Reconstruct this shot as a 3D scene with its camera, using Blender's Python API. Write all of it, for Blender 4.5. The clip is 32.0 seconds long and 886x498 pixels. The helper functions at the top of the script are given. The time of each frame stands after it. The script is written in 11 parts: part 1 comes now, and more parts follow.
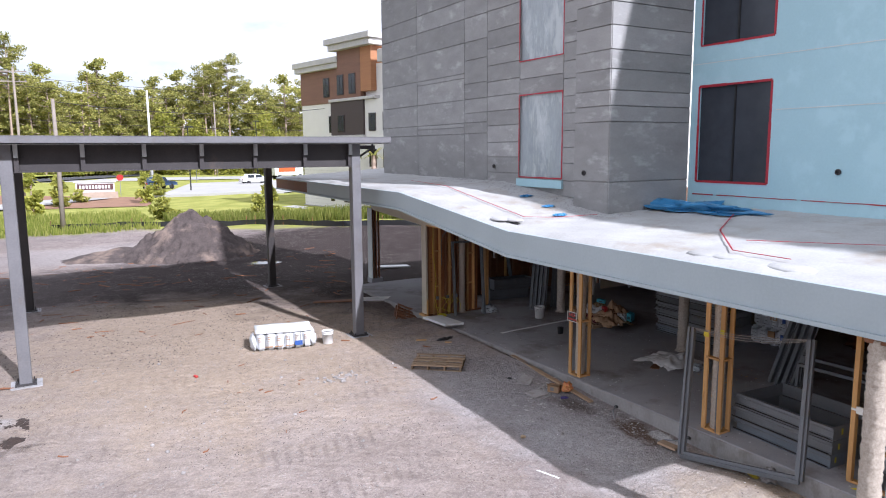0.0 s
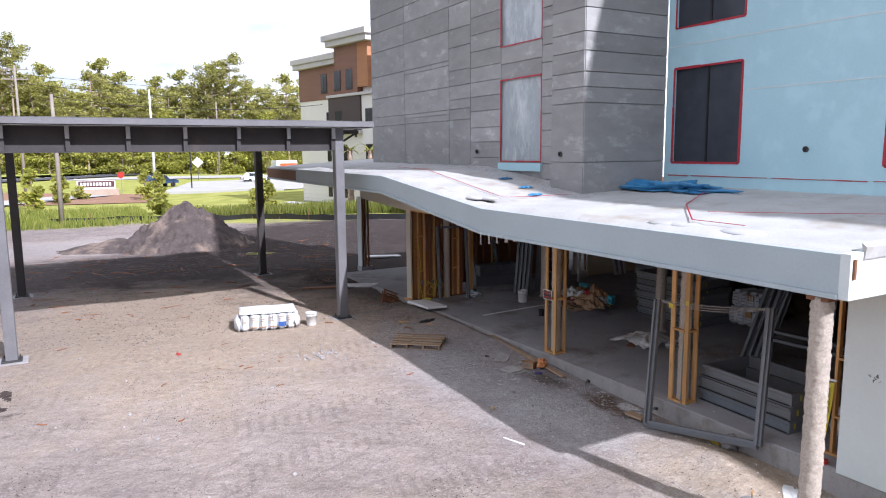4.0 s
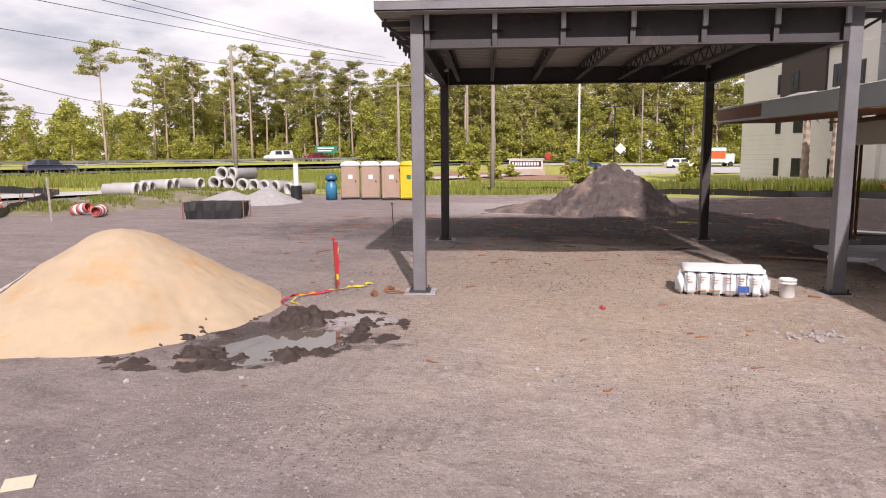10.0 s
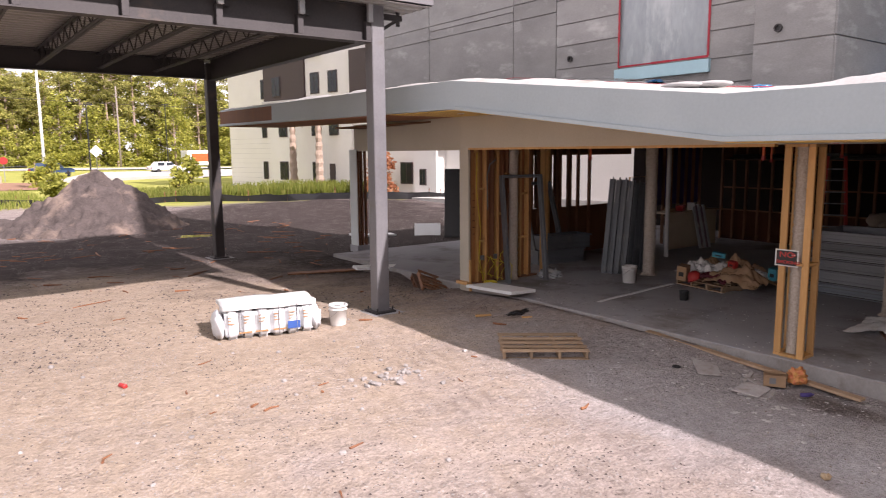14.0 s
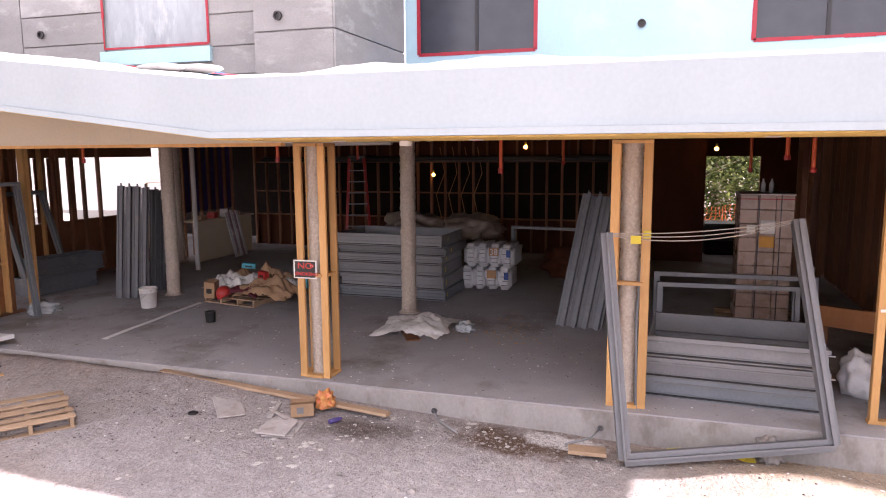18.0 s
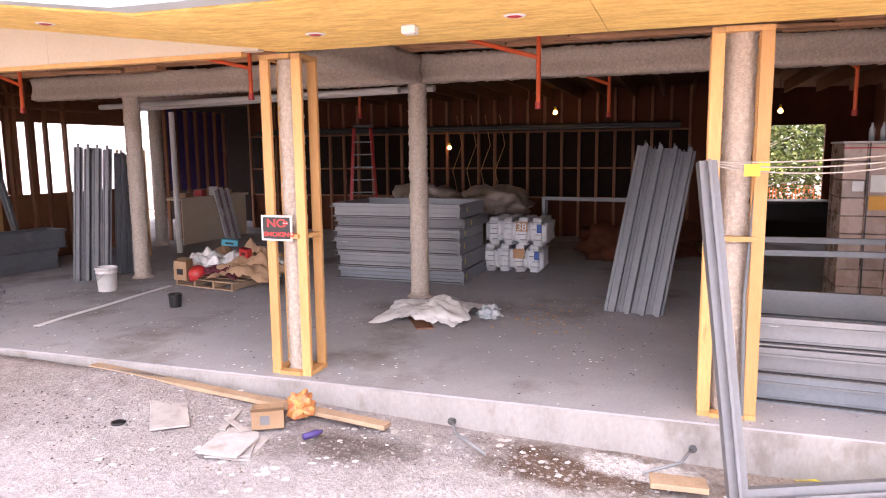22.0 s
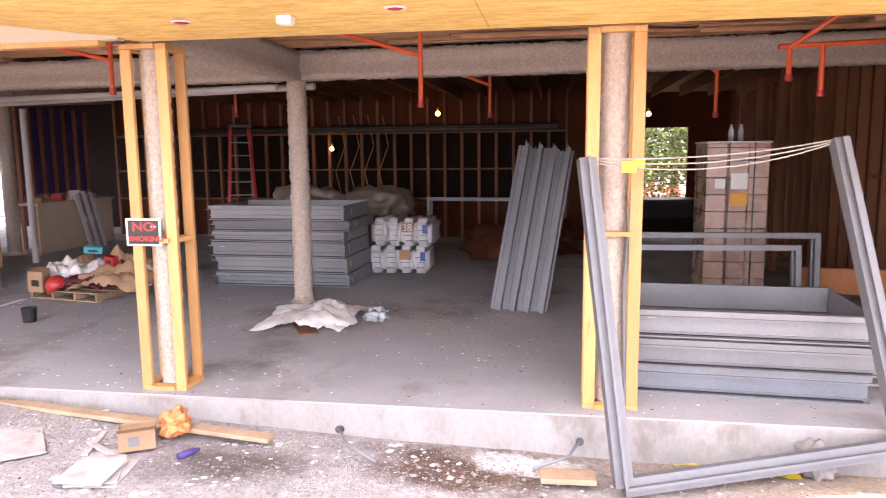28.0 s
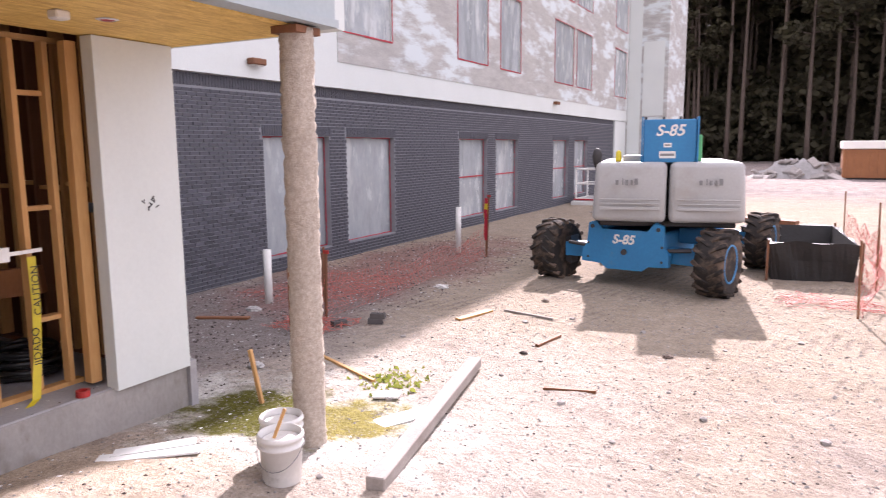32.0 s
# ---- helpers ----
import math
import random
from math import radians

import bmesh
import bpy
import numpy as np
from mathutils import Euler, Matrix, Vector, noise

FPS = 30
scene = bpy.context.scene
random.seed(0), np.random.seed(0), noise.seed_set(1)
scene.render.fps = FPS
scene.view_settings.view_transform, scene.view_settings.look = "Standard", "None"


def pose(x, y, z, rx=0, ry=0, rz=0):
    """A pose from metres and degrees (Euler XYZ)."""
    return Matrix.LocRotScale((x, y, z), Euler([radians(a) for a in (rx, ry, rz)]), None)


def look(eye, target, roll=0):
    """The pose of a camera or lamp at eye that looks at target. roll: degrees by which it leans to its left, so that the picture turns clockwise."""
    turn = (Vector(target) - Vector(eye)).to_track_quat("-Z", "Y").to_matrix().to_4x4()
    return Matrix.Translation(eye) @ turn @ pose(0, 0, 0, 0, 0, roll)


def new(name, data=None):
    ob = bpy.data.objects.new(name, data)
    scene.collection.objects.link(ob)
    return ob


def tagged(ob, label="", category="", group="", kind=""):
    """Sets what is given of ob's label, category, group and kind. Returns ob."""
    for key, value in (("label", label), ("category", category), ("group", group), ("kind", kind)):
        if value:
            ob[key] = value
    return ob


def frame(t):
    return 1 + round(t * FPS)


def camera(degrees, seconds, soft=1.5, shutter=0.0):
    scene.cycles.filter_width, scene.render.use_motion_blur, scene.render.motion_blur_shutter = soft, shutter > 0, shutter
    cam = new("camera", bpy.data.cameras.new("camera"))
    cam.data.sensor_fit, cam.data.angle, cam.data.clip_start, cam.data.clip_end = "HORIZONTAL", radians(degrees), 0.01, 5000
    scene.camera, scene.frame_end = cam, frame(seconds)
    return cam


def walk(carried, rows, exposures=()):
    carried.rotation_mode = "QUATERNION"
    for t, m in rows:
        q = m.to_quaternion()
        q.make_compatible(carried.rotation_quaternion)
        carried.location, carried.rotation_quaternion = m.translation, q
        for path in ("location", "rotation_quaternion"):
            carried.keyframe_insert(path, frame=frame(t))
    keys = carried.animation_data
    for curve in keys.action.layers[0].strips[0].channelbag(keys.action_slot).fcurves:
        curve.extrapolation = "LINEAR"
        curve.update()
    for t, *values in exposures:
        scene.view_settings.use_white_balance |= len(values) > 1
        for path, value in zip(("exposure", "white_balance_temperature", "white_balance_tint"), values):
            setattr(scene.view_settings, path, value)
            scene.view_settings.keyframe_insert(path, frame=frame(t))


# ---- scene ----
cam = camera(65.0, 32.0, soft=1.05, shutter=0.15)
PATH = [
    (0, (0.153, 0.203, 5.499), (1.14, 1.92, 5.218), -0.4),
    (0.5, (0.895, 1.264, 5.547), (1.876, 2.984, 5.266), -0.4),
    (1, (1.437, 1.977, 5.607), (2.416, 3.697, 5.32), -0.5),
    (1.5, (1.708, 2.214, 5.61), (2.684, 3.936, 5.325), -0.5),
    (2, (1.723, 2.07, 5.645), (2.698, 3.793, 5.359), -0.5),
    (2.5, (1.61, 1.619, 5.6), (2.58, 3.346, 5.323), -0.5),
    (4.5, (0.37, -0.75, 4.636), (1.348, 0.972, 4.358), -0.5),
    (5, (0.386, -0.813, 4.121), (1.364, 0.91, 3.842), -0.6),
    (5.5, (0.396, -0.856, 3.588), (1.373, 0.867, 3.31), -0.7),
    (6, (0.392, -0.895, 3.193), (1.341, 0.843, 2.915), -0.9),
    (6.5, (0.374, -0.95, 3.149), (0.971, 0.939, 2.874), -0.8),
    (7, (0.4, -0.961, 3.083), (0.636, 1.007, 2.814), -0.5),
    (7.5, (0.449, -0.769, 3.077), (0.497, 1.213, 2.81), -0.4),
    (8, (0.547, -0.218, 3.064), (0.589, 1.764, 2.795), -0.4),
    (8.5, (0.64, 0.62, 3.07), (0.622, 2.602, 2.8), -0.4),
    (9, (0.731, 1.637, 3.085), (0.65, 3.617, 2.814), -0.4),
    (9.5, (0.809, 2.891, 3.096), (0.726, 4.871, 2.822), -0.4),
    (10, (0.872, 4.266, 3.103), (0.744, 6.243, 2.83), -0.4),
    (10.5, (0.935, 5.804, 3.124), (0.794, 7.78, 2.852), -0.4),
    (11, (0.978, 6.894, 3.167), (0.864, 8.872, 2.895), -0.5),
    (11.5, (1.021, 7.254, 3.181), (1.065, 9.235, 2.907), -0.5),
    (12, (1.064, 7.391, 3.207), (1.337, 9.353, 2.931), -0.5),
    (12.5, (1.092, 7.447, 3.222), (1.643, 9.349, 2.943), -0.5),
    (13, (1.096, 7.442, 3.268), (1.91, 9.247, 2.985), -0.7),
    (13.5, (1.074, 7.416, 3.257), (2.089, 9.116, 2.975), -0.5),
    (14, (1.086, 7.395, 3.238), (2.276, 8.978, 2.959), -0.5),
    (14.5, (1.068, 7.39, 3.248), (2.501, 8.757, 2.968), -0.4),
    (15, (1.088, 7.364, 3.253), (2.745, 8.447, 2.968), -0.5),
    (15.5, (1.028, 7.373, 3.332), (2.824, 8.2, 3.031), -0.6),
    (17.5, (2.149, 7.632, 3.173), (4.038, 8.226, 2.892), -0.4),
    (18, (2.861, 7.887, 3.183), (4.75, 8.483, 2.905), -0.4),
    (18.5, (3.241, 8.015, 3.176), (5.129, 8.612, 2.894), -0.7),
    (19, (3.338, 8.078, 2.95), (5.228, 8.67, 2.669), -0.5),
    (19.5, (3.363, 8.102, 2.641), (5.253, 8.695, 2.365), -0.4),
    (20, (3.358, 8.115, 2.465), (5.247, 8.709, 2.19), -0.5),
    (20.5, (3.412, 8.142, 2.416), (5.302, 8.736, 2.141), -0.4),
    (21, (3.688, 8.25, 2.383), (5.581, 8.837, 2.117), -0.4),
    (21.5, (4.31, 8.386, 2.412), (6.198, 8.986, 2.138), -0.5),
    (22, (4.886, 8.576, 2.44), (6.761, 9.214, 2.165), -0.6),
    (22.5, (5.063, 8.628, 2.438), (6.903, 9.36, 2.163), -0.7),
    (23, (5.085, 8.62, 2.42), (6.884, 9.45, 2.15), -0.6),
    (23.5, (5.055, 8.621, 2.423), (6.787, 9.583, 2.154), -0.6),
    (24, (5.037, 8.648, 2.411), (6.643, 9.811, 2.147), -0.7),
    (24.5, (4.977, 8.619, 2.39), (6.424, 9.975, 2.136), -0.7),
    (26.5, (4.984, 8.633, 2.393), (6.703, 9.62, 2.131), -0.3),
    (27, (5.013, 8.627, 2.401), (6.837, 9.401, 2.131), -0.5),
    (27.5, (5.004, 8.639, 2.389), (6.91, 9.182, 2.123), -0.5),
    (28, (5.024, 8.609, 2.401), (6.98, 8.93, 2.13), -0.6),
    (28.5, (5.034, 8.631, 2.422), (7.014, 8.663, 2.14), -0.7),
    (29, (5.058, 8.658, 2.437), (7.018, 8.382, 2.148), -0.6),
    (29.5, (5.063, 8.656, 2.434), (6.96, 8.093, 2.144), -0.5),
    (30, (5.071, 8.655, 2.43), (6.87, 7.83, 2.141), -0.5),
    (30.5, (5.071, 8.664, 2.413), (6.755, 7.624, 2.127), -0.6),
    (31, (5.094, 8.659, 2.42), (6.629, 7.409, 2.129), -0.4),
    (31.5, (5.104, 8.665, 2.429), (6.362, 7.138, 2.135), -0.2),
    (32, (5.077, 8.681, 2.414), (6.005, 6.933, 2.122), -0.4),
]
EXPO = [(0.0, 0.72, 5650, 17), (6.0, 0.74, 5700, 18), (7.0, 0.38, 5950, 19), (9.0, 0.24, 6400, 22), (12.0, 0.70, 6550, 26), (14.0, 0.95, 6500, 25), (15.0, 1.35, 6450, 27),
        (18.5, 2.25, 6400, 30), (20.0, 2.6, 6400, 30), (21.0, 2.8, 6400, 29), (22.0, 3.25, 6300, 30), (24.0, 3.25, 6400, 29), (28.0, 3.45, 6250, 29), (29.5, 3.05, 6400, 29), (31.0, 2.0, 6400, 30), (32.0, 1.45, 6250, 29)]
walk(cam, [(t, look(e, g, r)) for t, e, g, r in PATH], EXPO)

# ---- sky and sun ----
SUN_EL, SUN_AZ = 38.0, math.atan2(0.217, -0.976)  # azimuth from +y towards +x
world = bpy.data.worlds.new("sky")
scene.world = world
world.use_nodes = True
wn = world.node_tree
wn.nodes.clear()
w_out = wn.nodes.new("ShaderNodeOutputWorld")
w_bg = wn.nodes.new("ShaderNodeBackground")
w_sky = wn.nodes.new("ShaderNodeTexSky")
w_sky.sky_type = 'NISHITA'
w_sky.sun_disc = False
w_sky.sun_elevation = radians(SUN_EL)
w_sky.sun_rotation = SUN_AZ
w_sky.dust_density = 2.0
# broken white cloud over the blue
w_co = wn.nodes.new("ShaderNodeTexCoord")
w_map = wn.nodes.new("ShaderNodeMapping")
w_map.inputs["Scale"].default_value = (1.0, 1.0, 3.2)
w_no = wn.nodes.new("ShaderNodeTexNoise")
w_no.inputs["Scale"].default_value = 2.6
w_no.inputs["Detail"].default_value = 7.0
w_no.inputs["Roughness"].default_value = 0.55
w_ra = wn.nodes.new("ShaderNodeValToRGB")
w_ra.color_ramp.elements[0].position = 0.25
w_ra.color_ramp.elements[1].position = 0.50
w_mix = wn.nodes.new("ShaderNodeMix")
w_mix.data_type = 'RGBA'
w_mix.inputs[7].default_value = (10.5, 10.6, 10.9, 1.0)
# thicker, greyer folds inside the cloud
w_no2 = wn.nodes.new("ShaderNodeTexNoise")
w_no2.inputs["Scale"].default_value = 4.5
w_no2.inputs["Detail"].default_value = 6.0
w_ra2 = wn.nodes.new("ShaderNodeValToRGB")
w_ra2.color_ramp.elements[0].position, w_ra2.color_ramp.elements[1].position = 0.36, 0.60
w_ra2.color_ramp.elements[0].color = (10.4, 10.5, 10.6, 1.0)
w_ra2.color_ramp.elements[1].color = (13.9, 13.8, 13.3, 1.0)
wn.links.new(w_map.outputs["Vector"], w_no2.inputs["Vector"])
wn.links.new(w_no2.outputs["Fac"], w_ra2.inputs["Fac"])
wn.links.new(w_ra2.outputs["Color"], w_mix.inputs[7])
wn.links.new(w_co.outputs["Generated"], w_map.inputs["Vector"])
wn.links.new(w_map.outputs["Vector"], w_no.inputs["Vector"])
wn.links.new(w_no.outputs["Fac"], w_ra.inputs["Fac"])
wn.links.new(w_ra.outputs["Color"], w_mix.inputs[0])
wn.links.new(w_sky.outputs["Color"], w_mix.inputs[6])
wn.links.new(w_mix.outputs[2], w_bg.inputs["Color"])
w_bg.inputs["Strength"].default_value = 0.062
wn.links.new(w_bg.outputs["Background"], w_out.inputs["Surface"])
sun = new("sun", bpy.data.lights.new("sun", 'SUN'))
sun.data.energy = 4.5
sun.data.angle = radians(0.9)
sun.data.color = (1.0, 0.96, 0.905)
_d = Vector((0.217 * math.cos(radians(SUN_EL)), -0.976 * math.cos(radians(SUN_EL)), math.sin(radians(SUN_EL))))
sun.matrix_world = look(_d * 60, (0, 0, 0))

# ---- helpers for building ----
def nodes_of(m):
    m.use_nodes = True
    t = m.node_tree
    return t, t.nodes["Principled BSDF"]


def mat(name, col, col2=None, rough=0.7, metal=0.0, scale=4.0, fine=60.0, bump=0.15, spread=0.5,
        col3=None, scale3=0.7, edge3=(0.52, 0.62), jitter=0.0, stretch=(1, 1, 1), local=False, spec=0.5, rspread=0.12):
    """A surface with two scales of variation, a stain colour and fine relief, in metres."""
    m = bpy.data.materials.new(name)
    t, b = nodes_of(m)
    N, L = t.nodes, t.links
    if local:
        co = N.new("ShaderNodeTexCoord").outputs["Object"]
    else:
        co = N.new("ShaderNodeNewGeometry").outputs["Position"]
    mp = N.new("ShaderNodeMapping")
    mp.inputs["Scale"].default_value = stretch
    L.new(co, mp.inputs["Vector"])
    v = mp.outputs["Vector"]

    def noise_tex(sc, det=5.0, ro=0.6):
        n = N.new("ShaderNodeTexNoise")
        n.inputs["Scale"].default_value = sc
        n.inputs["Detail"].default_value = det
        n.inputs["Roughness"].default_value = ro
        L.new(v, n.inputs["Vector"])
        return n.outputs["Fac"]

    col2 = col2 or tuple(c * 0.75 for c in col)
    big, small = noise_tex(scale), noise_tex(fine, 3.0)
    add = N.new("ShaderNodeMath")
    add.operation = 'MULTIPLY_ADD'
    L.new(small, add.inputs[0])
    add.inputs[1].default_value = 0.6
    L.new(big, add.inputs[2])
    ra = N.new("ShaderNodeMapRange")
    ra.inputs["From Min"].default_value = 0.8 - spread / 2
    ra.inputs["From Max"].default_value = 0.8 + spread / 2
    L.new(add.outputs[0], ra.inputs["Value"])
    mx = N.new("ShaderNodeMix")
    mx.data_type = 'RGBA'
    mx.inputs[6].default_value = (*col2, 1)
    mx.inputs[7].default_value = (*col, 1)
    L.new(ra.outputs["Result"], mx.inputs[0])
    c = mx.outputs[2]
    if col3:
        r3 = N.new("ShaderNodeMapRange")
        r3.inputs["From Min"].default_value, r3.inputs["From Max"].default_value = edge3
        L.new(noise_tex(scale3, 6.0, 0.65), r3.inputs["Value"])
        m3 = N.new("ShaderNodeMix")
        m3.data_type = 'RGBA'
        L.new(r3.outputs["Result"], m3.inputs[0])
        L.new(c, m3.inputs[6])
        m3.inputs[7].default_value = (*col3, 1)
        c = m3.outputs[2]
    if jitter:
        oi = N.new("ShaderNodeObjectInfo")
        jr = N.new("ShaderNodeMapRange")
        jr.inputs["To Min"].default_value, jr.inputs["To Max"].default_value = 1 - jitter, 1 + jitter
        L.new(oi.outputs["Random"], jr.inputs["Value"])
        hv = N.new("ShaderNodeHueSaturation")
        L.new(jr.outputs["Result"], hv.inputs["Value"])
        L.new(c, hv.inputs["Color"])
        c = hv.outputs["Color"]
    L.new(c, b.inputs["Base Color"])
    rr = N.new("ShaderNodeMapRange")
    rr.inputs["To Min"].default_value, rr.inputs["To Max"].default_value = max(0.02, rough - rspread), min(1, rough + rspread)
    L.new(big, rr.inputs["Value"])
    L.new(rr.outputs["Result"], b.inputs["Roughness"])
    b.inputs["Metallic"].default_value = metal
    b.inputs["Specular IOR Level"].default_value = spec if rough < 0.8 else min(spec, 0.12)
    if bump:
        bp = N.new("ShaderNodeBump")
        bp.inputs["Strength"].default_value = bump
        bp.inputs["Distance"].default_value = 0.01
        L.new(small, bp.inputs["Height"])
        L.new(bp.outputs["Normal"], b.inputs["Normal"])
    return m


def box(bm, x0, x1, y0, y1, z0, z1, m=None):
    c = [Vector(p) for p in ((x0, y0, z0), (x1, y0, z0), (x1, y1, z0), (x0, y1, z0), (x0, y0, z1), (x1, y0, z1), (x1, y1, z1), (x0, y1, z1))]
    if m is not None:
        c = [m @ p for p in c]
    v = [bm.verts.new(p) for p in c]
    for f in ((0, 3, 2, 1), (4, 5, 6, 7), (0, 1, 5, 4), (1, 2, 6, 5), (2, 3, 7, 6), (3, 0, 4, 7)):
        bm.faces.new([v[i] for i in f])
    return v


def bbox(x0, x1, y0, y1, z0, z1, bevel=0.0, m=None):
    bm = bmesh.new()
    box(bm, x0, x1, y0, y1, z0, z1, m)
    if bevel:
        bmesh.ops.bevel(bm, geom=bm.edges[:], offset=bevel, segments=1, affect='EDGES')
    return bm


def beam(bm, a, b, w, h, up=(0, 0, 1)):
    """A bar of section w by h from a to b."""
    a, b = Vector(a), Vector(b)
    d = b - a
    x = d.cross(Vector(up))
    if x.length < 1e-6:
        x = d.cross(Vector((1, 0, 0)))
    x.normalize()
    u = x.cross(d).normalized()
    v = [bm.verts.new(p + x * sx * w / 2 + u * su * h / 2) for p in (a, b) for sx, su in ((-1, -1), (1, -1), (1, 1), (-1, 1))]
    for f in ((0, 1, 2, 3), (7, 6, 5, 4), (4, 5, 1, 0), (5, 6, 2, 1), (6, 7, 3, 2), (7, 4, 0, 3)):
        bm.faces.new([v[i] for i in f])


def tube(bm, pts, radii, n=10, cap=True, wob=0.0, rng=random):
    """A round bar along pts; radii one number or one for each point."""
    pts = [Vector(p) for p in pts]
    if not hasattr(radii, "__len__"):
        radii = [radii] * len(pts)
    rings = []
    for i, p in enumerate(pts):
        d = (pts[min(i + 1, len(pts) - 1)] - pts[max(i - 1, 0)]).normalized()
        x = d.cross(Vector((0.31, 0.17, 0.93)) if abs(d.z) < 0.9 else Vector((1, 0.1, 0))).normalized()
        y = d.cross(x).normalized()
        rings.append([bm.verts.new(p + (x * math.cos(a) + y * math.sin(a)) * radii[i] * (1 + wob * rng.uniform(-1, 1)))
                      for a in [2 * math.pi * k / n for k in range(n)]])
    for r0, r1 in zip(rings, rings[1:]):
        for k in range(n):
            bm.faces.new((r0[k], r0[(k + 1) % n], r1[(k + 1) % n], r1[k]))
    if cap:
        bm.faces.new(rings[0][::-1])
        bm.faces.new(rings[-1])


def lathe(bm, prof, n=20, c=(0, 0, 0)):
    """A turned shape from (radius, height) pairs."""
    c = Vector(c)
    rings = [[bm.verts.new(c + Vector((r * math.cos(2 * math.pi * k / n), r * math.sin(2 * math.pi * k / n), z))) for k in range(n)] for r, z in prof]
    for r0, r1 in zip(rings, rings[1:]):
        for k in range(n):
            bm.faces.new((r0[k], r0[(k + 1) % n], r1[(k + 1) % n], r1[k]))
    bm.faces.new(rings[0][::-1])
    bm.faces.new(rings[-1])


def loft(bm, loops, cap=True):
    rings = [[bm.verts.new(p) for p in lp] for lp in loops]
    n = len(rings[0])
    for r0, r1 in zip(rings, rings[1:]):
        for k in range(n):
            bm.faces.new((r0[k], r0[(k + 1) % n], r1[(k + 1) % n], r1[k]))
    if cap:
        bm.faces.new(rings[0][::-1])
        bm.faces.new(rings[-1])


def smooth(bm):
    for f in bm.faces:
        f.smooth = True
    return bm


def mesh_of(name, bm, material, recalc=True):
    if recalc:
        bmesh.ops.recalc_face_normals(bm, faces=bm.faces[:])
    me = bpy.data.meshes.new(name)
    bm.to_mesh(me)
    bm.free()
    for m in (material if isinstance(material, (list, tuple)) else (material,)):
        me.materials.append(m)
    return me


def part(name, bm, material, parent, label="", at=None, recalc=True):
    ob = new(name, mesh_of(name, bm, material, recalc) if isinstance(bm, bmesh.types.BMesh) else bm)
    ob.parent = parent
    if at is not None:
        ob.matrix_basis = at
    return tagged(ob, label)


def thing(name, m=None, label="", category="", group="", kind="", bm=None, material=None):
    ob = new(name, mesh_of(name, bm, material) if bm is not None else None)
    if m is not None:
        ob.matrix_basis = m
    return tagged(ob, label, category, group, kind)


def n3(x, y, z=0.0, s=1.0):
    return noise.noise(Vector((x * s, y * s, z)))


def lerp_table(v, xs, ys):
    return float(np.interp(v, xs, ys))


# ---- materials ----
M_STEEL = mat("primed_steel", (0.060, 0.053, 0.053), (0.036, 0.032, 0.033), 0.55, 0.2, 1.5, 30, 0.05, col3=(0.10, 0.075, 0.06), scale3=1.2, edge3=(0.6, 0.75))
M_STEEL_DK = mat("dark_primed_steel", (0.050, 0.045, 0.046), (0.032, 0.029, 0.030), 0.6, 0.2, 1.5, 30, 0.05)
M_COLGREY = mat("grey_column_paint", (0.175, 0.172, 0.18), (0.125, 0.122, 0.13), 0.5, 0.1, 1.2, 25, 0.05, col3=(0.13, 0.115, 0.10), scale3=1.5, edge3=(0.6, 0.75))
M_CONC = mat("concrete", (0.390, 0.386, 0.396), (0.296, 0.292, 0.302), 0.85, 0, 0.9, 40, 0.12, col3=(0.20, 0.185, 0.172), scale3=0.7, edge3=(0.52, 0.68))
M_FASCIA = mat("pale_blue_fascia_coat", (0.39, 0.445, 0.465), (0.33, 0.38, 0.40), 0.6, 0, 0.6, 25, 0.04)
M_BLUE = mat("sky_blue_wall_coat", (0.42, 0.62, 0.68), (0.37, 0.56, 0.62), 0.55, 0, 0.7, 20, 0.04, col3=(0.43, 0.63, 0.69), scale3=1.4)
M_WHITEWALL = mat("white_wall_coat", (0.62, 0.66, 0.65), (0.56, 0.60, 0.59), 0.7, 0, 0.7, 30, 0.04)
M_ROOFW = mat("white_roof_foam", (0.48, 0.478, 0.47), (0.37, 0.36, 0.35), 0.8, 0, 1.1, 22, 0.25, col3=(0.34, 0.305, 0.265), scale3=0.9, edge3=(0.53, 0.70))
M_STUCCO = mat("grey_cement_coat", (0.345, 0.338, 0.33), (0.25, 0.245, 0.24), 0.85, 0, 1.1, 35, 0.15, col3=(0.44, 0.435, 0.425), scale3=1.3, edge3=(0.56, 0.72), stretch=(1, 1, 2.2), jitter=0.12)
M_OSB = mat("osb_board", (0.84, 0.595, 0.19), (0.58, 0.35, 0.085), 0.7, 0, 18, 75, 0.5, spread=0.34, stretch=(1, 0.22, 1))
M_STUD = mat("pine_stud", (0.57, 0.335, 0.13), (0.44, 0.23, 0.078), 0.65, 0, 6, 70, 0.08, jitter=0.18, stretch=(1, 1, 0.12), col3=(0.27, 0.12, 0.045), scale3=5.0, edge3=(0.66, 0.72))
# darker stud copy holding indoor shade in its colour; weathered timber outdoors shares it
M_STUD_IN = mat("shaded_weathered_stud", (0.225, 0.095, 0.042), (0.145, 0.058, 0.028), 0.7, 0, 6, 70, 0.08, jitter=0.2, stretch=(1, 1, 0.12))
M_SHEATH = mat("brown_sheathing", (0.34, 0.145, 0.058), (0.24, 0.095, 0.038), 0.75, 0, 3, 40, 0.1, stretch=(1, 1, 0.4))
M_FIREPROOF = mat("sprayed_fireproofing", (0.54, 0.475, 0.405), (0.34, 0.285, 0.235), 0.95, 0, 32, 90, 1.0, spread=0.5)
M_REDTAPE = mat("red_tape", (0.42, 0.02, 0.035), (0.33, 0.015, 0.03), 0.45, 0, 3, 30, 0.05)
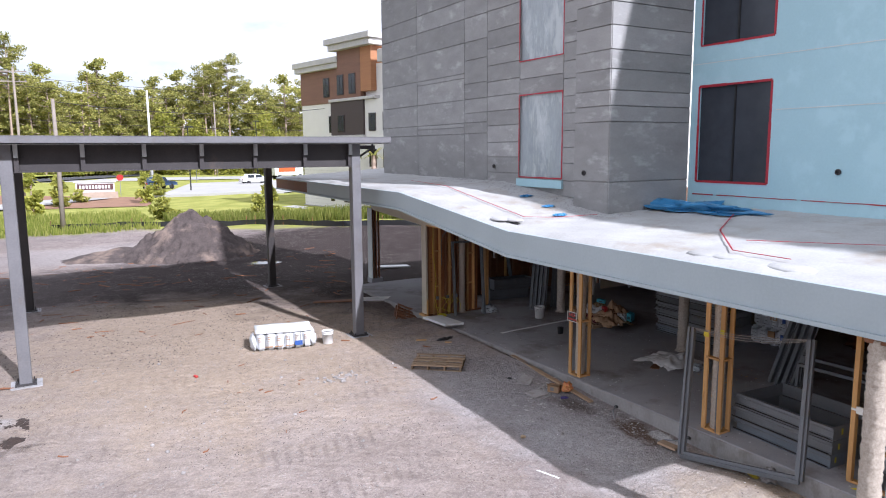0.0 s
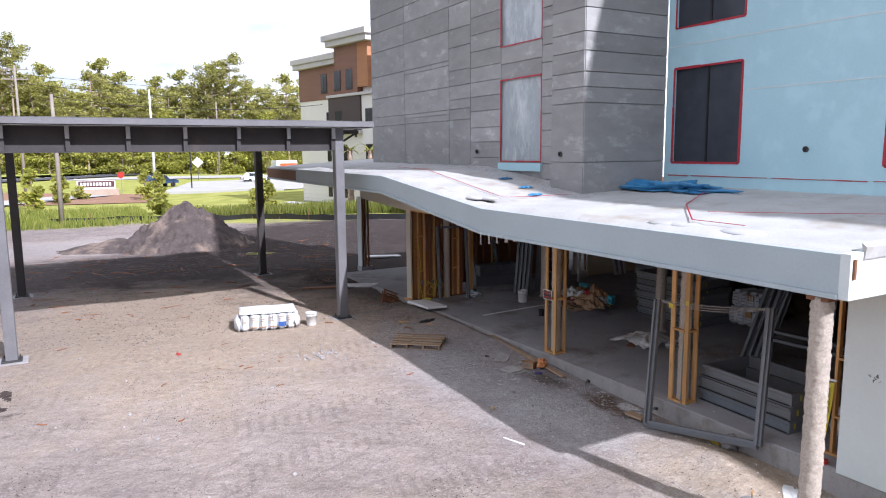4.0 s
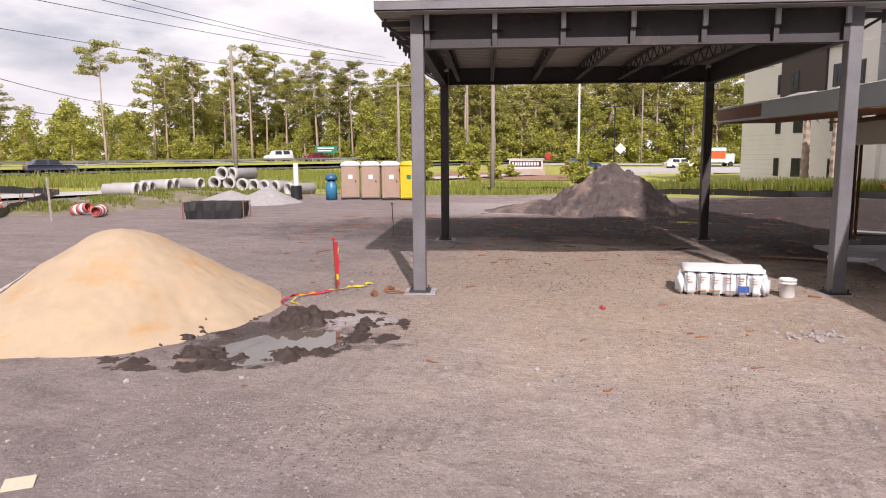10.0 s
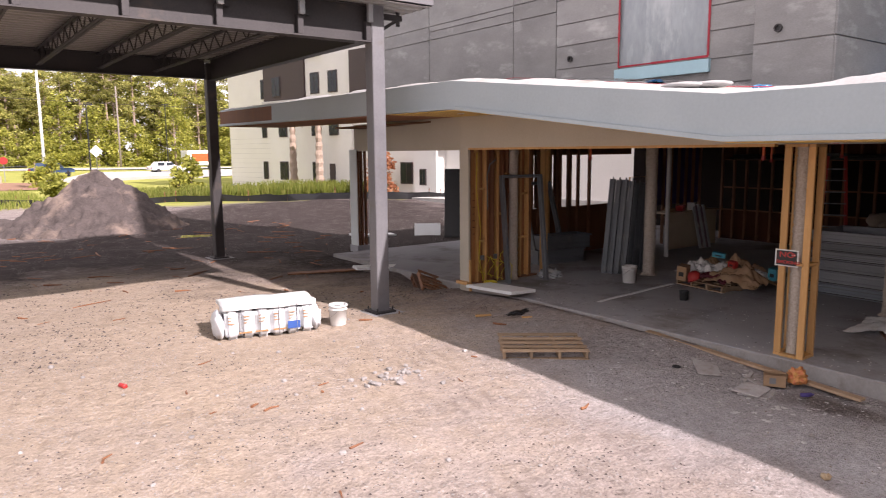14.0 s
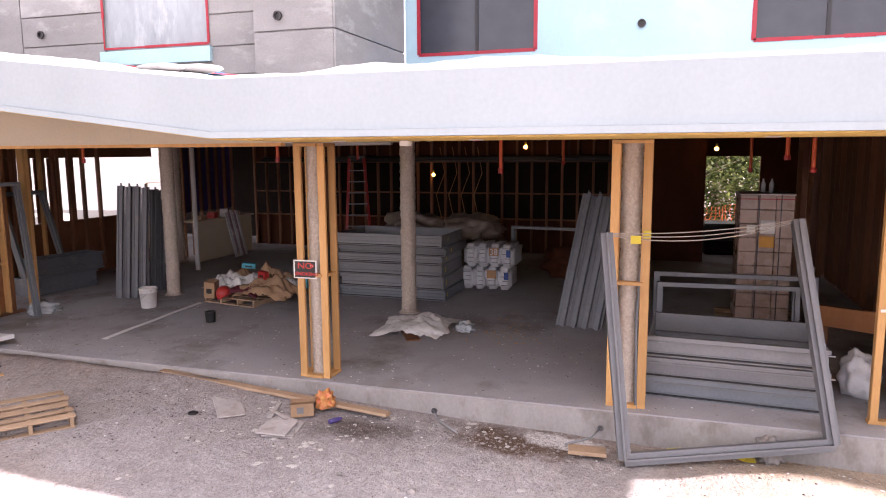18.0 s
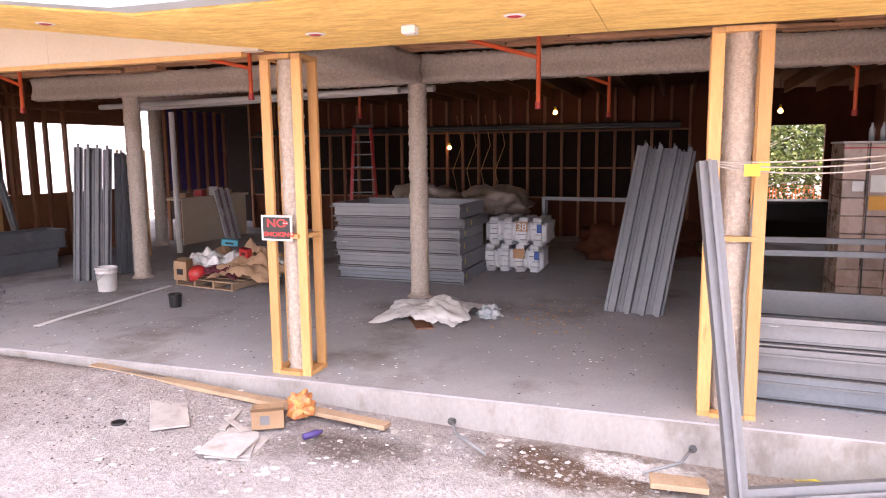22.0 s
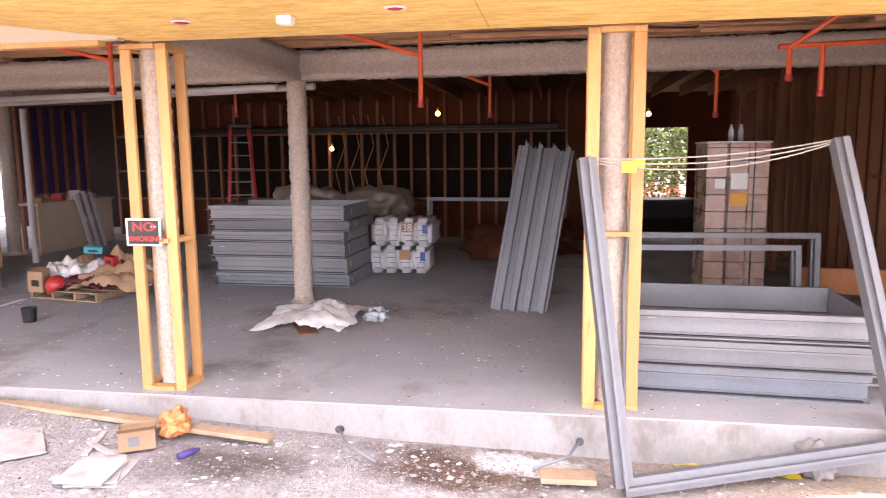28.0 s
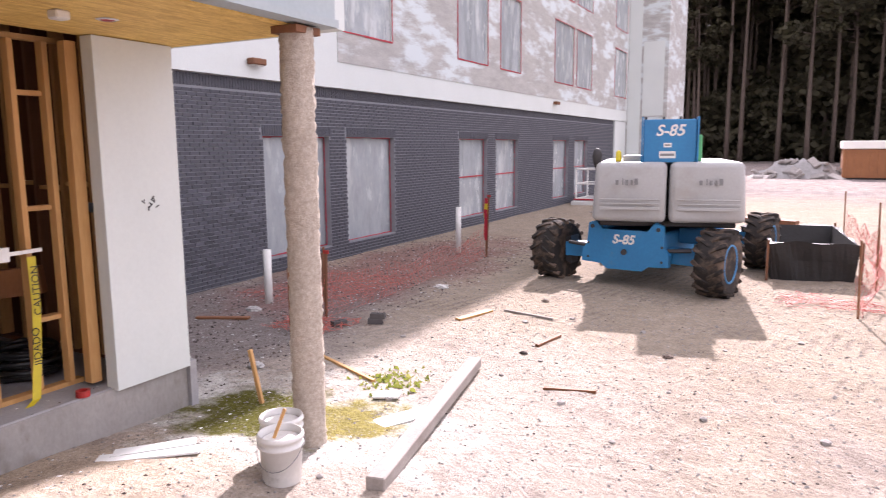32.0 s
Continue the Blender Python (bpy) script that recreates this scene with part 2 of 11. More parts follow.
M_DARKGLASS = mat("film_covered_glass", (0.050, 0.056, 0.068), (0.030, 0.034, 0.044), 0.22, 0, 0.5, 3, 0.0, rspread=0.03)

# ---- ground ----
GY = (-60, 4, 8, 11, 14, 18, 500)
GZ = (0.05, 0.05, 0.12, 0.24, 0.31, 0.35, 0.42)
RU, RN = Vector((0.65, 0.76)), Vector((-0.76, 0.65))  # along and across the highway
RO = Vector((-42.0, 72.0))


def road_s(x, y):
    return (x - RO.x) * RN.x + (y - RO.y) * RN.y


def gz(x, y):
    return lerp_table(y, GY, GZ)


def land(x, y):
    z = gz(x, y)
    z += 0.42 * min(1.0, max(0.0, (x - 11) / 9)) * min(1.0, max(0.0, (y - 33) / 9)) * min(1.0, max(0.0, (110 - y) / 30))
    if y > 40:
        z += lerp_table(road_s(x, y), (-38, -10, 0, 9, 34, 44, 70), (0, 0.55, 0.82, 0.85, 1.25, 1.28, 1.6))
    return z


def blob(x, y, cx, cy, rx, ry, rot=0.0):
    c, s = math.cos(rot), math.sin(rot)
    dx, dy = x - cx, y - cy
    u, v = (c * dx + s * dy) / rx, (-s * dx + c * dy) / ry
    return u * u + v * v


def site_height(x, y):
    z = land(x, y)
    if -30 < x < 30 and -30 < y < 55:
        z += 0.030 * n3(x, y, 3.1, 0.45) + 0.014 * n3(x, y, 7.7, 2.3)
        if x < 9.6 or y < 4:
            z += 0.010 * n3(x, y, 1.7, 6.0)
        # wheel ruts that sweep across the yard
        r = math.hypot(x + 26, y + 34)
        w = 0.5 + 0.5 * n3(x, y, 5.0, 0.12)
        z += 0.018 * w * math.sin(r * 2.6)
        # a soft spoil mound beside the steel frame, at the slab's edge
        z += 0.16 * math.exp(-blob(x, y, 9.35, 6.6, 0.55, 1.0))
        z += 0.10 * math.exp(-blob(x, y, 8.7, 5.7, 0.5, 0.6))
        # wet hollows beside the sand
        z -= 0.12 * math.exp(-(blob(x, y, -2.3, 14.25, 1.2, 0.75, 0.8) ** 2))
        z -= 0.15 * math.exp(-(blob(x, y, -7.5, 12.1, 2.1, 1.2, -0.3) ** 2))
        z -= 0.09 * math.exp(-(blob(x, y, 9.1, 32.7, 1.5, 0.7, -0.4) ** 2))
        # dirt ramped up against the slab before the wide opening
        if x < 10.1:
            z += 0.115 * math.exp(-((x - 10.15) / 0.55) ** 2) * min(1.0, max(0.0, (y - 11.9) / 1.2)) * min(1.0, max(0.0, (18.3 - y) / 1.0))
        # a pit by the far end of the opening
        z -= 0.16 * math.exp(-(blob(x, y, 10.4, 20.0, 0.9, 0.9) ** 2))
        if x > 10.1 and 4.2 < y < 24.5:
            z = min(z, 0.36)
    return z


def soil():
    """Dirt, gravel and grass laid over one another by place."""
    m = bpy.data.materials.new("site_soil")
    t, b = nodes_of(m)
    N, L = t.nodes, t.links
    pos = N.new("ShaderNodeNewGeometry").outputs["Position"]
    sep = N.new("ShaderNodeSeparateXYZ")
    L.new(pos, sep.inputs[0])

    def noise_tex(sc, det=6.0, ro=0.6, v=pos):
        n = N.new("ShaderNodeTexNoise")
        n.inputs["Scale"].default_value, n.inputs["Detail"].default_value, n.inputs["Roughness"].default_value = sc, det, ro
        L.new(v, n.inputs["Vector"])
        return n.outputs["Fac"]

    def span(v, a, b_, c=0.0, d=1.0):
        r = N.new("ShaderNodeMapRange")
        r.inputs["From Min"].default_value, r.inputs["From Max"].default_value = a, b_
        r.inputs["To Min"].default_value, r.inputs["To Max"].default_value = c, d
        L.new(v, r.inputs["Value"])
        return r.outputs["Result"]

    def blend(f, a, b_):
        x = N.new("ShaderNodeMix")
        x.data_type = 'RGBA'
        L.new(f, x.inputs[0])
        for k, v in ((6, a), (7, b_)):
            if isinstance(v, tuple):
                x.inputs[k].default_value = (*v, 1)
            else:
                L.new(v, x.inputs[k])
        return x.outputs[2]

    def calc(op, a, b_):
        x = N.new("ShaderNodeMath")
        x.operation = op
        for k, v in ((0, a), (1, b_)):
            if isinstance(v, (int, float)):
                x.inputs[k].default_value = v
            else:
                L.new(v, x.inputs[k])
        return x.outputs[0]

    def spot(cx, cy, rx, ry, soft=0.35, wob=0.5, sc=1.2):
        """1 inside an uneven patch about (cx, cy)."""
        dx, dy = calc('DIVIDE', calc('SUBTRACT', sep.outputs[0], cx), rx), calc('DIVIDE', calc('SUBTRACT', sep.outputs[1], cy), ry)
        d = calc('SQRT', calc('ADD', calc('MULTIPLY', dx, dx), calc('MULTIPLY', dy, dy)), 0.0)
        d = calc('ADD', d, span(noise_tex(sc, 8.0, 0.7), 0.25, 0.75, -wob, wob))
        return span(d, 1.0 + soft, 1.0 - soft)

    mid, fine, grit, big = noise_tex(1.3), noise_tex(26, 4.0, 0.7), noise_tex(75, 2.0), noise_tex(0.11, 4.0)
    clods = noise_tex(5.5, 9.0, 0.74)
    c = blend(span(mid, 0.35, 0.65), (0.225, 0.187, 0.172), (0.325, 0.275, 0.255))
    c = blend(span(big, 0.42, 0.60, 0.0, 0.35), c, (0.385, 0.312, 0.255))            # sandy stretches
    c = blend(span(noise_tex(0.45, 7.0, 0.7), 0.56, 0.70, 0.0, 0.55), c, (0.230, 0.185, 0.165))  # damp drag marks
    # drag and tyre streaks, drawn out across the yard
    def arcs(cx, cy, across, along):
        """Noise drawn out along circles about (cx, cy)."""
        dx, dy = calc('SUBTRACT', sep.outputs[0], cx), calc('SUBTRACT', sep.outputs[1], cy)
        rad = calc('SQRT', calc('ADD', calc('MULTIPLY', dx, dx), calc('MULTIPLY', dy, dy)), 0.0)
        ang = calc('ARCTAN2', dy, dx)
        cv = N.new("ShaderNodeCombineXYZ")
        L.new(calc('MULTIPLY', rad, across), cv.inputs[0])
        L.new(calc('MULTIPLY', ang, 50.0 * along), cv.inputs[1])
        return noise_tex(1.0, 7.0, 0.66, cv.outputs[0])
    streak = arcs(-26.0, -34.0, 1.9, 0.28)
    streak2 = arcs(22.0, -30.0, 2.6, 0.30)
    st2 = N.new("ShaderNodeMapping")
    st2.inputs["Scale"].default_value = (5.0, 9.0, 1.0)
    st2.inputs["Rotation"].default_value = (0, 0, -0.2)
    L.new(pos, st2.inputs["Vector"])
    ripple = noise_tex(1.0, 4.0, 0.6, st2.outputs["Vector"])
    c = blend(span(streak, 0.53, 0.66, 0.0, 0.8), c, (0.195, 0.157, 0.143))
    c = blend(span(streak2, 0.55, 0.66, 0.0, 0.7), c, (0.185, 0.15, 0.14))
    c = blend(span(streak, 0.46, 0.32, 0.0, 0.5), c, (0.41, 0.345, 0.315))
    c = blend(calc('MULTIPLY', spot(7.0, -10.0, 16.0, 15.0, 0.3, 0.3, 0.5), 0.75), c, (0.40, 0.325, 0.235))
    c = blend(calc('MULTIPLY', spot(3.2, 16.5, 6.0, 6.0, 0.5, 0.5, 0.7), 0.7), c, (0.455, 0.375, 0.31))   # dry trodden earth, with some of its sunlit brightness put into the colour
    # tyre treads pressed across the yard in curved bands
    tdx, tdy = calc('SUBTRACT', sep.outputs[0], 8.0), calc('SUBTRACT', sep.outputs[1], -45.0)
    trad = calc('SQRT', calc('ADD', calc('MULTIPLY', tdx, tdx), calc('MULTIPLY', tdy, tdy)), 0.0)
    trun = calc('MULTIPLY', calc('ARCTAN2', tdy, tdx), 52.0)
    wander = calc('MULTIPLY', noise_tex(0.9, 4.0), 9.0)
    skew = calc('ADD', calc('MULTIPLY', trad, 9.0), calc('MULTIPLY', noise_tex(3.5, 3.0), 5.0))
    bars = calc('SINE', calc('ADD', calc('MULTIPLY', trun, 30.0), skew), 0.0)
    band = span(calc('SINE', calc('ADD', calc('MULTIPLY', trad, 3.6), wander), 0.0), 0.05, 0.5)
    worn = span(noise_tex(0.35, 5.0, 0.65), 0.42, 0.58)
    tread = calc('MULTIPLY', calc('MULTIPLY', span(bars, -0.1, 0.8), band), worn)
    # tread shadows put into the colour, as the relief alone shades weakly
    c = blend(calc('MULTIPLY', tread, 0.34), c, (0.14, 0.112, 0.100))
    # small dark smears and scuffs
    smear = calc('MULTIPLY', span(noise_tex(2.4, 9.0, 0.75), 0.60, 0.66), span(noise_tex(0.28, 4.0), 0.46, 0.60))
    c = blend(calc('MULTIPLY', smear, 0.55), c, (0.12, 0.095, 0.085))
    # tan earth under the canopy and by the spoil mound
    c = blend(calc('MULTIPLY', spot(3.6, 20.0, 5.0, 6.5), 0.6), c, (0.43, 0.33, 0.225))
    c = blend(calc('MULTIPLY', spot(9.3, 6.4, 1.0, 1.7, 0.3, 0.35, 2.0), 0.75), c, (0.52, 0.40, 0.27))
    c = blend(calc('MULTIPLY', spot(8.6, 3.6, 2.0, 2.4, 0.6, 0.5, 1.0), 0.65), c, (0.50, 0.44, 0.375))
    # darker churned mud behind the canopy, blackened further for the shade lying on it
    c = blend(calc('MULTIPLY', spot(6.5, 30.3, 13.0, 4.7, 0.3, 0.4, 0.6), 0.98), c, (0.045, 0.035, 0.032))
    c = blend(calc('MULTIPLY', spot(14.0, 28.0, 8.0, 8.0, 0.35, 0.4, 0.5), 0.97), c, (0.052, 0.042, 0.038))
    # grey gravel along the slab edge and pale plaster spills
    c = blend(calc('MULTIPLY', spot(8.7, 11.5, 1.6, 4.0, 0.4, 0.4, 0.9), 0.85), c, (0.400, 0.375, 0.366))
    c = blend(calc('MULTIPLY', spot(8.7, 9.3, 1.0, 1.4, 0.5, 0.7, 1.6), 0.6), c, (0.52, 0.495, 0.475))
    c = blend(calc('MULTIPLY', spot(9.68, 9.15, 0.32, 0.75, 0.35, 0.6, 3.0), 0.9), c, (0.13, 0.082, 0.052))
    c = blend(spot(9.85, 8.75, 0.16, 0.42, 0.3, 0.8, 5.0), c, (0.66, 0.64, 0.61))
    c = blend(calc('MULTIPLY', spot(9.4, 10.95, 0.30, 0.5, 0.5, 0.6, 2.5), 0.85), c, (0.12, 0.095, 0.082))
    c = blend(spot(9.2, 4.15, 1.5, 0.75, 0.3, 0.9, 1.8), c, (0.60, 0.58, 0.53))
    c = blend(spot(9.35, 4.2, 0.75, 0.60, 0.3, 0.7, 2.2), c, (0.115, 0.110, 0.025))
    c = blend(spot(8.5, 4.0, 0.5, 0.5, 0.3, 0.9, 2.5), c, (0.26, 0.22, 0.07))
    # brick-red dust below the brick wall, grey near it
    c = blend(calc('MULTIPLY', spot(12.4, 1.8, 2.0, 3.6, 0.3, 0.5, 0.7), 0.85), c, (0.20, 0.175, 0.168))
    c = blend(calc('MULTIPLY', spot(12.2, -3.0, 1.6, 4.2, 0.3, 0.5, 0.8), 0.75), c, (0.25, 0.13, 0.115))
    # wet black muck beside the sand
    c = blend(spot(-2.5, 14.5, 1.6, 1.0, 0.3, 0.9, 1.4), c, (0.045, 0.032, 0.026))
    c = blend(spot(-1.35, 15.6, 0.55, 0.35, 0.4, 0.9, 2.4), c, (0.46, 0.42, 0.39))
    c = blend(spot(-7.6, 12.2, 2.0, 1.3, 0.4, 0.6, 1.0), c, (0.21, 0.175, 0.155))
    # pale bits of stone everywhere
    vo = N.new("ShaderNodeTexVoronoi")
    vo.inputs["Scale"].default_value = 9.0
    L.new(pos, vo.inputs["Vector"])
    peb = calc('MULTIPLY', span(vo.outputs["Distance"], 0.16, 0.10), span(noise_tex(0.9, 3.0), 0.45, 0.65))
    c = blend(calc('MULTIPLY', peb, 0.5), c, (0.47, 0.44, 0.42))
    # more churned mud, with the building's shade put into its colour
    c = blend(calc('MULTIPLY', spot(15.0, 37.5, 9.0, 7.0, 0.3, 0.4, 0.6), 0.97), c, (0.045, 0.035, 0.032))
    c = blend(calc('MULTIPLY', spot(1.5, 39.5, 4.5, 3.2, 0.4, 0.5, 0.6), 0.7), c, (0.42, 0.38, 0.355))
    # single grains and crumbs, each of its own tone
    gr = N.new("ShaderNodeTexVoronoi")
    gr.inputs["Scale"].default_value = 52.0
    L.new(pos, gr.inputs["Vector"])
    gs = N.new("ShaderNodeSeparateColor")
    L.new(gr.outputs["Color"], gs.inputs[0])
    c = blend(calc('MULTIPLY', span(gs.outputs[0], 0.82, 0.9), span(noise_tex(2.1, 4.0), 0.4, 0.62, 0.08, 0.45)), c, (0.17, 0.14, 0.125))
    c = blend(calc('MULTIPLY', span(gs.outputs[1], 0.86, 0.92), span(noise_tex(1.7, 4.0), 0.42, 0.62, 0.1, 0.5)), c, (0.50, 0.455, 0.425))
    gritty = blend(span(fine, 0.28, 0.72), (0.76, 0.755, 0.75), (1.20, 1.20, 1.20))
    gritty2 = blend(span(clods, 0.36, 0.64), (0.86, 0.855, 0.85), (1.13, 1.13, 1.13))
    mul = N.new("ShaderNodeMix")
    mul.data_type, mul.blend_type = 'RGBA', 'MULTIPLY'
    mul.inputs[0].default_value = 1.0
    L.new(c, mul.inputs[6])
    L.new(gritty, mul.inputs[7])
    mul2 = N.new("ShaderNodeMix")
    mul2.data_type, mul2.blend_type = 'RGBA', 'MULTIPLY'
    mul2.inputs[0].default_value = 1.0
    L.new(mul.outputs[2], mul2.inputs[6])
    L.new(gritty2, mul2.inputs[7])
    c = blend(span(calc('ADD', sep.outputs[0], span(big, 0.3, 0.7, -2.0, 2.0)), 3.5, -2.5, 0.0, 0.38), mul2.outputs[2], (0.165, 0.142, 0.135))  # greyer trampled dirt to the west
    tone = N.new("ShaderNodeMix")
    tone.data_type, tone.blend_type = 'RGBA', 'MULTIPLY'
    tone.inputs[0].default_value = 1.0
    L.new(c, tone.inputs[6])
    tone.inputs[7].default_value = (0.905, 0.915, 0.945, 1)
    c = tone.outputs[2]
    # grass beyond the site's edge
    edge = calc('ADD', sep.outputs[1], calc('MULTIPLY', sep.outputs[0], 0.62))
    edge = calc('ADD', edge, span(noise_tex(0.35, 5.0), 0.2, 0.8, -2.5, 2.5))
    g = span(edge, 53.0, 55.5)
    left = span(calc('ADD', sep.outputs[1], span(noise_tex(0.3, 5.0), 0.2, 0.8, -3.0, 3.0)), 49.0, 53.0)
    g = calc('MULTIPLY', calc('MAXIMUM', calc('MULTIPLY', g, span(sep.outputs[0], 1.0, 3.0)), left), 1.0)
    grass = blend(span(noise_tex(0.5, 6.0), 0.3, 0.7), (0.22, 0.24, 0.055), (0.38, 0.37, 0.11))
    c = blend(g, c, grass)
    L.new(c, b.inputs["Base Color"])
    L.new(span(noise_tex(0.6, 4.0), 0.3, 0.7, 0.85, 1.0), b.inputs["Roughness"])
    b.inputs["Specular IOR Level"].default_value = 0.04
    h = calc('ADD', calc('MULTIPLY', fine, 1.1), calc('MULTIPLY', grit, 0.45))
    h = calc('ADD', h, calc('MULTIPLY', peb, 0.35))
    h = calc('ADD', h, calc('MULTIPLY', noise_tex(6.0, 5.0, 0.65), 1.3))
    h = calc('ADD', h, calc('MULTIPLY', clods, 2.4))
    h = calc('SUBTRACT', h, calc('MULTIPLY', tread, 0.35))
    h = calc('ADD', h, calc('ADD', calc('MULTIPLY', ripple, 1.6), calc('MULTIPLY', streak, 3.0)))
    bp = N.new("ShaderNodeBump")
    bp.inputs["Strength"].default_value, bp.inputs["Distance"].default_value = 0.6, 0.04
    L.new(h, bp.inputs["Height"])
    L.new(bp.outputs["Normal"], b.inputs["Normal"])
    return m


def steps(stops):
    out = []
    for a, b, d in stops:
        k = max(1, round((b - a) / d))
        out += [a + (b - a) * i / k for i in range(k)]
    return out + [stops[-1][1]]


def grid_mesh(name, xs, ys, f, material):
    """A height field by arrays, for large sheets."""
    nx = len(xs)
    v = [(x, y, f(x, y)) for y in ys for x in xs]
    q = [(j * nx + i, j * nx + i + 1, (j + 1) * nx + i + 1, (j + 1) * nx + i) for j in range(len(ys) - 1) for i in range(nx - 1)]
    me = bpy.data.meshes.new(name)
    me.from_pydata(v, [], q)
    me.polygons.foreach_set("use_smooth", [True] * len(q))
    me.materials.append(material)
    return me


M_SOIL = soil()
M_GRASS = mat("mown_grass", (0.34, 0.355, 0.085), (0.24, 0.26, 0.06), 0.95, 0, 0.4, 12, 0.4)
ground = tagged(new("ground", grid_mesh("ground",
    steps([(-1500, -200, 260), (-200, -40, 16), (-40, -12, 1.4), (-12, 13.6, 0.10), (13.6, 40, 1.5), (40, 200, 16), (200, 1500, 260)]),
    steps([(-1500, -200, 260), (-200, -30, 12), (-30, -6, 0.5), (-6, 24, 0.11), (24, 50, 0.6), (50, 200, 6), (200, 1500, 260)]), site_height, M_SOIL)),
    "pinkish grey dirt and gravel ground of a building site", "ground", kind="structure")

# ---- the one-storey wing: edge heights of its roof ----
FX = 8.36                     # face of the roof fascia
SLAB = 0.445
EY = (4.22, 11.83, 16.8, 27.9)


def soffit_z(y):
    return lerp_table(y, EY, (3.305, 3.315, 3.93, 4.01))


def edge_z(y):
    return lerp_table(y, EY, (3.83, 3.845, 4.40, 4.47))


def roof_z(x, y):
    return edge_z(y) + 0.06 * (x - FX)


M_SEAM = mat("pale_joint_cement", (0.36, 0.355, 0.35), (0.24, 0.235, 0.23), 0.9)
M_PLASTER = mat("raked_grey_plaster", (0.47, 0.465, 0.45), (0.335, 0.33, 0.32), 0.9, 0, 2.2, 30, 0.4, col3=(0.58, 0.64, 0.66), scale3=0.7, edge3=(0.50, 0.60), stretch=(1, 0.7, 2.4))
M_FILM = mat("milky_plastic_film", (0.38, 0.415, 0.43), (0.28, 0.31, 0.33), 0.25, 0, 1.8, 10, 0.5, col3=(0.46, 0.49, 0.50), scale3=1.3, stretch=(1, 1.4, 0.5))
M_BRICK = mat("charcoal_brick", (0.080, 0.083, 0.102), (0.050, 0.052, 0.066), 0.7, 0, 5, 60, 0.25, jitter=0.35, col3=(0.08, 0.08, 0.085), scale3=2.0, edge3=(0.6, 0.75))
M_BRICK_WALL = mat("charcoal_brickwork", (0.080, 0.083, 0.102), (0.050, 0.052, 0.066), 0.7, 0, 7, 60, 0.25, col3=(0.085, 0.085, 0.09), scale3=9.0, edge3=(0.55, 0.7))
M_MORTAR = mat("grey_mortar", (0.27, 0.28, 0.305), (0.20, 0.207, 0.225), 0.95, 0, 3, 50, 0.3)
# rear joists: timber coloured dark for the shade deep inside
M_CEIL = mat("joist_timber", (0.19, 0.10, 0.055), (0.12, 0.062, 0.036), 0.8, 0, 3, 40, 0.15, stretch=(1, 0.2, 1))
M_CLOUDPLASTIC = mat("blue_plastic_sheet", (0.07, 0.27, 0.50), (0.04, 0.19, 0.40), 0.3, 0, 3, 14, 0.5)
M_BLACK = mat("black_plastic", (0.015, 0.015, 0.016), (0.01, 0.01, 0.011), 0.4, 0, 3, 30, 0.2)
M_PVC = mat("white_pvc", (0.72, 0.72, 0.70), (0.6, 0.6, 0.58), 0.4, 0, 2, 30, 0.05)

# slab
slab = thing("floor", None, "worn grey concrete floor slab with a raw stained edge", "floor", kind="structure",
             bm=bbox(10.12, 23.5, 4.28, 24.5, -0.3, SLAB, 0.02), material=M_CONC)

# dirt-stained edge, its colour also darkened to offset strong daylight on it
part("edge", bbox(10.095, 10.118, 4.3, 24.4, -0.3, SLAB - 0.003, 0.012), mat("toned_down_stained_edge", (0.34, 0.325, 0.315), (0.25, 0.235, 0.225), 0.9, 0, 2.5, 30, 0.3, col3=(0.16, 0.135, 0.115), scale3=1.3, edge3=(0.55, 0.7), stretch=(1, 1, 0.6)), slab, "raw form-marked concrete edge with dirt stains, darkened against strong daylight")

# fascia with a drip bead along its foot
fascia = thing("fascia", None, "pale blue coated roof fascia band rising along the front", "fascia", kind="structure")
bm = bmesh.new()
loft(bm, [[(FX, y, soffit_z(y) + 0.06), (FX + 0.14, y, soffit_z(y) + 0.06), (FX + 0.14, y, edge_z(y)), (FX, y, edge_z(y))] for y in EY])
part("band", bm, M_FASCIA, fascia)
bm = bmesh.new()
loft(bm, [[(FX - 0.035, y, soffit_z(y)), (FX + 0.14, y, soffit_z(y)), (FX + 0.14, y, soffit_z(y) + 0.058), (FX - 0.035, y, soffit_z(y) + 0.058)] for y in EY])
part("drip_bead", bm, M_FASCIA, fascia)
bm = bmesh.new()
loft(bm, [[(FX - 0.004, y, edge_z(y) - 0.46 + 0.02 * k), (FX + 0.02, y, edge_z(y) - 0.46 + 0.02 * k), (FX + 0.02, y, edge_z(y) - 0.05), (FX - 0.004, y, edge_z(y) - 0.05)] for k, y in enumerate((24.2, 27.9))])
part("bare_sheathing", bm, M_STUD_IN, fascia, "bare reddish board not yet coated")
bm = bmesh.new()
loft(bm, [[(x, 4.10, 3.305), (x, 4.22, 3.305), (x, 4.22, 3.84 + 0.06 * (x - FX)), (x, 4.10, 3.84 + 0.06 * (x - FX))] for x in (FX, 13.8)])
fs = thing("fascia_south", None, "white coated roof fascia at the wing's end", "fascia", kind="structure", bm=bm, material=M_WHITEWALL)
bm = bmesh.new()
rng = random.Random(5)
loft(bm, [[(FX + 0.25 + 0.4 * k, 4.085, 3.76 + 0.02 * rng.random()), (FX + 0.25 + 0.4 * k, 4.10, 3.75), (FX + 0.25 + 0.4 * k, 4.13, 3.92 + 0.05 * rng.random()), (FX + 0.25 + 0.4 * k, 4.07, 3.91)] for k in range(9)])
part("loose_membrane", bm, M_ROOFW, fs, "loose white roof membrane lapped over the edge")
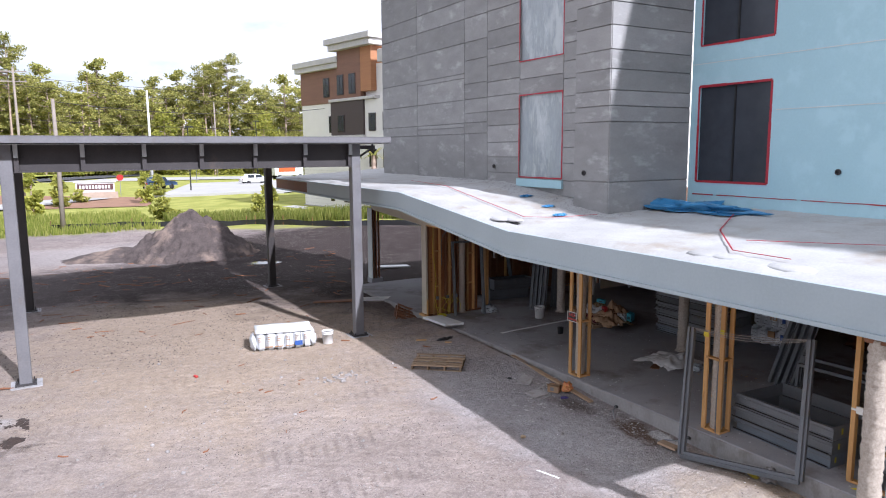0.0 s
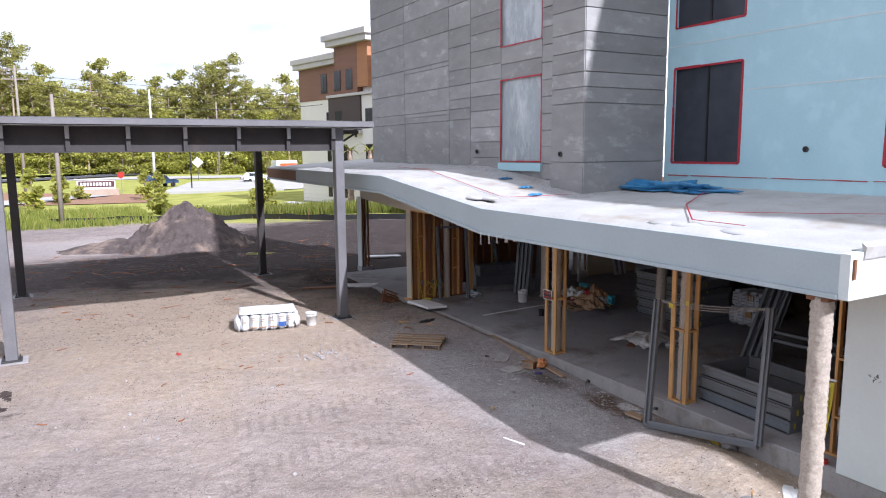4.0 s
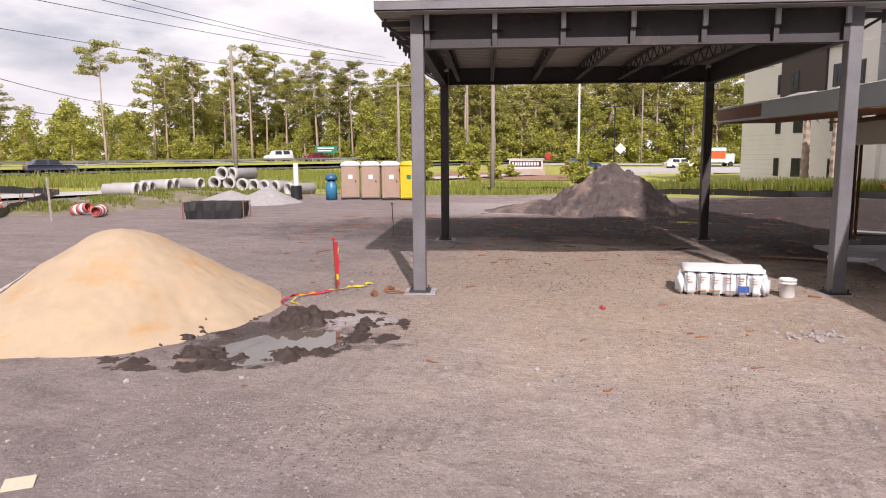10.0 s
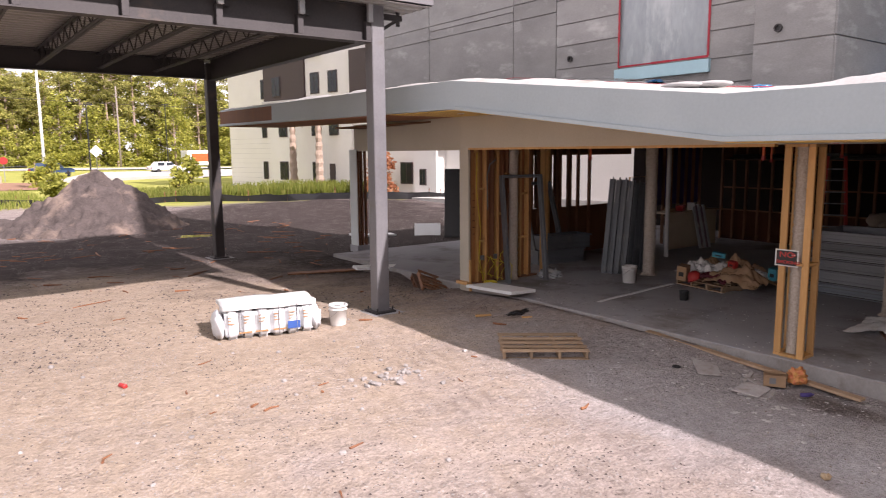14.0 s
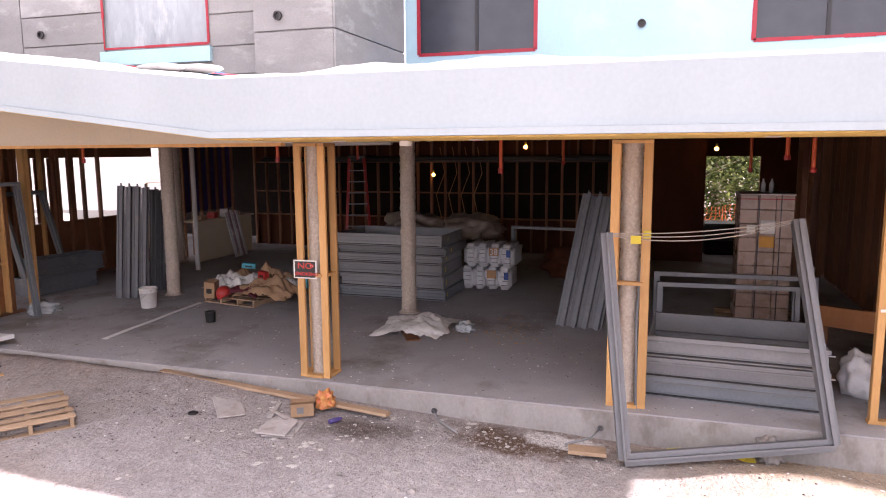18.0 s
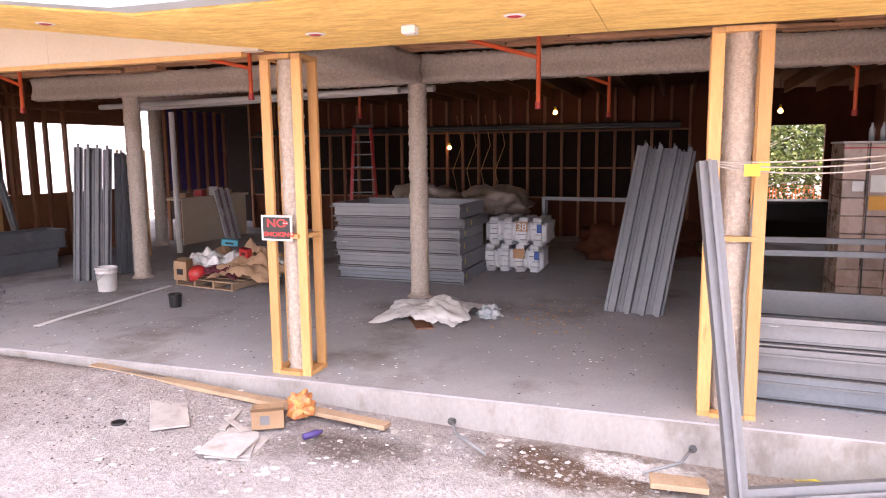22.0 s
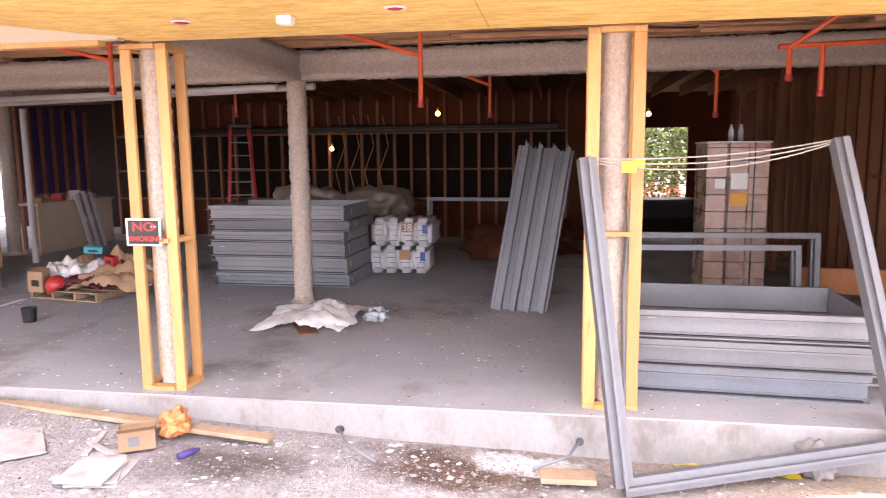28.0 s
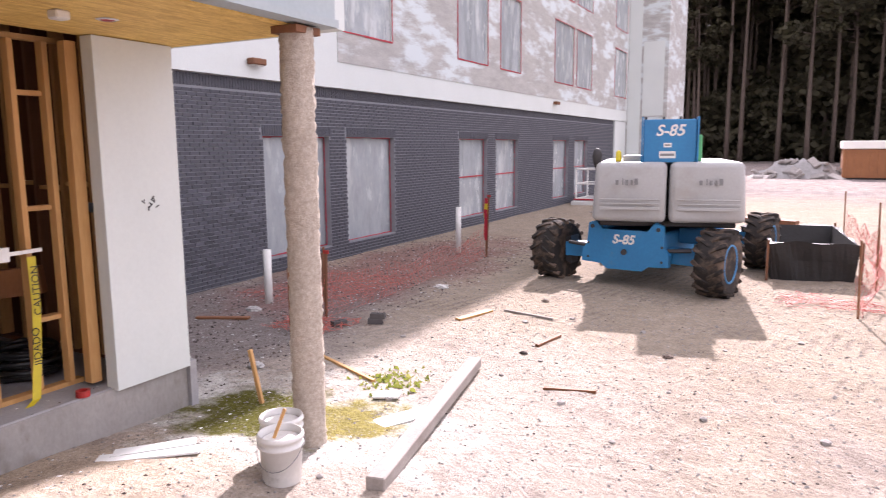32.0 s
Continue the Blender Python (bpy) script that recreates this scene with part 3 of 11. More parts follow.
part("rusty_bracket", bbox(FX + 0.05, FX + 0.09, 4.075, 4.10, 3.55, 3.78), M_STUD_IN, fs, "rusty steel strap")

# roof
xs, ys = steps([(FX + 0.02, 13.85, 0.16)]), steps([(4.2, 27.9, 0.16)])
me = grid_mesh("wing_roof", xs, ys, lambda x, y: roof_z(x, y) + 0.02 * n3(x, y, 1.3, 1.7) + 0.02 * n3(x, y, 4.0, 5.0)
               + (0.10 * max(0, n3(x, y, 2.2, 1.1)) + 0.03 if FX + 0.1 < x < FX + 0.45 else (-0.03 if x < FX + 0.1 else 0)), M_ROOFW)
wing_roof = tagged(new("wing_roof", me), "white sprayed foam flat roof with dirt streaks", "roof", kind="structure")
# lumps of foam heaped on the roof edge
for cx, cy, rx, ry, h in ((8.85, 6.6, 0.25, 0.9, 0.07), (8.8, 12.9, 0.2, 0.7, 0.05)):
    bm = bmesh.new()
    for k in range(5):
        bmesh.ops.create_icosphere(bm, subdivisions=2, radius=1.0, matrix=Matrix.Translation((cx + rng.uniform(-.1, .1), cy + (k - 2) * ry * 0.4, roof_z(cx, cy) + 0.02)) @ Matrix.Diagonal((rx * rng.uniform(.7, 1.1), ry * 0.42, h * rng.uniform(.6, 1.1), 1)))
    part("foam_lump", smooth(bm), M_ROOFW, wing_roof)
# red tape lines on the roof
tape = thing("tape_line", None, "red marking tape laid across the white roof", "tape")
for pts in (((10.2, 19.6), (9.75, 16.3), (9.35, 12.6), (9.9, 12.2), (10.9, 11.95)), ((9.3, 6.2), (9.35, 7.2), (10.8, 8.6), (12.6, 9.7)), ((10.2, 7.6), (10.9, 6.2), (11.8, 4.6))):
    for a, b in zip(pts, pts[1:]):
        n = 6
        bm = bmesh.new()
        w_ = Vector((b[1] - a[1], a[0] - b[0], 0)).normalized() * 0.011
        rows_ = [Vector((a[0] + (b[0] - a[0]) * k / n, a[1] + (b[1] - a[1]) * k / n, 0)) for k in range(n + 1)]
        loft(bm, [[p + w_ + Vector((0, 0, roof_z(p.x, p.y) + z)) for z in (0.04, 0.048)] + [p - w_ + Vector((0, 0, roof_z(p.x, p.y) + z)) for z in (0.048, 0.04)] for p in rows_])
        part("strip", bm, M_REDTAPE, tape)
# soffit boards
soffit = thing("soffit", None, "yellow oriented strand board soffit under the overhang", "soffit", kind="structure")
SB = (4.22, 6.66, 9.10, 11.83, 14.2, 16.8, 18.94, 21.4, 23.8, 27.9)
for y0, y1 in zip(SB, SB[1:]):
    for x0, x1 in ((FX + 0.145, 9.4), (9.404, 10.22)):
        bm = bmesh.new()
        loft(bm, [[(x0, y, soffit_z(y) - 0.015), (x1, y, soffit_z(y) - 0.015), (x1, y, soffit_z(y)), (x0, y, soffit_z(y))] for y in (y0 + 0.002, y1 - 0.002)])
        part("board", bm, M_OSB if y0 < 18.9 else M_SHEATH, soffit)
# recessed lamp cans set into the soffit
for x, y in ((9.5, 11.1), (9.35, 9.6), (9.4, 7.0), (9.4, 5.4), (9.3, 13.4), (9.2, 15.4), (9.2, 17.6)):
    z = soffit_z(y) - 0.016
    can = thing("recessed_light", pose(x, y, z), "empty recessed lamp can with a red inside in the soffit", "lamp", "soffit lamp cans")
    bm = bmesh.new()
    lathe(bm, [(0.075, -0.004), (0.055, -0.012), (0.055, 0.0)], 16)
    part("rim", bm, M_PVC, can)
    bm = bmesh.new()
    lathe(bm, [(0.05, -0.008), (0.03, -0.016)], 12)
    part("socket", bm, M_REDTAPE, can)
for x, y in ((9.45, 10.35), (9.4, 5.75)):
    box_ = thing("junction_box", pose(x, y, soffit_z(y) - 0.015), "small white junction box on the soffit boards", "junction box", "soffit boxes")
    part("housing", bbox(-0.05, 0.05, -0.05, 0.05, -0.06, 0.0, 0.01), M_PVC, box_)

# beam line behind the soffit and the ceiling joists of the wing
ceiling = bmesh.new()
for k in range(20):
    y = 4.7 + k * 0.61
    box(ceiling, 14.05, 21.5, y - 0.02, y + 0.02, 3.62, 3.86)
box(ceiling, 10.3, 23.5, 4.25, 24.5, 3.86, 3.90)
n_shaded = len(ceiling.faces)
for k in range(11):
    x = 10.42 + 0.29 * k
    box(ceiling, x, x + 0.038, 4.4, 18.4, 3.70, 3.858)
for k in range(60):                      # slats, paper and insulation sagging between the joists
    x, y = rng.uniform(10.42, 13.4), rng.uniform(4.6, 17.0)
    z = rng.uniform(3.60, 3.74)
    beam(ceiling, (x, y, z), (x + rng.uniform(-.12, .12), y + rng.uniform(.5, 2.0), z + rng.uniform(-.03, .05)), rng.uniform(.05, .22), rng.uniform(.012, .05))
# front faces take a brighter orange copy for the light near the opening
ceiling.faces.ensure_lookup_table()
for f in ceiling.faces[n_shaded:]:
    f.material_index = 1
M_CEIL_FRONT = mat("lit_orange_joist_timber", (0.50, 0.29, 0.17), (0.30, 0.16, 0.09), 0.8, 0, 3, 40, 0.15, stretch=(1, 0.3, 1))
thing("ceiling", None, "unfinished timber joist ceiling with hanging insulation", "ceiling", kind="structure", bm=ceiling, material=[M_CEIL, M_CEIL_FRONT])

# upper walls: blue, tower, plaster
WINS = [(9.825, 11.72, 4.725, 6.94), (9.825, 11.72, 7.87, 10.1), (4.85, 6.74, 4.70, 6.92), (4.85, 6.74, 7.87, 10.1)]
UPPER = [(-5.41, -3.48), (-10.76, -8.76), (-13.4, -11.7), (-19.1, -16.8), (-21.7, -19.5), (-28.0, -25.6)]


def wall_with_holes(x0, x1, y0, y1, z0, z1, holes):
    """A wall across x, cut by (y0, y1, z0, z1) holes into butted blocks."""
    bm = bmesh.new()
    ycut = sorted({y0, y1, *[h[0] for h in holes], *[h[1] for h in holes]})
    zcut = sorted({z0, z1, *[h[2] for h in holes], *[h[3] for h in holes]})
    for a, b in zip(ycut, ycut[1:]):
        for c, d in zip(zcut, zcut[1:]):
            if not any(h[0] <= (a + b) / 2 <= h[1] and h[2] <= (c + d) / 2 <= h[3] for h in holes):
                box(bm, x0, x1, a, b, c, d)
    bmesh.ops.remove_doubles(bm, verts=bm.verts[:], dist=1e-4)
    return bm


def window(name, x, y0, y1, z0, z1, label, glass, tape_w=0.05, blind=False, group="", deep=0.06):
    """A window set in a wall that faces -x, its edges taped red."""
    w = thing(name, None, label, "window", kind="structure")
    if glass is M_FILM:
        # film hanging in soft folds
        bm = bmesh.new()
        ny, nz = 26, 12
        g = [[[bm.verts.new((x + o + 0.035 * n3(y * 3.0, z * 0.45, y0) + 0.016 * n3(y * 9, z * 0.9, z0), y, z)) for y in [y0 + (y1 - y0) * i / ny for i in range(ny + 1)]] for z in [z0 + (z1 - z0) * j / nz for j in range(nz + 1)]] for o in (deep, deep + 0.003)]
        for side_ in g:
            for j in range(nz):
                for i in range(ny):
                    bm.faces.new((side_[j][i], side_[j][i + 1], side_[j + 1][i + 1], side_[j + 1][i]))
        part("film", smooth(bm), glass, w)
    else:
        part("pane", bbox(x + 0.07, x + 0.08, y0, y1, z0, z1), glass, w)
    rg = random.Random(int(y0 * 100 + z0 * 10))
    for a, b in (((y0, z0), (y1, z0)), ((y1, z0), (y1, z1)), ((y1, z1), (y0, z1)), ((y0, z1), (y0, z0))):
        bm = bmesh.new()
        n = 5
        for k in range(n):
            p = [(x - 0.006 if deep < 0.1 else x + deep - 0.045, a[0] + (b[0] - a[0]) * u, a[1] + (b[1] - a[1]) * u) for u in (k / n, (k + 1) / n)]
            beam(bm, p[0], p[1], tape_w * rg.uniform(.7, 1.25), 0.008, (1, 0, 0))
        part("tape", bm, M_REDTAPE, w, "uneven red tape")
    if not blind:
        part("mullion", bbox(x + 0.05, x + 0.069, (y0 + y1) / 2 - 0.025, (y0 + y1) / 2 + 0.025, z0, z1), M_BLACK, w)
    return w


wall_blue = thing("wall_blue", None, "sky blue coated upper wall with a red tape line at its foot", "wall", kind="structure",
                  bm=wall_with_holes(13.80, 14.1, 1.2, 11.95, 3.8, 16.0, WINS), material=M_BLUE)
for k, (y0, y1, z0, z1) in enumerate(WINS):
    window("window_%d" % (k + 1), 13.80, y0, y1, z0, z1, "tall dark window edged with red tape", M_DARKGLASS)
    # black sheet added in place of an unlit room
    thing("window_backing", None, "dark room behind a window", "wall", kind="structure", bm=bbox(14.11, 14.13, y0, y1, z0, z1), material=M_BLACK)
bm = bmesh.new()
for k in range(24):
    y0 = 4.6 + k * 0.3
    beam(bm, (13.79, y0, 4.42 + 0.006 * rng.uniform(-1, 1)), (13.79, y0 + 0.3 if k % 7 else y0 + 0.2, 4.42), 0.008, 0.02 * rng.uniform(.6, 1.3))
part("tape_strip", bm, M_REDTAPE, wall_blue, "red tape along the foot of the wall")
for z in (6.3, 7.45, 9.6, 11.2):
    part("lap_seam", bbox(13.793, 13.80, 1.2, 9.7 if 4.7 < z < 6.9 else 11.95, z, z + 0.02), M_WHITEWALL, wall_blue)
# the tower: cement panels in courses
tower = thing("wall_tower", None, "grey cement coated tower wall divided into panels by joints", "wall", kind="structure")
TWIN = [(14.2, 16.05, 4.755, 6.97), (14.2, 16.05, 7.87, 10.2), (14.2, 16.05, 11.0, 13.3)]
part("core", wall_with_holes(11.76, 13.78, 13.14, 24.9, 3.9, 16.0, TWIN), M_SEAM, tower)
part("core", bbox(11.24, 13.78, 11.99, 13.13, 3.9, 16.0), M_SEAM, tower)


def panels(parent, y0, y1, zs, x, gap=0.009, axis="x"):
    for c, d in zip(zs, zs[1:]):
        p = 0.03 + 0.004 * rng.random()
        if axis == "x":
            part("panel", bbox(x - p, x + 0.02, y0 + gap, y1 - gap, c + gap, d - gap, 0.006), M_STUCCO, parent)
        else:
            part("panel", bbox(y0 + gap, y1 - gap, x - p, x + 0.02, c + gap, d - gap, 0.006), M_STUCCO, parent)


panels(tower, 22.06, 24.9, [4.3, 6.0, 6.33, 7.04, 7.84, 8.75, 9.46, 10.02, 11.0, 12.0, 13.0, 14.5, 16.0], 11.76)
panels(tower, 18.94, 22.06, [4.3, 6.0, 6.20, 6.33, 7.04, 7.70, 7.84, 8.75, 9.46, 10.02, 11.0, 12.0, 13.0, 14.5, 16.0], 11.76)
panels(tower, 17.66, 18.94, [4.3, 6.0, 6.33, 6.62, 7.04, 7.50, 8.2, 8.75, 9.46, 10.02, 11.0, 12.0, 13.0, 14.5, 16.0], 11.76)
panels(tower, 16.05, 17.66, [4.3, 4.85, 5.30, 5.72, 6.2, 6.62, 7.04, 7.46, 7.92, 8.4, 8.9, 9.46, 10.02, 10.6, 11.2, 12.0, 13.0, 14.5, 16.0], 11.76)
panels(tower, 14.2, 16.05, [6.97, 7.4, 7.87], 11.76)
panels(tower, 14.2, 16.05, [10.2, 10.6, 11.0], 11.76)
panels(tower, 13.14, 14.2, [4.3, 4.70, 5.15, 5.55, 5.97, 6.4, 6.82, 7.25, 7.68, 8.12, 8.6, 9.1, 9.6, 10.2, 10.9, 11.6, 12.3, 13.2, 14.5, 16.0], 11.76)
panels(tower, 11.97, 13.14, [4.0, 4.76, 6.11, 6.46, 6.80, 7.26, 7.68, 8.2, 8.7, 9.2, 9.8, 10.5, 11.2, 12.0, 13.0, 14.5, 16.0], 11.24)
panels(tower, 11.22, 13.78, [4.0, 4.76, 6.11, 6.46, 6.80, 7.26, 7.68, 8.2, 8.7, 9.2, 9.8, 10.5, 11.2, 12.0, 13.0, 14.5, 16.0], 11.99, axis="y")
for k, (y0, y1, z0, z1) in enumerate(TWIN[:2]):
    window("window_%d" % (k + 11), 11.72, y0, y1, z0, z1, "tall window behind milky film, edged with red tape", M_FILM, 0.035, True)
part("sill_flashing", bbox(11.66, 11.74, 14.15, 16.1, 4.50, 4.71), M_BLUE, tower, "pale blue flashing below the window")
for x, y, z in ((11.70, 17.24, 5.03), (11.19, 12.75, 4.95), (13.79, 8.26, 5.02), (13.79, 3.9, 5.02)):
    v = thing("wall_vent", pose(x, y, z, 0, -90, 0), "round dark vent pipe in the wall", "vent", "wall vents")
    bm = bmesh.new()
    lathe(bm, [(0.06, 0.0), (0.06, 0.03), (0.04, 0.03), (0.038, 0.005)], 14)
    part("collar", bm, M_STEEL, v)
    bm = bmesh.new()
    lathe(bm, [(0.036, 0.003), (0.034, 0.008)], 12)
    part("mouth", bm, M_BLACK, v)

# brick wall and what stands over it
BW = [(-3.1, -1.12), (-5.65, -3.7), (-11.05, -9.1), (-13.6, -11.7), (-19.1, -17.2), (-21.8, -19.9)]
BH = [(a, b, 0.36, 2.625) for a, b in BW]
wall_brick = thing("wall_brick", None, "dark charcoal brick wall with taped window openings", "wall", kind="structure",
                   bm=wall_with_holes(13.985, 14.25, -26.2, 4.25, -0.2, 3.62, BH), material=M_MORTAR)
for k, (y0, y1, z0, z1) in enumerate(BH):
    w = window("window_%d" % (k + 21), 13.99, y0, y1, z0, z1, "window opening covered with milky plastic film and red tape", M_FILM, 0.045, True, deep=0.17)
    # thin black box stands for the darkness behind the film
    thing("window_backing", None, "black sheet added for the unlit room behind a covered opening", "wall", kind="structure", bm=bbox(14.26, 14.28, y0, y1, z0, z1), material=M_BLACK)
    if k > 1:
        part("tape_band", bbox(14.112, 14.118, y0, y1, 1.5, 1.54), M_REDTAPE, w)
wall_plaster = thing("wall_upper", None, "raked grey plaster wall over a white coated strip", "wall", kind="structure",
                     bm=wall_with_holes(13.86, 14.2, -28.4, 1.19, 3.62, 16.0, [(a, b, 4.78, 7.05) for a, b in UPPER] + [(a, b, 8.0, 10.2) for a, b in UPPER]), material=M_WHITEWALL)
holes = [(a, b, 4.78, 7.05) for a, b in UPPER] + [(a, b, 8.0, 10.2) for a, b in UPPER]
part("raked_coat", wall_with_holes(13.845, 13.856, -27.6, -3.3, 4.15, 16.0, holes), M_PLASTER, wall_plaster, "raked grey plaster coat")
for k, h in enumerate(holes[:6] + holes[6:]):
    window("window_%d" % (k + 31), 13.84, *h, "upper window covered with milky film and red tape", M_FILM, 0.035, True)
part("corner_strip", bbox(13.9, 14.4, -28.4, -26.21, -0.1, 3.61), M_WHITEWALL, wall_plaster, "white coated corner strip")
# projecting grey bay at the far end
bay = thing("wall_bay", None, "grey plaster bay with a white patch at the far end", "wall", kind="structure", bm=bbox(11.85, 14.4, -33.5, -28.45, -0.1, 16.0, 0.02), material=M_PLASTER)
part("patch", bbox(12.05, 13.1, -28.445, -28.43, 3.9, 7.6), M_WHITEWALL, bay, "white primer patch")
part("patch", bbox(13.2, 13.84, -28.445, -28.43, -0.1, 12.0), M_WHITEWALL, bay, "white coated strip")

# end wall of the wing
wall_south = thing("wall_south", None, "white coated end wall of the wing", "wall", kind="structure", bm=bbox(10.24, 13.98, 4.30, 4.42, SLAB, 3.86), material=M_WHITEWALL)
part("footing", bbox(10.06, 13.98, 4.22, 4.299, -0.1, SLAB + 0.02), M_CONC, wall_south, "raw concrete footing")
panel = thing("wall_panel", None, "white coated wall panel with scribbled marks", "wall", kind="structure", bm=bbox(10.05, 10.19, 4.30, 5.06, SLAB - 0.02, 3.285, 0.004), material=M_WHITEWALL)
bm = bmesh.new()
for k in range(11):
    y, z = 4.63 + rng.uniform(-.06, .06), 1.93 + rng.uniform(-.07, .07)
    beam(bm, (10.046, y, z), (10.046, y + rng.uniform(-.05, .05), z + rng.uniform(-.05, .05)), 0.006, 0.006)
part("scribble", bm, M_BLACK, panel, "dark pen scribble")

# ---- steel canopy ----
M_GALV = mat("galvanised_hanger", (0.50, 0.50, 0.50), (0.38, 0.38, 0.38), 0.4, 0.5, 3, 30, 0.05)
canopy = thing("canopy", None, "dark grey steel canopy with corrugated deck on four columns", "canopy")
CX0, CX1, CY0, CY1 = -0.48, 7.60, 17.97, 26.40
for cx, cy, mt in ((CX0, CY0, M_COLGREY), (CX1, CY0, M_COLGREY), (CX0, CY1, M_STEEL), (CX1, CY1, M_STEEL)):
    g = gz(cx, cy)
    c = part("column", bbox(cx - 0.125, cx + 0.125, cy - 0.125, cy + 0.125, g + 0.03, 5.74 if cy < 20 else 5.6, 0.012), mt, canopy)
    part("base_plate", bbox(cx - 0.21, cx + 0.21, cy - 0.21, cy + 0.21, g, g + 0.045, 0.004), M_STEEL_DK, c)
    part("footing", bbox(cx - 0.3, cx + 0.32, cy - 0.3, cy + 0.3, g - 0.3, g + 0.012), M_CONC, c, "pale concrete pad")
    for bx in (-0.16, 0.16):
        for by in (-0.16, 0.16):
            bm = bmesh.new()
            tube(bm, [(cx + bx, cy + by, g + 0.04), (cx + bx, cy + by, g + 0.11)], 0.014, 6)
            part("bolt", bm, M_STEEL_DK, c)


def i_beam(a, b, z0, z1, fl=0.2):
    """A wide-flange beam from a to b (x, y), its foot and top at z0 and z1."""
    a, b = Vector(a), Vector(b)
    bm = bmesh.new()
    side = Vector((-(b - a).y, (b - a).x)).normalized()
    f, w, t = fl / 2, 0.008, 0.024
    half = [(w, z0 + t), (f, z0 + t), (f, z0), (-f, z0), (-f, z0 + t), (-w, z0 + t)]
    prof = half + [(-o, z0 + z1 - z) for o, z in half]
    rings = [[bm.verts.new((e.x + side.x * o, e.y + side.y * o, z)) for o, z in prof] for e in (a, b)]
    n = len(prof)
    for i in range(n):
        bm.faces.new((rings[0][i], rings[0][(i + 1) % n], rings[1][(i + 1) % n], rings[1][i]))
    for r in rings:
        bm.faces.new(r)
    bmesh.ops.recalc_face_normals(bm, faces=bm.faces)
    return bm


part("front_beam", i_beam((CX0 + 0.13, CY0), (CX1 - 0.13, CY0), 5.08, 5.70, 0.24), M_STEEL, canopy)
part("back_beam", i_beam((CX0 + 0.13, CY1), (CX1 - 0.13, CY1), 5.20, 5.70, 0.2), M_STEEL_DK, canopy)
for x in (CX0, CX1):
    part("side_beam", i_beam((x, CY0 + 0.13), (x, CY1 - 0.13), 5.14, 5.70, 0.2), M_STEEL_DK, canopy)
# stubs on the front beam with their clip angles
STX = [-0.28, 1.0, 2.28, 3.57, 4.87, 6.17, 7.42]
for x in STX:
    part("stub", bbox(x - 0.045, x + 0.045, CY0 - 0.2, CY0 - 0.125, 5.40, 5.80, 0.006), M_GALV, canopy, "pale galvanised hanger")
    part("stiffener", bbox(x - 0.05, x + 0.05, CY0 - 0.118, CY0 - 0.012, 5.105, 5.42, 0.004), M_STEEL, canopy)
    part("clip_angle", bbox(x + 0.05, x + 0.16, CY0 - 0.115, CY0 - 0.012, 5.40, 5.44), M_STEEL_DK, canopy)
# bar joists from front to back
for x in STX[1:-1] + [CX0 + 0.45]:
    bm = bmesh.new()
    for z in (5.62, 5.30):
        for o in (-0.03, 0.03):
            beam(bm, (x + o, CY0 + 0.12, z), (x + o, CY1 - 0.1, z), 0.045, 0.03)
    part("joist_chord", bm, M_STEEL_DK, canopy)
    bm = bmesh.new()
    n = 22
    tube(bm, [(x, CY0 + 0.4 + (CY1 - CY0 - 0.8) * k / n, 5.30 if k % 2 else 5.62) for k in range(n + 1)], 0.014, 6)
    part("joist_web", bm, M_STEEL_DK, canopy)
# corrugated deck with gaps at its far edge
bm = bmesh.new()
prof, y = [], CY0 - 0.55
while y < CY1 + 0.6:
    prof += [(y, 5.69), (y + 0.11, 5.69), (y + 0.145, 5.76), (y + 0.245, 5.76)]
    y += 0.28
for (y0, z0), (y1, z1) in zip(prof, prof[1:]):
    v = [bm.verts.new(p) for p in ((-1.2, y0, z0), (8.42, y0, z0), (8.42, y1, z1), (-1.2, y1, z1))]
    bm.faces.new(v)
bmesh.ops.remove_doubles(bm, verts=bm.verts[:], dist=1e-4)
bmesh.ops.solidify(bm, geom=bm.faces[:], thickness=0.004)
part("deck", bm, mat("galvanised_deck", (0.29, 0.275, 0.255), (0.20, 0.19, 0.175), 0.45, 0.25, 1.2, 30, 0.05, col3=(0.20, 0.15, 0.11), scale3=0.8, edge3=(0.6, 0.75)), canopy, "corrugated galvanised steel deck")
for y0, y1 in ((CY0 - 0.58, CY0 - 0.545), (CY1 + 0.6, CY1 + 0.63)):
    bm = bmesh.new()
    box(bm, -1.22, 8.44, y0, y1, 5.715, 5.86)
    box(bm, -1.22, 8.44, y0, y0 + 0.12, 5.855, 5.87)
    part("edge_angle", bm, M_COLGREY, canopy)
for x0 in (-1.225, 8.425):
    part("edge_angle", bbox(x0, x0 + 0.02, CY0 - 0.54, CY1 + 0.6, 5.70, 5.85), M_COLGREY, canopy)
part("top_sheet", bbox(-1.2, 8.42, CY0 - 0.54, CY1 + 0.59, 5.772, 5.79), M_STEEL, canopy)
# outriggers along both sides
for x, s in ((CX0, -1), (CX1, 1)):
    for k in range(8):
        y = CY0 + 0.25 + k * 1.14
        a = x + s * 0.1
        bm = bmesh.new()
        beam(bm, (a, y, 5.60), (a + s * 0.62, y, 5.60), 0.06, 0.10)
        beam(bm, (a + s * 0.55, y, 5.46), (a + s * 0.55, y, 5.70), 0.05, 0.05)
        beam(bm, (a, y, 5.25), (a + s * 0.5, y, 5.55), 0.05, 0.05)
        part("outrigger", bm, M_STEEL, canopy)

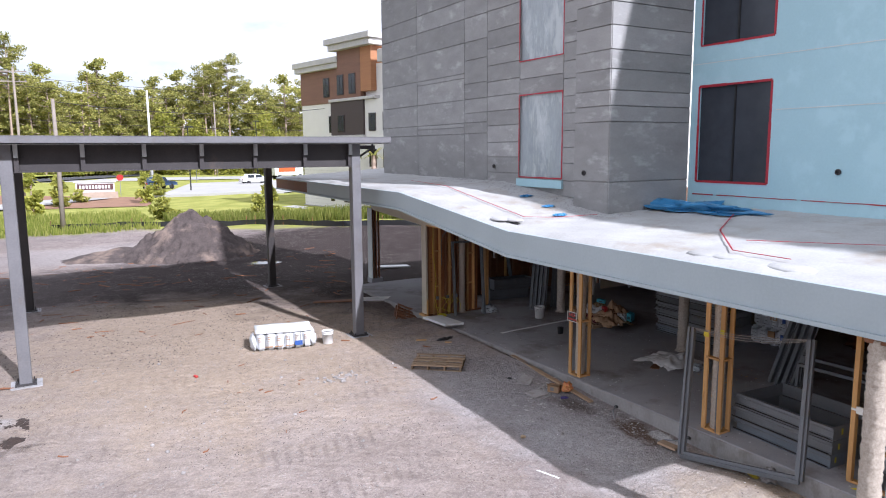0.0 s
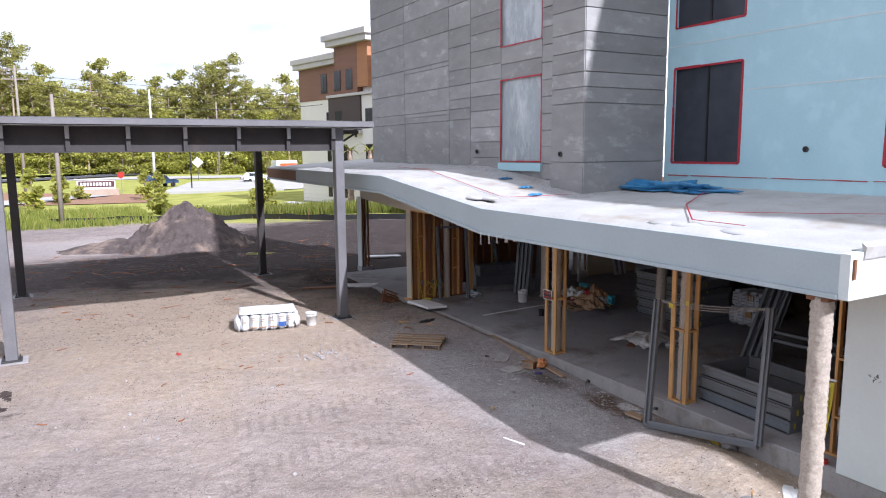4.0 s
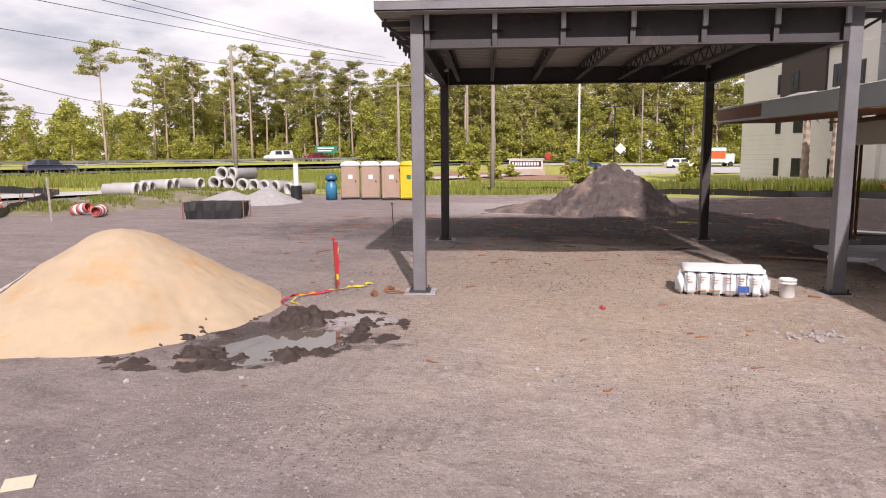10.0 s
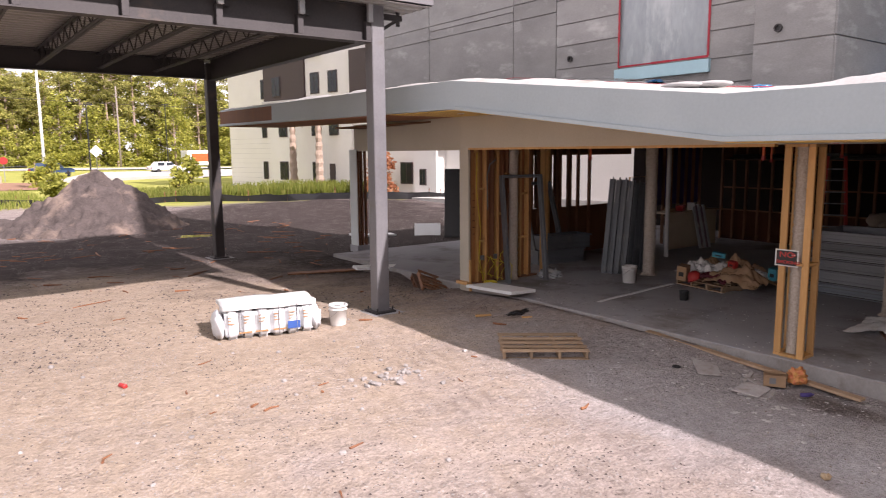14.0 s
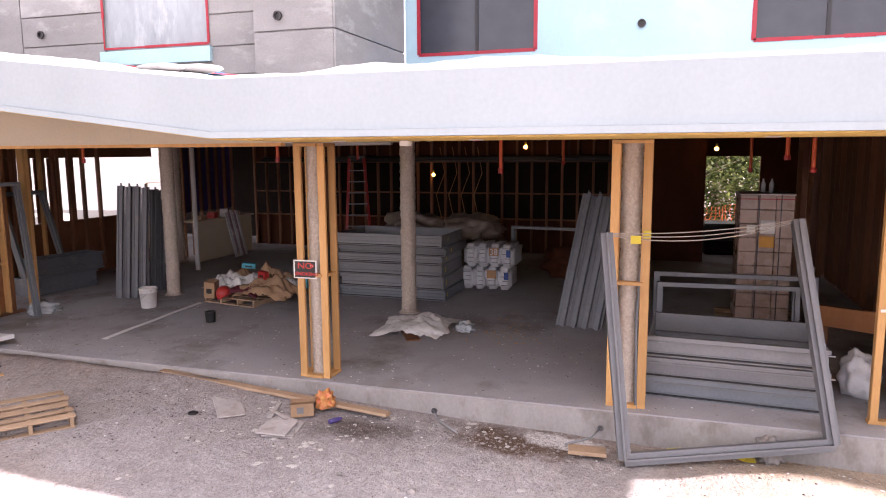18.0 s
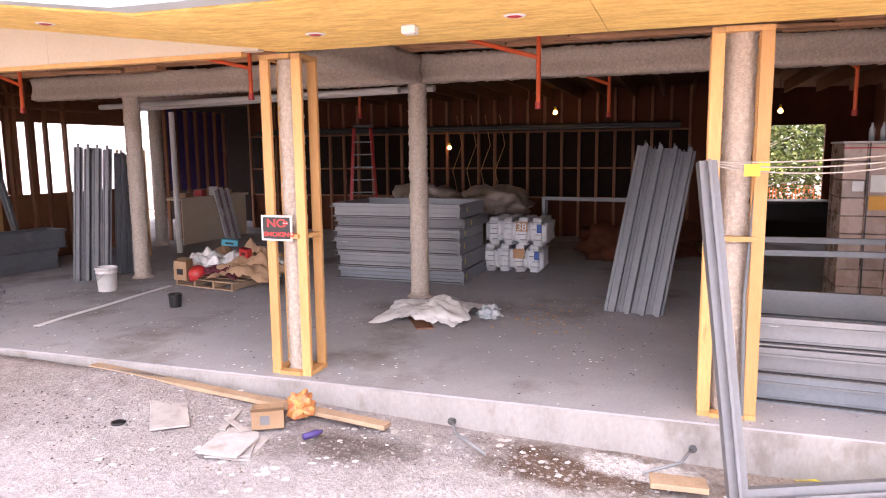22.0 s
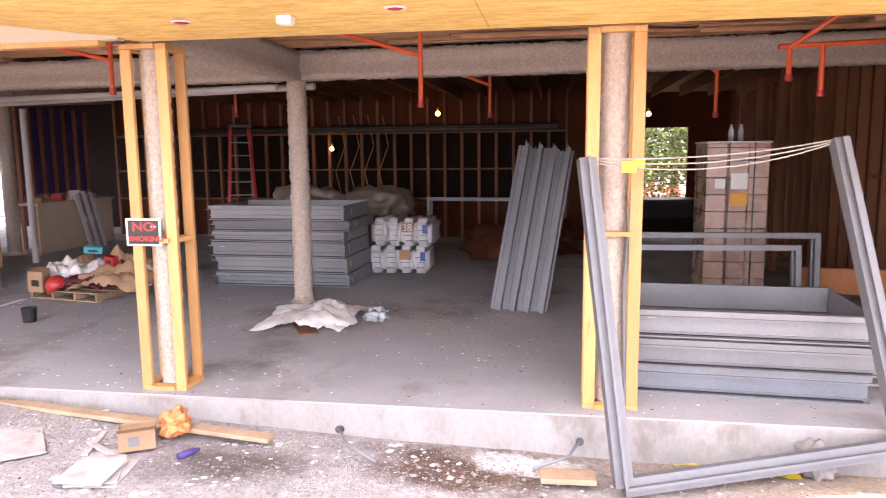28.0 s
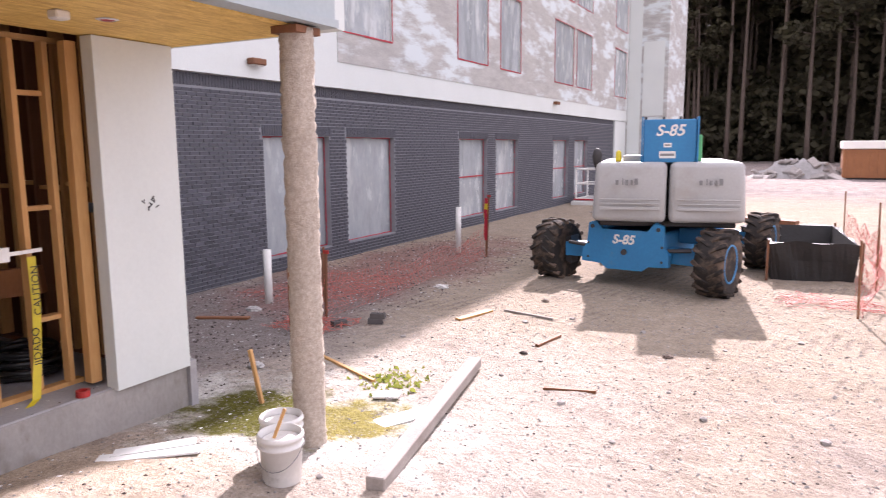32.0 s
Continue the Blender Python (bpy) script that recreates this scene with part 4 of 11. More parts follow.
# ---- framing at the open front of the wing ----
M_YELLOWTAPE = mat("yellow_barrier_tape", (0.62, 0.50, 0.02), (0.5, 0.4, 0.02), 0.4, 0, 3, 30, 0.05)
M_ORANGE = mat("orange_pipe", (0.62, 0.10, 0.02), (0.5, 0.07, 0.015), 0.4, 0, 3, 30, 0.03)
M_REDPLASTIC = mat("red_plastic", (0.42, 0.03, 0.025), (0.32, 0.02, 0.02), 0.4, 0, 3, 30, 0.05)
M_TROUGH = mat("grey_galvanised_sheet", (0.20, 0.204, 0.212), (0.148, 0.154, 0.165), 0.45, 0.25, 1.2, 30, 0.04, jitter=0.28, col3=(0.19, 0.19, 0.19), scale3=2.5, edge3=(0.55, 0.8))
M_DOORGREY = mat("grey_primed_door_frame", (0.145, 0.155, 0.168), (0.095, 0.103, 0.113), 0.45, 0.15, 1.5, 30, 0.06, jitter=0.15, col3=(0.20, 0.19, 0.18), scale3=2.5, edge3=(0.58, 0.75))
M_CARD = mat("cardboard", (0.37, 0.245, 0.15), (0.29, 0.185, 0.11), 0.8, 0, 3, 40, 0.1)
M_FOAMBOARD = mat("white_foam_board", (0.76, 0.77, 0.76), (0.68, 0.69, 0.68), 0.7, 0, 2, 60, 0.15)
M_BAG = mat("white_woven_bag", (0.66, 0.67, 0.68), (0.52, 0.53, 0.55), 0.5, 0, 4, 40, 0.3)
M_BAGBLUE = mat("blue_bag_print", (0.03, 0.09, 0.32), None, 0.5)
M_BAGTAN = mat("tan_bag_print", (0.40, 0.22, 0.10), None, 0.5)
M_CLOTH = mat("dirty_white_cloth", (0.76, 0.75, 0.73), (0.60, 0.585, 0.565), 0.9, 0, 3, 30, 0.3)
M_GLOW = bpy.data.materials.new("work_lamp_glow")
_t, _b = nodes_of(M_GLOW)
_b.inputs["Emission Color"].default_value = (1.0, 0.50, 0.09, 1)
_b.inputs["Emission Strength"].default_value = 3.0
_b.inputs["Base Color"].default_value = (0.9, 0.7, 0.4, 1)
M_PURPLE = mat("purple_house_wrap", (0.065, 0.045, 0.20), (0.045, 0.03, 0.14), 0.6, 0, 2, 20, 0.2)
M_WHITEBD = mat("grey_white_gypsum", (0.58, 0.56, 0.54), (0.48, 0.465, 0.445), 0.8, 0, 2, 40, 0.1)
M_COPPERW = mat("white_cable", (0.42, 0.38, 0.34), None, 0.5)

STUD = mesh_of("stud", bbox(-0.019, 0.019, -0.0445, 0.0445, 0, 1, 0.003), M_STUD)
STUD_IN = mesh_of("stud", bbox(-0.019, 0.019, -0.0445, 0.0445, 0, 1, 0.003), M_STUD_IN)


def stud(parent, x, y, z0, z1, rz=0.0, mesh=STUD, w=1.0, d=1.0, name="stud"):
    ob = part(name, mesh, None, parent)
    ob.matrix_basis = Matrix.Translation((x, y, z0)) @ Matrix.Rotation(rz, 4, 'Z') @ Matrix.Diagonal((w, d, z1 - z0, 1))
    return ob


def plate(parent, a, b, material=M_STUD, w=0.089, h=0.038, name="plate", label=""):
    bm = bmesh.new()
    beam(bm, a, b, w, h)
    return part(name, bm, material, parent, label)


def fire_column(x, y, z0, z1, r=0.12, parent=None):
    """A steel column thick with rough sprayed fireproofing."""
    rg = random.Random(int(x * 91 + y * 13))
    bm = bmesh.new()
    n = int((z1 - z0) / 0.03)
    pts = [(x + rg.uniform(-.0008, .0008), y + rg.uniform(-.0008, .0008), z0 + (z1 - z0) * k / n) for k in range(n + 1)]
    tube(bm, pts, [r * rg.uniform(0.97, 1.03) for _ in pts], 26, wob=0.085, rng=rg)
    smooth(bm)
    if parent:
        return part("steel_column", bm, M_FIREPROOF, parent, "column thick with rough sprayed fireproofing")
    c = thing("steel_column", None, "round column thick with rough tan fireproofing", "column", "fireproofed columns")
    part("shaft", bm, M_FIREPROOF, c)
    bm = bmesh.new()
    lathe(bm, [(r * 1.5, z0 - 0.0), (r * 1.15, z0 + 0.03), (r, z0 + 0.07)], 14, (x, y, 0))
    part("base_spill", bm, M_FIREPROOF, c)
    return c


fire_column(8.52, 4.49, gz(8.5, 4.5) - 0.05, 3.28, 0.125)
fire_column(13.88, 11.98, SLAB, 3.42, 0.125)
fire_column(14.05, 16.95, SLAB, 3.42, 0.125)
fire_column(11.35, 18.5, SLAB, 3.40, 0.10)
fire_column(17.5, 19.5, SLAB, 3.5, 0.13)
# wood cap where the corner column meets the soffit
cap = thing("column_cap", pose(8.52, 4.49, 3.235), "short timber blocking above the corner column", "blocking")
part("block", bbox(-0.12, 0.12, -0.14, 0.14, 0.0, 0.055, 0.004), M_STUD_IN, cap)


def framed_post(x, y, w, d, z1, rungs, name="framed_post"):
    """A fireproofed column boxed in by four studs."""
    p = thing(name, None, "column with rough fireproofing boxed in by yellow pine studs", "post", "framed posts")
    fire_column(x + 0.02, y, SLAB, z1, 0.105, p)
    for sx in (-1, 1):
        for sy in (-1, 1):
            stud(p, x + sx * d / 2, y + sy * w / 2, SLAB + 0.04, z1 - 0.04)
    for z in (SLAB + 0.02, z1 - 0.02):
        for sy in (-1, 1):
            plate(p, (x - d / 2 - 0.02, y + sy * w / 2, z), (x + d / 2 + 0.02, y + sy * w / 2, z))
        for sx in (-1, 1):
            plate(p, (x + sx * d / 2, y - w / 2 + 0.045, z), (x + sx * d / 2, y + w / 2 - 0.045, z), h=0.036)
    for z in rungs:
        plate(p, (x - d / 2, y - w / 2 + 0.02, z), (x - d / 2, y + w / 2 - 0.02, z), h=0.036, name="blocking")
        plate(p, (x - d / 2 + 0.03, y - w / 2, z), (x + d / 2 - 0.03, y - w / 2, z), h=0.036, name="blocking")
    return p


framed_post(10.40, 11.87, 0.31, 0.27, 3.29, (1.72,))
p3 = framed_post(10.42, 8.19, 0.32, 0.24, 3.29, (1.80,))
bm = bmesh.new()
tube(bm, [(10.28, 8.08, SLAB), (10.30, 8.10, 1.4), (10.30, 8.06, 2.2), (10.31, 8.04, 3.28)], 0.014, 8)
part("conduit", bm, M_DOORGREY, p3, "thin grey conduit")
bm = bmesh.new()
box(bm, 10.262, 10.268, 7.98, 8.06, 2.28, 2.36)
part("tag", bm, M_YELLOWTAPE, p3, "yellow tag")
# post by the canopy, at the far end of the facade
p4 = thing("framed_post", None, "pine studded post with one white coated face on a concrete block", "post", "framed posts")
px, py = 11.3, 25.0
part("block", bbox(px - 0.22, px + 0.25, py - 0.22, py + 0.22, 0.2, 0.55), M_CONC, p4)
for sx in (-0.12, 0.0, 0.12):
    for sy in (-0.14, 0.14):
        stud(p4, px + sx, py + sy, 0.55, 3.3, mesh=STUD_IN, w=1.4)
part("white_face", bbox(px - 0.19, px - 0.165, py - 0.2, py + 0.2, 0.55, 3.3), M_WHITEWALL, p4)
fire_column(px, py, 0.55, 3.3, 0.1, p4)
# header over the far bay, and along the front
M_CREAMBD = mat("cream_sheathing", (0.48, 0.44, 0.365), (0.42, 0.38, 0.31), 0.8, 0, 0.9, 30, 0.05)
hdr = thing("header", None, "pale coated header board over the wide opening", "header", kind="structure")
for y0, y1, x0 in ((11.93, 14.2, 10.03), (14.2, 16.8, 10.03), (16.8, 18.6, 10.03)):
    bm = bmesh.new()
    loft(bm, [[(x0, y, 3.295), (x0 + 0.09, y, 3.295), (x0 + 0.09, y, soffit_z(y) - 0.016), (x0, y, soffit_z(y) - 0.016)] for y in (y0 + 0.001, y1 - 0.001)])
    part("board", bm, M_CREAMBD, hdr)
bm = bmesh.new()
loft(bm, [[(x, y - 0.05, 3.25), (x, y + 0.05, 3.25), (x, y + 0.05, soffit_z(y)), (x, y - 0.05, soffit_z(y))] for x, y in ((10.06, 18.68), (11.2, 25.0))])
part("board", bm, M_CREAMBD, hdr)
plate(hdr, (10.08, 12.1, 3.275), (10.08, 18.5, 3.275), w=0.09, name="plate")
jamb = thing("wall_jamb", None, "narrow white coated jamb at the opening's end", "wall", kind="structure", bm=bbox(10.03, 10.08, 18.42, 18.70, 0.30, 3.293), material=M_CREAMBD)
plate(jamb, (10.06, 18.40, 0.3), (10.06, 18.40, 1.0), M_STUD, 0.05, 0.04, name="stud")
plate(jamb, (9.98, 18.35, 0.52), (9.98, 18.72, 0.52), M_STUD, 0.09, 0.06, name="block")
# north partition with its studs and sheathing
M_OSB_DK = mat("laminated_board", (0.42, 0.20, 0.075), (0.31, 0.135, 0.048), 0.7, 0, 6, 60, 0.15, stretch=(1, 1, 0.15))
north = thing("wall_north", None, "stud partition sheathed with reddish boards, wired with yellow cable", "wall", kind="structure")
for x0, x1 in ((10.06, 11.2), (11.21, 12.0)):
    part("sheathing", bbox(x0, x1, 18.62, 18.64, SLAB, 3.3), M_SHEATH, north)
for x in (10.10, 10.16, 10.36, 10.78, 11.05, 11.20, 11.42, 11.80, 11.84):
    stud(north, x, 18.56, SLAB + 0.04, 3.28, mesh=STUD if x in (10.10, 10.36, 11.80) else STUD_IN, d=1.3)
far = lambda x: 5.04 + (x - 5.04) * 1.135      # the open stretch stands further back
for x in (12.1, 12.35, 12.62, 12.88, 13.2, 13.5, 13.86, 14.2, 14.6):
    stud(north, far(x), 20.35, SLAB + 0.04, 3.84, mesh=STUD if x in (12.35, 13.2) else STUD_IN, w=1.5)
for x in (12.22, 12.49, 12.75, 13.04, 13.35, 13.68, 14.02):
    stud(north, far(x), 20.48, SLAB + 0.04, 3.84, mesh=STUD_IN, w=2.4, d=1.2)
for x in (12.15, 12.21):
    stud(north, x, 18.4, SLAB + 0.04, 3.84, mesh=STUD, w=1.6, d=1.5)
part("laminated_board", bbox(10.20, 10.50, 18.585, 18.618, SLAB + 0.05, 3.2, 0.003), M_OSB_DK, north, "reddish laminated board with rows of print")
for k in range(7):
    part("print_bar", bbox(10.27, 10.33 + 0.02 * (k % 3), 18.580, 18.584, 1.5 + 0.14 * k, 1.52 + 0.14 * k), M_STUD_IN, north)
for x, w in ((10.58, 1.0), (10.92, 1.2), (11.58, 1.0)):
    stud(north, x, 18.555, SLAB + 0.04, 3.28, mesh=STUD, d=1.25, w=w)
for x, z in ((10.47, 1.35), (10.47, 2.45), (11.0, 1.9), (11.68, 1.35), (11.68, 2.3), (11.3, 2.75)):
    plate(north, (x - 0.12, 18.56, z), (x + 0.10, 18.56, z), M_STUD, name="blocking")
for k in range(5):
    bm = bmesh.new()
    tube(bm, [(10.42 + 0.16 * k + 0.10 * math.sin(a * 1.7 + k), 18.47 - 0.03 * math.cos(a * 2.3), 0.52 + 0.11 * a + 0.05 * math.sin(2 * a + k)) for a in [q * 0.5 for q in range(11)]], 0.007, 5)
    part("cable", smooth(bm), M_YELLOWTAPE, north, "yellow cable")
coil = thing("cable_coil", pose(10.48, 18.25, SLAB + 0.03), "coil of yellow cable on the slab by the partition", "cable")
bm = bmesh.new()
tube(bm, [((0.13 + 0.012 * math.sin(q * 1.3)) * math.cos(q * 0.6), (0.13 + 0.012 * math.sin(q * 1.3)) * math.sin(q * 0.6), 0.0012 * q) for q in range(48)], 0.008, 5)
part("loops", smooth(bm), M_YELLOWTAPE, coil)
plate(north, (10.12, 18.56, SLAB + 0.02), (12.1, 18.56, SLAB + 0.02), M_STUD_IN)
plate(north, (10.12, 18.56, 3.33), (12.1, 18.56, 3.33), M_STUD_IN)
for z in (3.60, 3.36):
    plate(north, (far(12.05), 20.35, z), (far(15.4), 20.35, z), M_STUD_IN)
M_REDBOARD = mat("red_brown_board", (0.20, 0.095, 0.05), (0.14, 0.065, 0.036), 0.8, 0, 3, 40, 0.1, stretch=(1, 1, 0.4))
part("low_sheathing", bbox(far(12.1), 17.9, 20.40, 20.43, SLAB, 1.72), M_REDBOARD, north)
part("high_sheathing", bbox(far(12.1), 17.9, 20.52, 20.54, 3.10, 3.86), M_REDBOARD, north)
for x0, x1 in ((12.12, 12.42), (12.52, 12.84), (12.90, 13.14), (13.22, 13.42), (13.52, 13.78)):
    part("sheathing", bbox(far(x0), far(x1), 20.52, 20.54, 1.72, 3.098), M_REDBOARD, north)
for k, pts in enumerate((((10.33, 18.5, 3.2), (10.30, 18.48, 2.4), (10.40, 18.47, 1.6), (10.36, 18.48, 1.0), (10.45, 18.45, 0.55)), ((10.7, 18.5, 0.98), (10.85, 18.42, 0.7), (10.8, 18.4, 0.48)), ((11.1, 18.5, 1.0), (11.25, 18.42, 0.75), (11.2, 18.4, 0.48)))):
    bm = bmesh.new()
    tube(bm, pts, 0.008, 6)
    part("cable", bm, M_YELLOWTAPE, north, "yellow cable")
for x in (10.46, 10.82, 11.12):
    part("outlet_box", bbox(x - 0.04, x + 0.04, 18.46, 18.52, 0.95, 1.05, 0.006), M_TROUGH, north)
bm = bmesh.new()
tube(bm, [(10.62, 18.5, 2.0), (10.60, 18.5, 2.7), (10.66, 18.48, 2.95), (10.80, 18.45, 3.05)], 0.014, 8)
part("conduit", bm, M_TROUGH, north)
# near-black colour stands in for the unlit depth of the room
M_VOID = mat("black_for_unlit_depth", (0.020, 0.013, 0.011), (0.013, 0.009, 0.008), 0.95, 0, 3, 40, 0.1, spec=0.1)
# red sheathing copy with the indoor shade put into its colour
M_SHADESHEATH = mat("shaded_red_sheathing", (0.095, 0.034, 0.018), (0.062, 0.022, 0.012), 0.8, 0, 3, 40, 0.1, stretch=(1, 1, 0.4))
back = thing("wall_east", None, "stud wall with dark window openings across the back of the wing", "wall", kind="structure")
part("low_board", bbox(21.30, 21.33, 8.4, 19.6, SLAB, 1.35), M_SHADESHEATH, back)
part("high_board", bbox(21.30, 21.33, 8.4, 19.6, 2.9, 3.85), M_SHADESHEATH, back)
# board coloured black for the shade behind the open studs
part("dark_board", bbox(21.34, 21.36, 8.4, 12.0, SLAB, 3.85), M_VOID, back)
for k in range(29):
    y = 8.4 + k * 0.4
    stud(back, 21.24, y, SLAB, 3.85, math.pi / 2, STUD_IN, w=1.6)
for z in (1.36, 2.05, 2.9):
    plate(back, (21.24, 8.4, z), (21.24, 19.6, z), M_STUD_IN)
part("rear_board", bbox(22.9, 22.95, 8.4, 24.3, SLAB, 3.86), M_VOID, back, "near-black board standing in for the unlit room beyond")
side = thing("wall_side", None, "dark boarded wall at the back beside the doorway", "wall", kind="structure")
part("board", bbox(20.9, 21.0, 6.9, 8.35, SLAB, 3.86), M_SHADESHEATH, side)
part("board", bbox(23.3, 23.4, 4.4, 5.4, SLAB, 3.86), M_SHADESHEATH, side)
part("board", bbox(23.3, 23.4, 5.4, 8.4, 3.0, 3.86), M_SHADESHEATH, side)
part("board", bbox(23.3, 23.4, 6.9, 8.4, SLAB, 3.0), M_SHADESHEATH, side)
for x in (17.0, 18.2, 19.4):
    stud(side, x, 5.1, SLAB, 3.85, mesh=STUD_IN, w=2.2)
# inside of the south wall
south_in = thing("wall_south_frame", None, "pine stud framing on the inside of the end wall", "wall", kind="structure")
for k in range(24):
    x = 10.5 + k * 0.41
    stud(south_in, x, 4.50, SLAB + 0.04, 3.82, mesh=STUD if k in (0, 1, 2, 4, 5, 7) else STUD_IN, w=1.2, d=1.5)
plate(south_in, (10.4, 4.5, SLAB + 0.02), (20.0, 4.5, SLAB + 0.02), M_STUD_IN)
for k in range(11):
    plate(south_in, (10.53 + 0.41 * k, 4.5, 2.05 + 0.04 * (k % 2)), (10.88 + 0.41 * k, 4.5, 2.05 + 0.04 * (k % 2)), M_STUD if k < 7 else M_STUD_IN, name="blocking")
plate(south_in, (10.4, 4.5, 3.84), (20.0, 4.5, 3.84), M_STUD_IN)
part("sheathing", bbox(10.3, 23.4, 4.425, 4.44, SLAB, 3.86), M_SHADESHEATH, south_in)
for k in range(3):
    plate(south_in, (10.9 + 0.0, 4.55, 1.9 - 0.02 * k), (10.95, 4.62, 1.9), M_TROUGH, 0.12, 0.05, name="valve")
# the return of studs on the open side, right of the steel frame
rs = thing("stud_return", None, "yellow pine studs with blocking beside the white panel", "wall framing", kind="structure")
for y, x, w in ((5.80, 10.5, 1.9), (5.42, 10.55, 1.2), (5.18, 10.5, 1.2), (5.10, 10.3, 2.6)):
    stud(rs, x, y, SLAB + 0.04, 3.249, math.pi / 2, STUD, w=w)
for z in (2.85, 1.95, 1.05):
    plate(rs, (10.55, 5.2, z), (10.55, 5.40, z), name="blocking")
plate(rs, (10.53, 5.06, SLAB + 0.02), (10.53, 5.84, SLAB + 0.02))
plate(rs, (10.53, 5.06, 3.268), (10.53, 5.84, 3.268))
bm = bmesh.new()
beam(bm, (10.44, 5.82, 1.62), (10.44, 5.36, 1.63), 0.02, 0.03)
box(bm, 10.42, 10.46, 5.62, 5.74, 1.57, 1.68)
part("strap", bm, M_PVC, rs, "white plastic bracket")
ct = thing("caution_tape", None, "yellow caution tape hanging off a stud", "tape")
bm = bmesh.new()
loft(bm, [[(10.46 + o, 5.40 + w, z), (10.464 + o, 5.40 + w, z), (10.464 + o, 5.40 + w + 0.07, z), (10.46 + o, 5.40 + w + 0.07, z)] for z, w, o in ((1.58, 0.0, 0.0), (1.2, 0.01, -0.03), (0.8, 0.05, -0.05), (0.47, 0.12, -0.10), (0.42, 0.30, -0.20))])
part("strip", bm, M_YELLOWTAPE, ct)
for k, word in enumerate(("CAUTION", "CUIDADO")):
    cu = bpy.data.curves.new("lettering", 'FONT')
    cu.body, cu.size, cu.extrude = word, 0.088, 0.001
    o = new("lettering", cu)
    o.data.materials.append(M_BLACK)
    o.parent = ct
    o.matrix_basis = pose(10.40, 5.425 + 0.035 * k, 1.12 - 0.5 * k, 90, -90, -90)

# beams with fireproofing under the ceiling
fb = thing("steel_beam", None, "steel beam thick with sprayed fireproofing below the ceiling", "beam")
rg = random.Random(8)
for a, b in (((13.88, 4.5, 3.55), (13.88, 12.0, 3.55)), ((10.55, 11.98, 3.52), (13.72, 11.98, 3.53)), ((13.90, 12.02, 3.55), (14.05, 18.9, 3.55))):
    bm = bmesh.new()
    a, b = Vector(a), Vector(b)
    n = int((b - a).length / 0.045)
    d = (b - a).normalized()
    s = d.cross(Vector((0, 0, 1)))
    rim = [(-1, -1), (-.5, -1.05), (0, -1.1), (.5, -1.05), (1, -1), (1, -.6), (.8, -.2), (.8, .2), (1, .6), (1, 1), (-1, 1), (-1, .6), (-.8, .2), (-.8, -.2), (-1, -.6)]
    loft(bm, [[a + (b - a) * k / n + s * sx * 0.12 * rg.uniform(.88, 1.12) + Vector((0, 0, sz * 0.175 * rg.uniform(.93, 1.07))) for sx, sz in rim] for k in range(n + 1)])
    part("spray_coat", smooth(bm), M_FIREPROOF, fb)
# sprinkler drops
for x, y, z, run in ((12.2, 10.0, 2.95, 0.8), (11.8, 13.2, 3.12, 0.9), (12.2, 17.1, 3.10, 0.4), (15.9, 13.8, 3.1, 0.0), (15.5, 9.6, 3.0, 0.6), (16.2, 15.4, 3.0, 0.0), (14.6, 6.6, 2.9, 0.4)):
    s = thing("sprinkler_drop", None, "orange sprinkler pipe dropping from the ceiling with a red cap", "pipe", "sprinkler drops")
    bm = bmesh.new()
    tube(bm, [(x, y, z), (x, y, 3.87)], 0.024, 8)
    part("drop", bm, M_ORANGE, s)
    if run:
        bm = bmesh.new()
        tube(bm, [(x, y, 3.40), (x - 0.25, y + run, 3.62)], 0.024, 8)
        part("branch", bm, M_ORANGE, s)
    bm = bmesh.new()
    lathe(bm, [(0.034, z - 0.07), (0.034, z)], 8, (x, y, 0))
    part("cap", bm, M_REDPLASTIC, s)
# a run of sprinkler pipe with three drops over the steel frames
s = thing("sprinkler_drop", None, "orange sprinkler pipe run with three drops and red caps", "pipe", "sprinkler drops")
bm = bmesh.new()
tube(bm, [(12.2, 6.56, 3.37), (12.2, 5.2, 3.40)], 0.026, 8)
part("branch", bm, M_ORANGE, s)
bm = bmesh.new()
tube(bm, [(12.2, 6.46, 3.36), (11.75, 5.75, 3.87)], 0.026, 8)
part("branch", bm, M_ORANGE, s)
for y, z in ((6.46, 3.11), (6.17, 2.96), (5.2, 2.86)):
    bm = bmesh.new()
    tube(bm, [(12.2, y, z), (12.2, y, 3.38)], 0.026, 8)
    part("drop", bm, M_ORANGE, s)
    bm = bmesh.new()
    lathe(bm, [(0.034, z - 0.06), (0.040, z - 0.03), (0.034, z)], 8, (12.2, y, 0))
    part("cap", bm, M_REDPLASTIC, s)
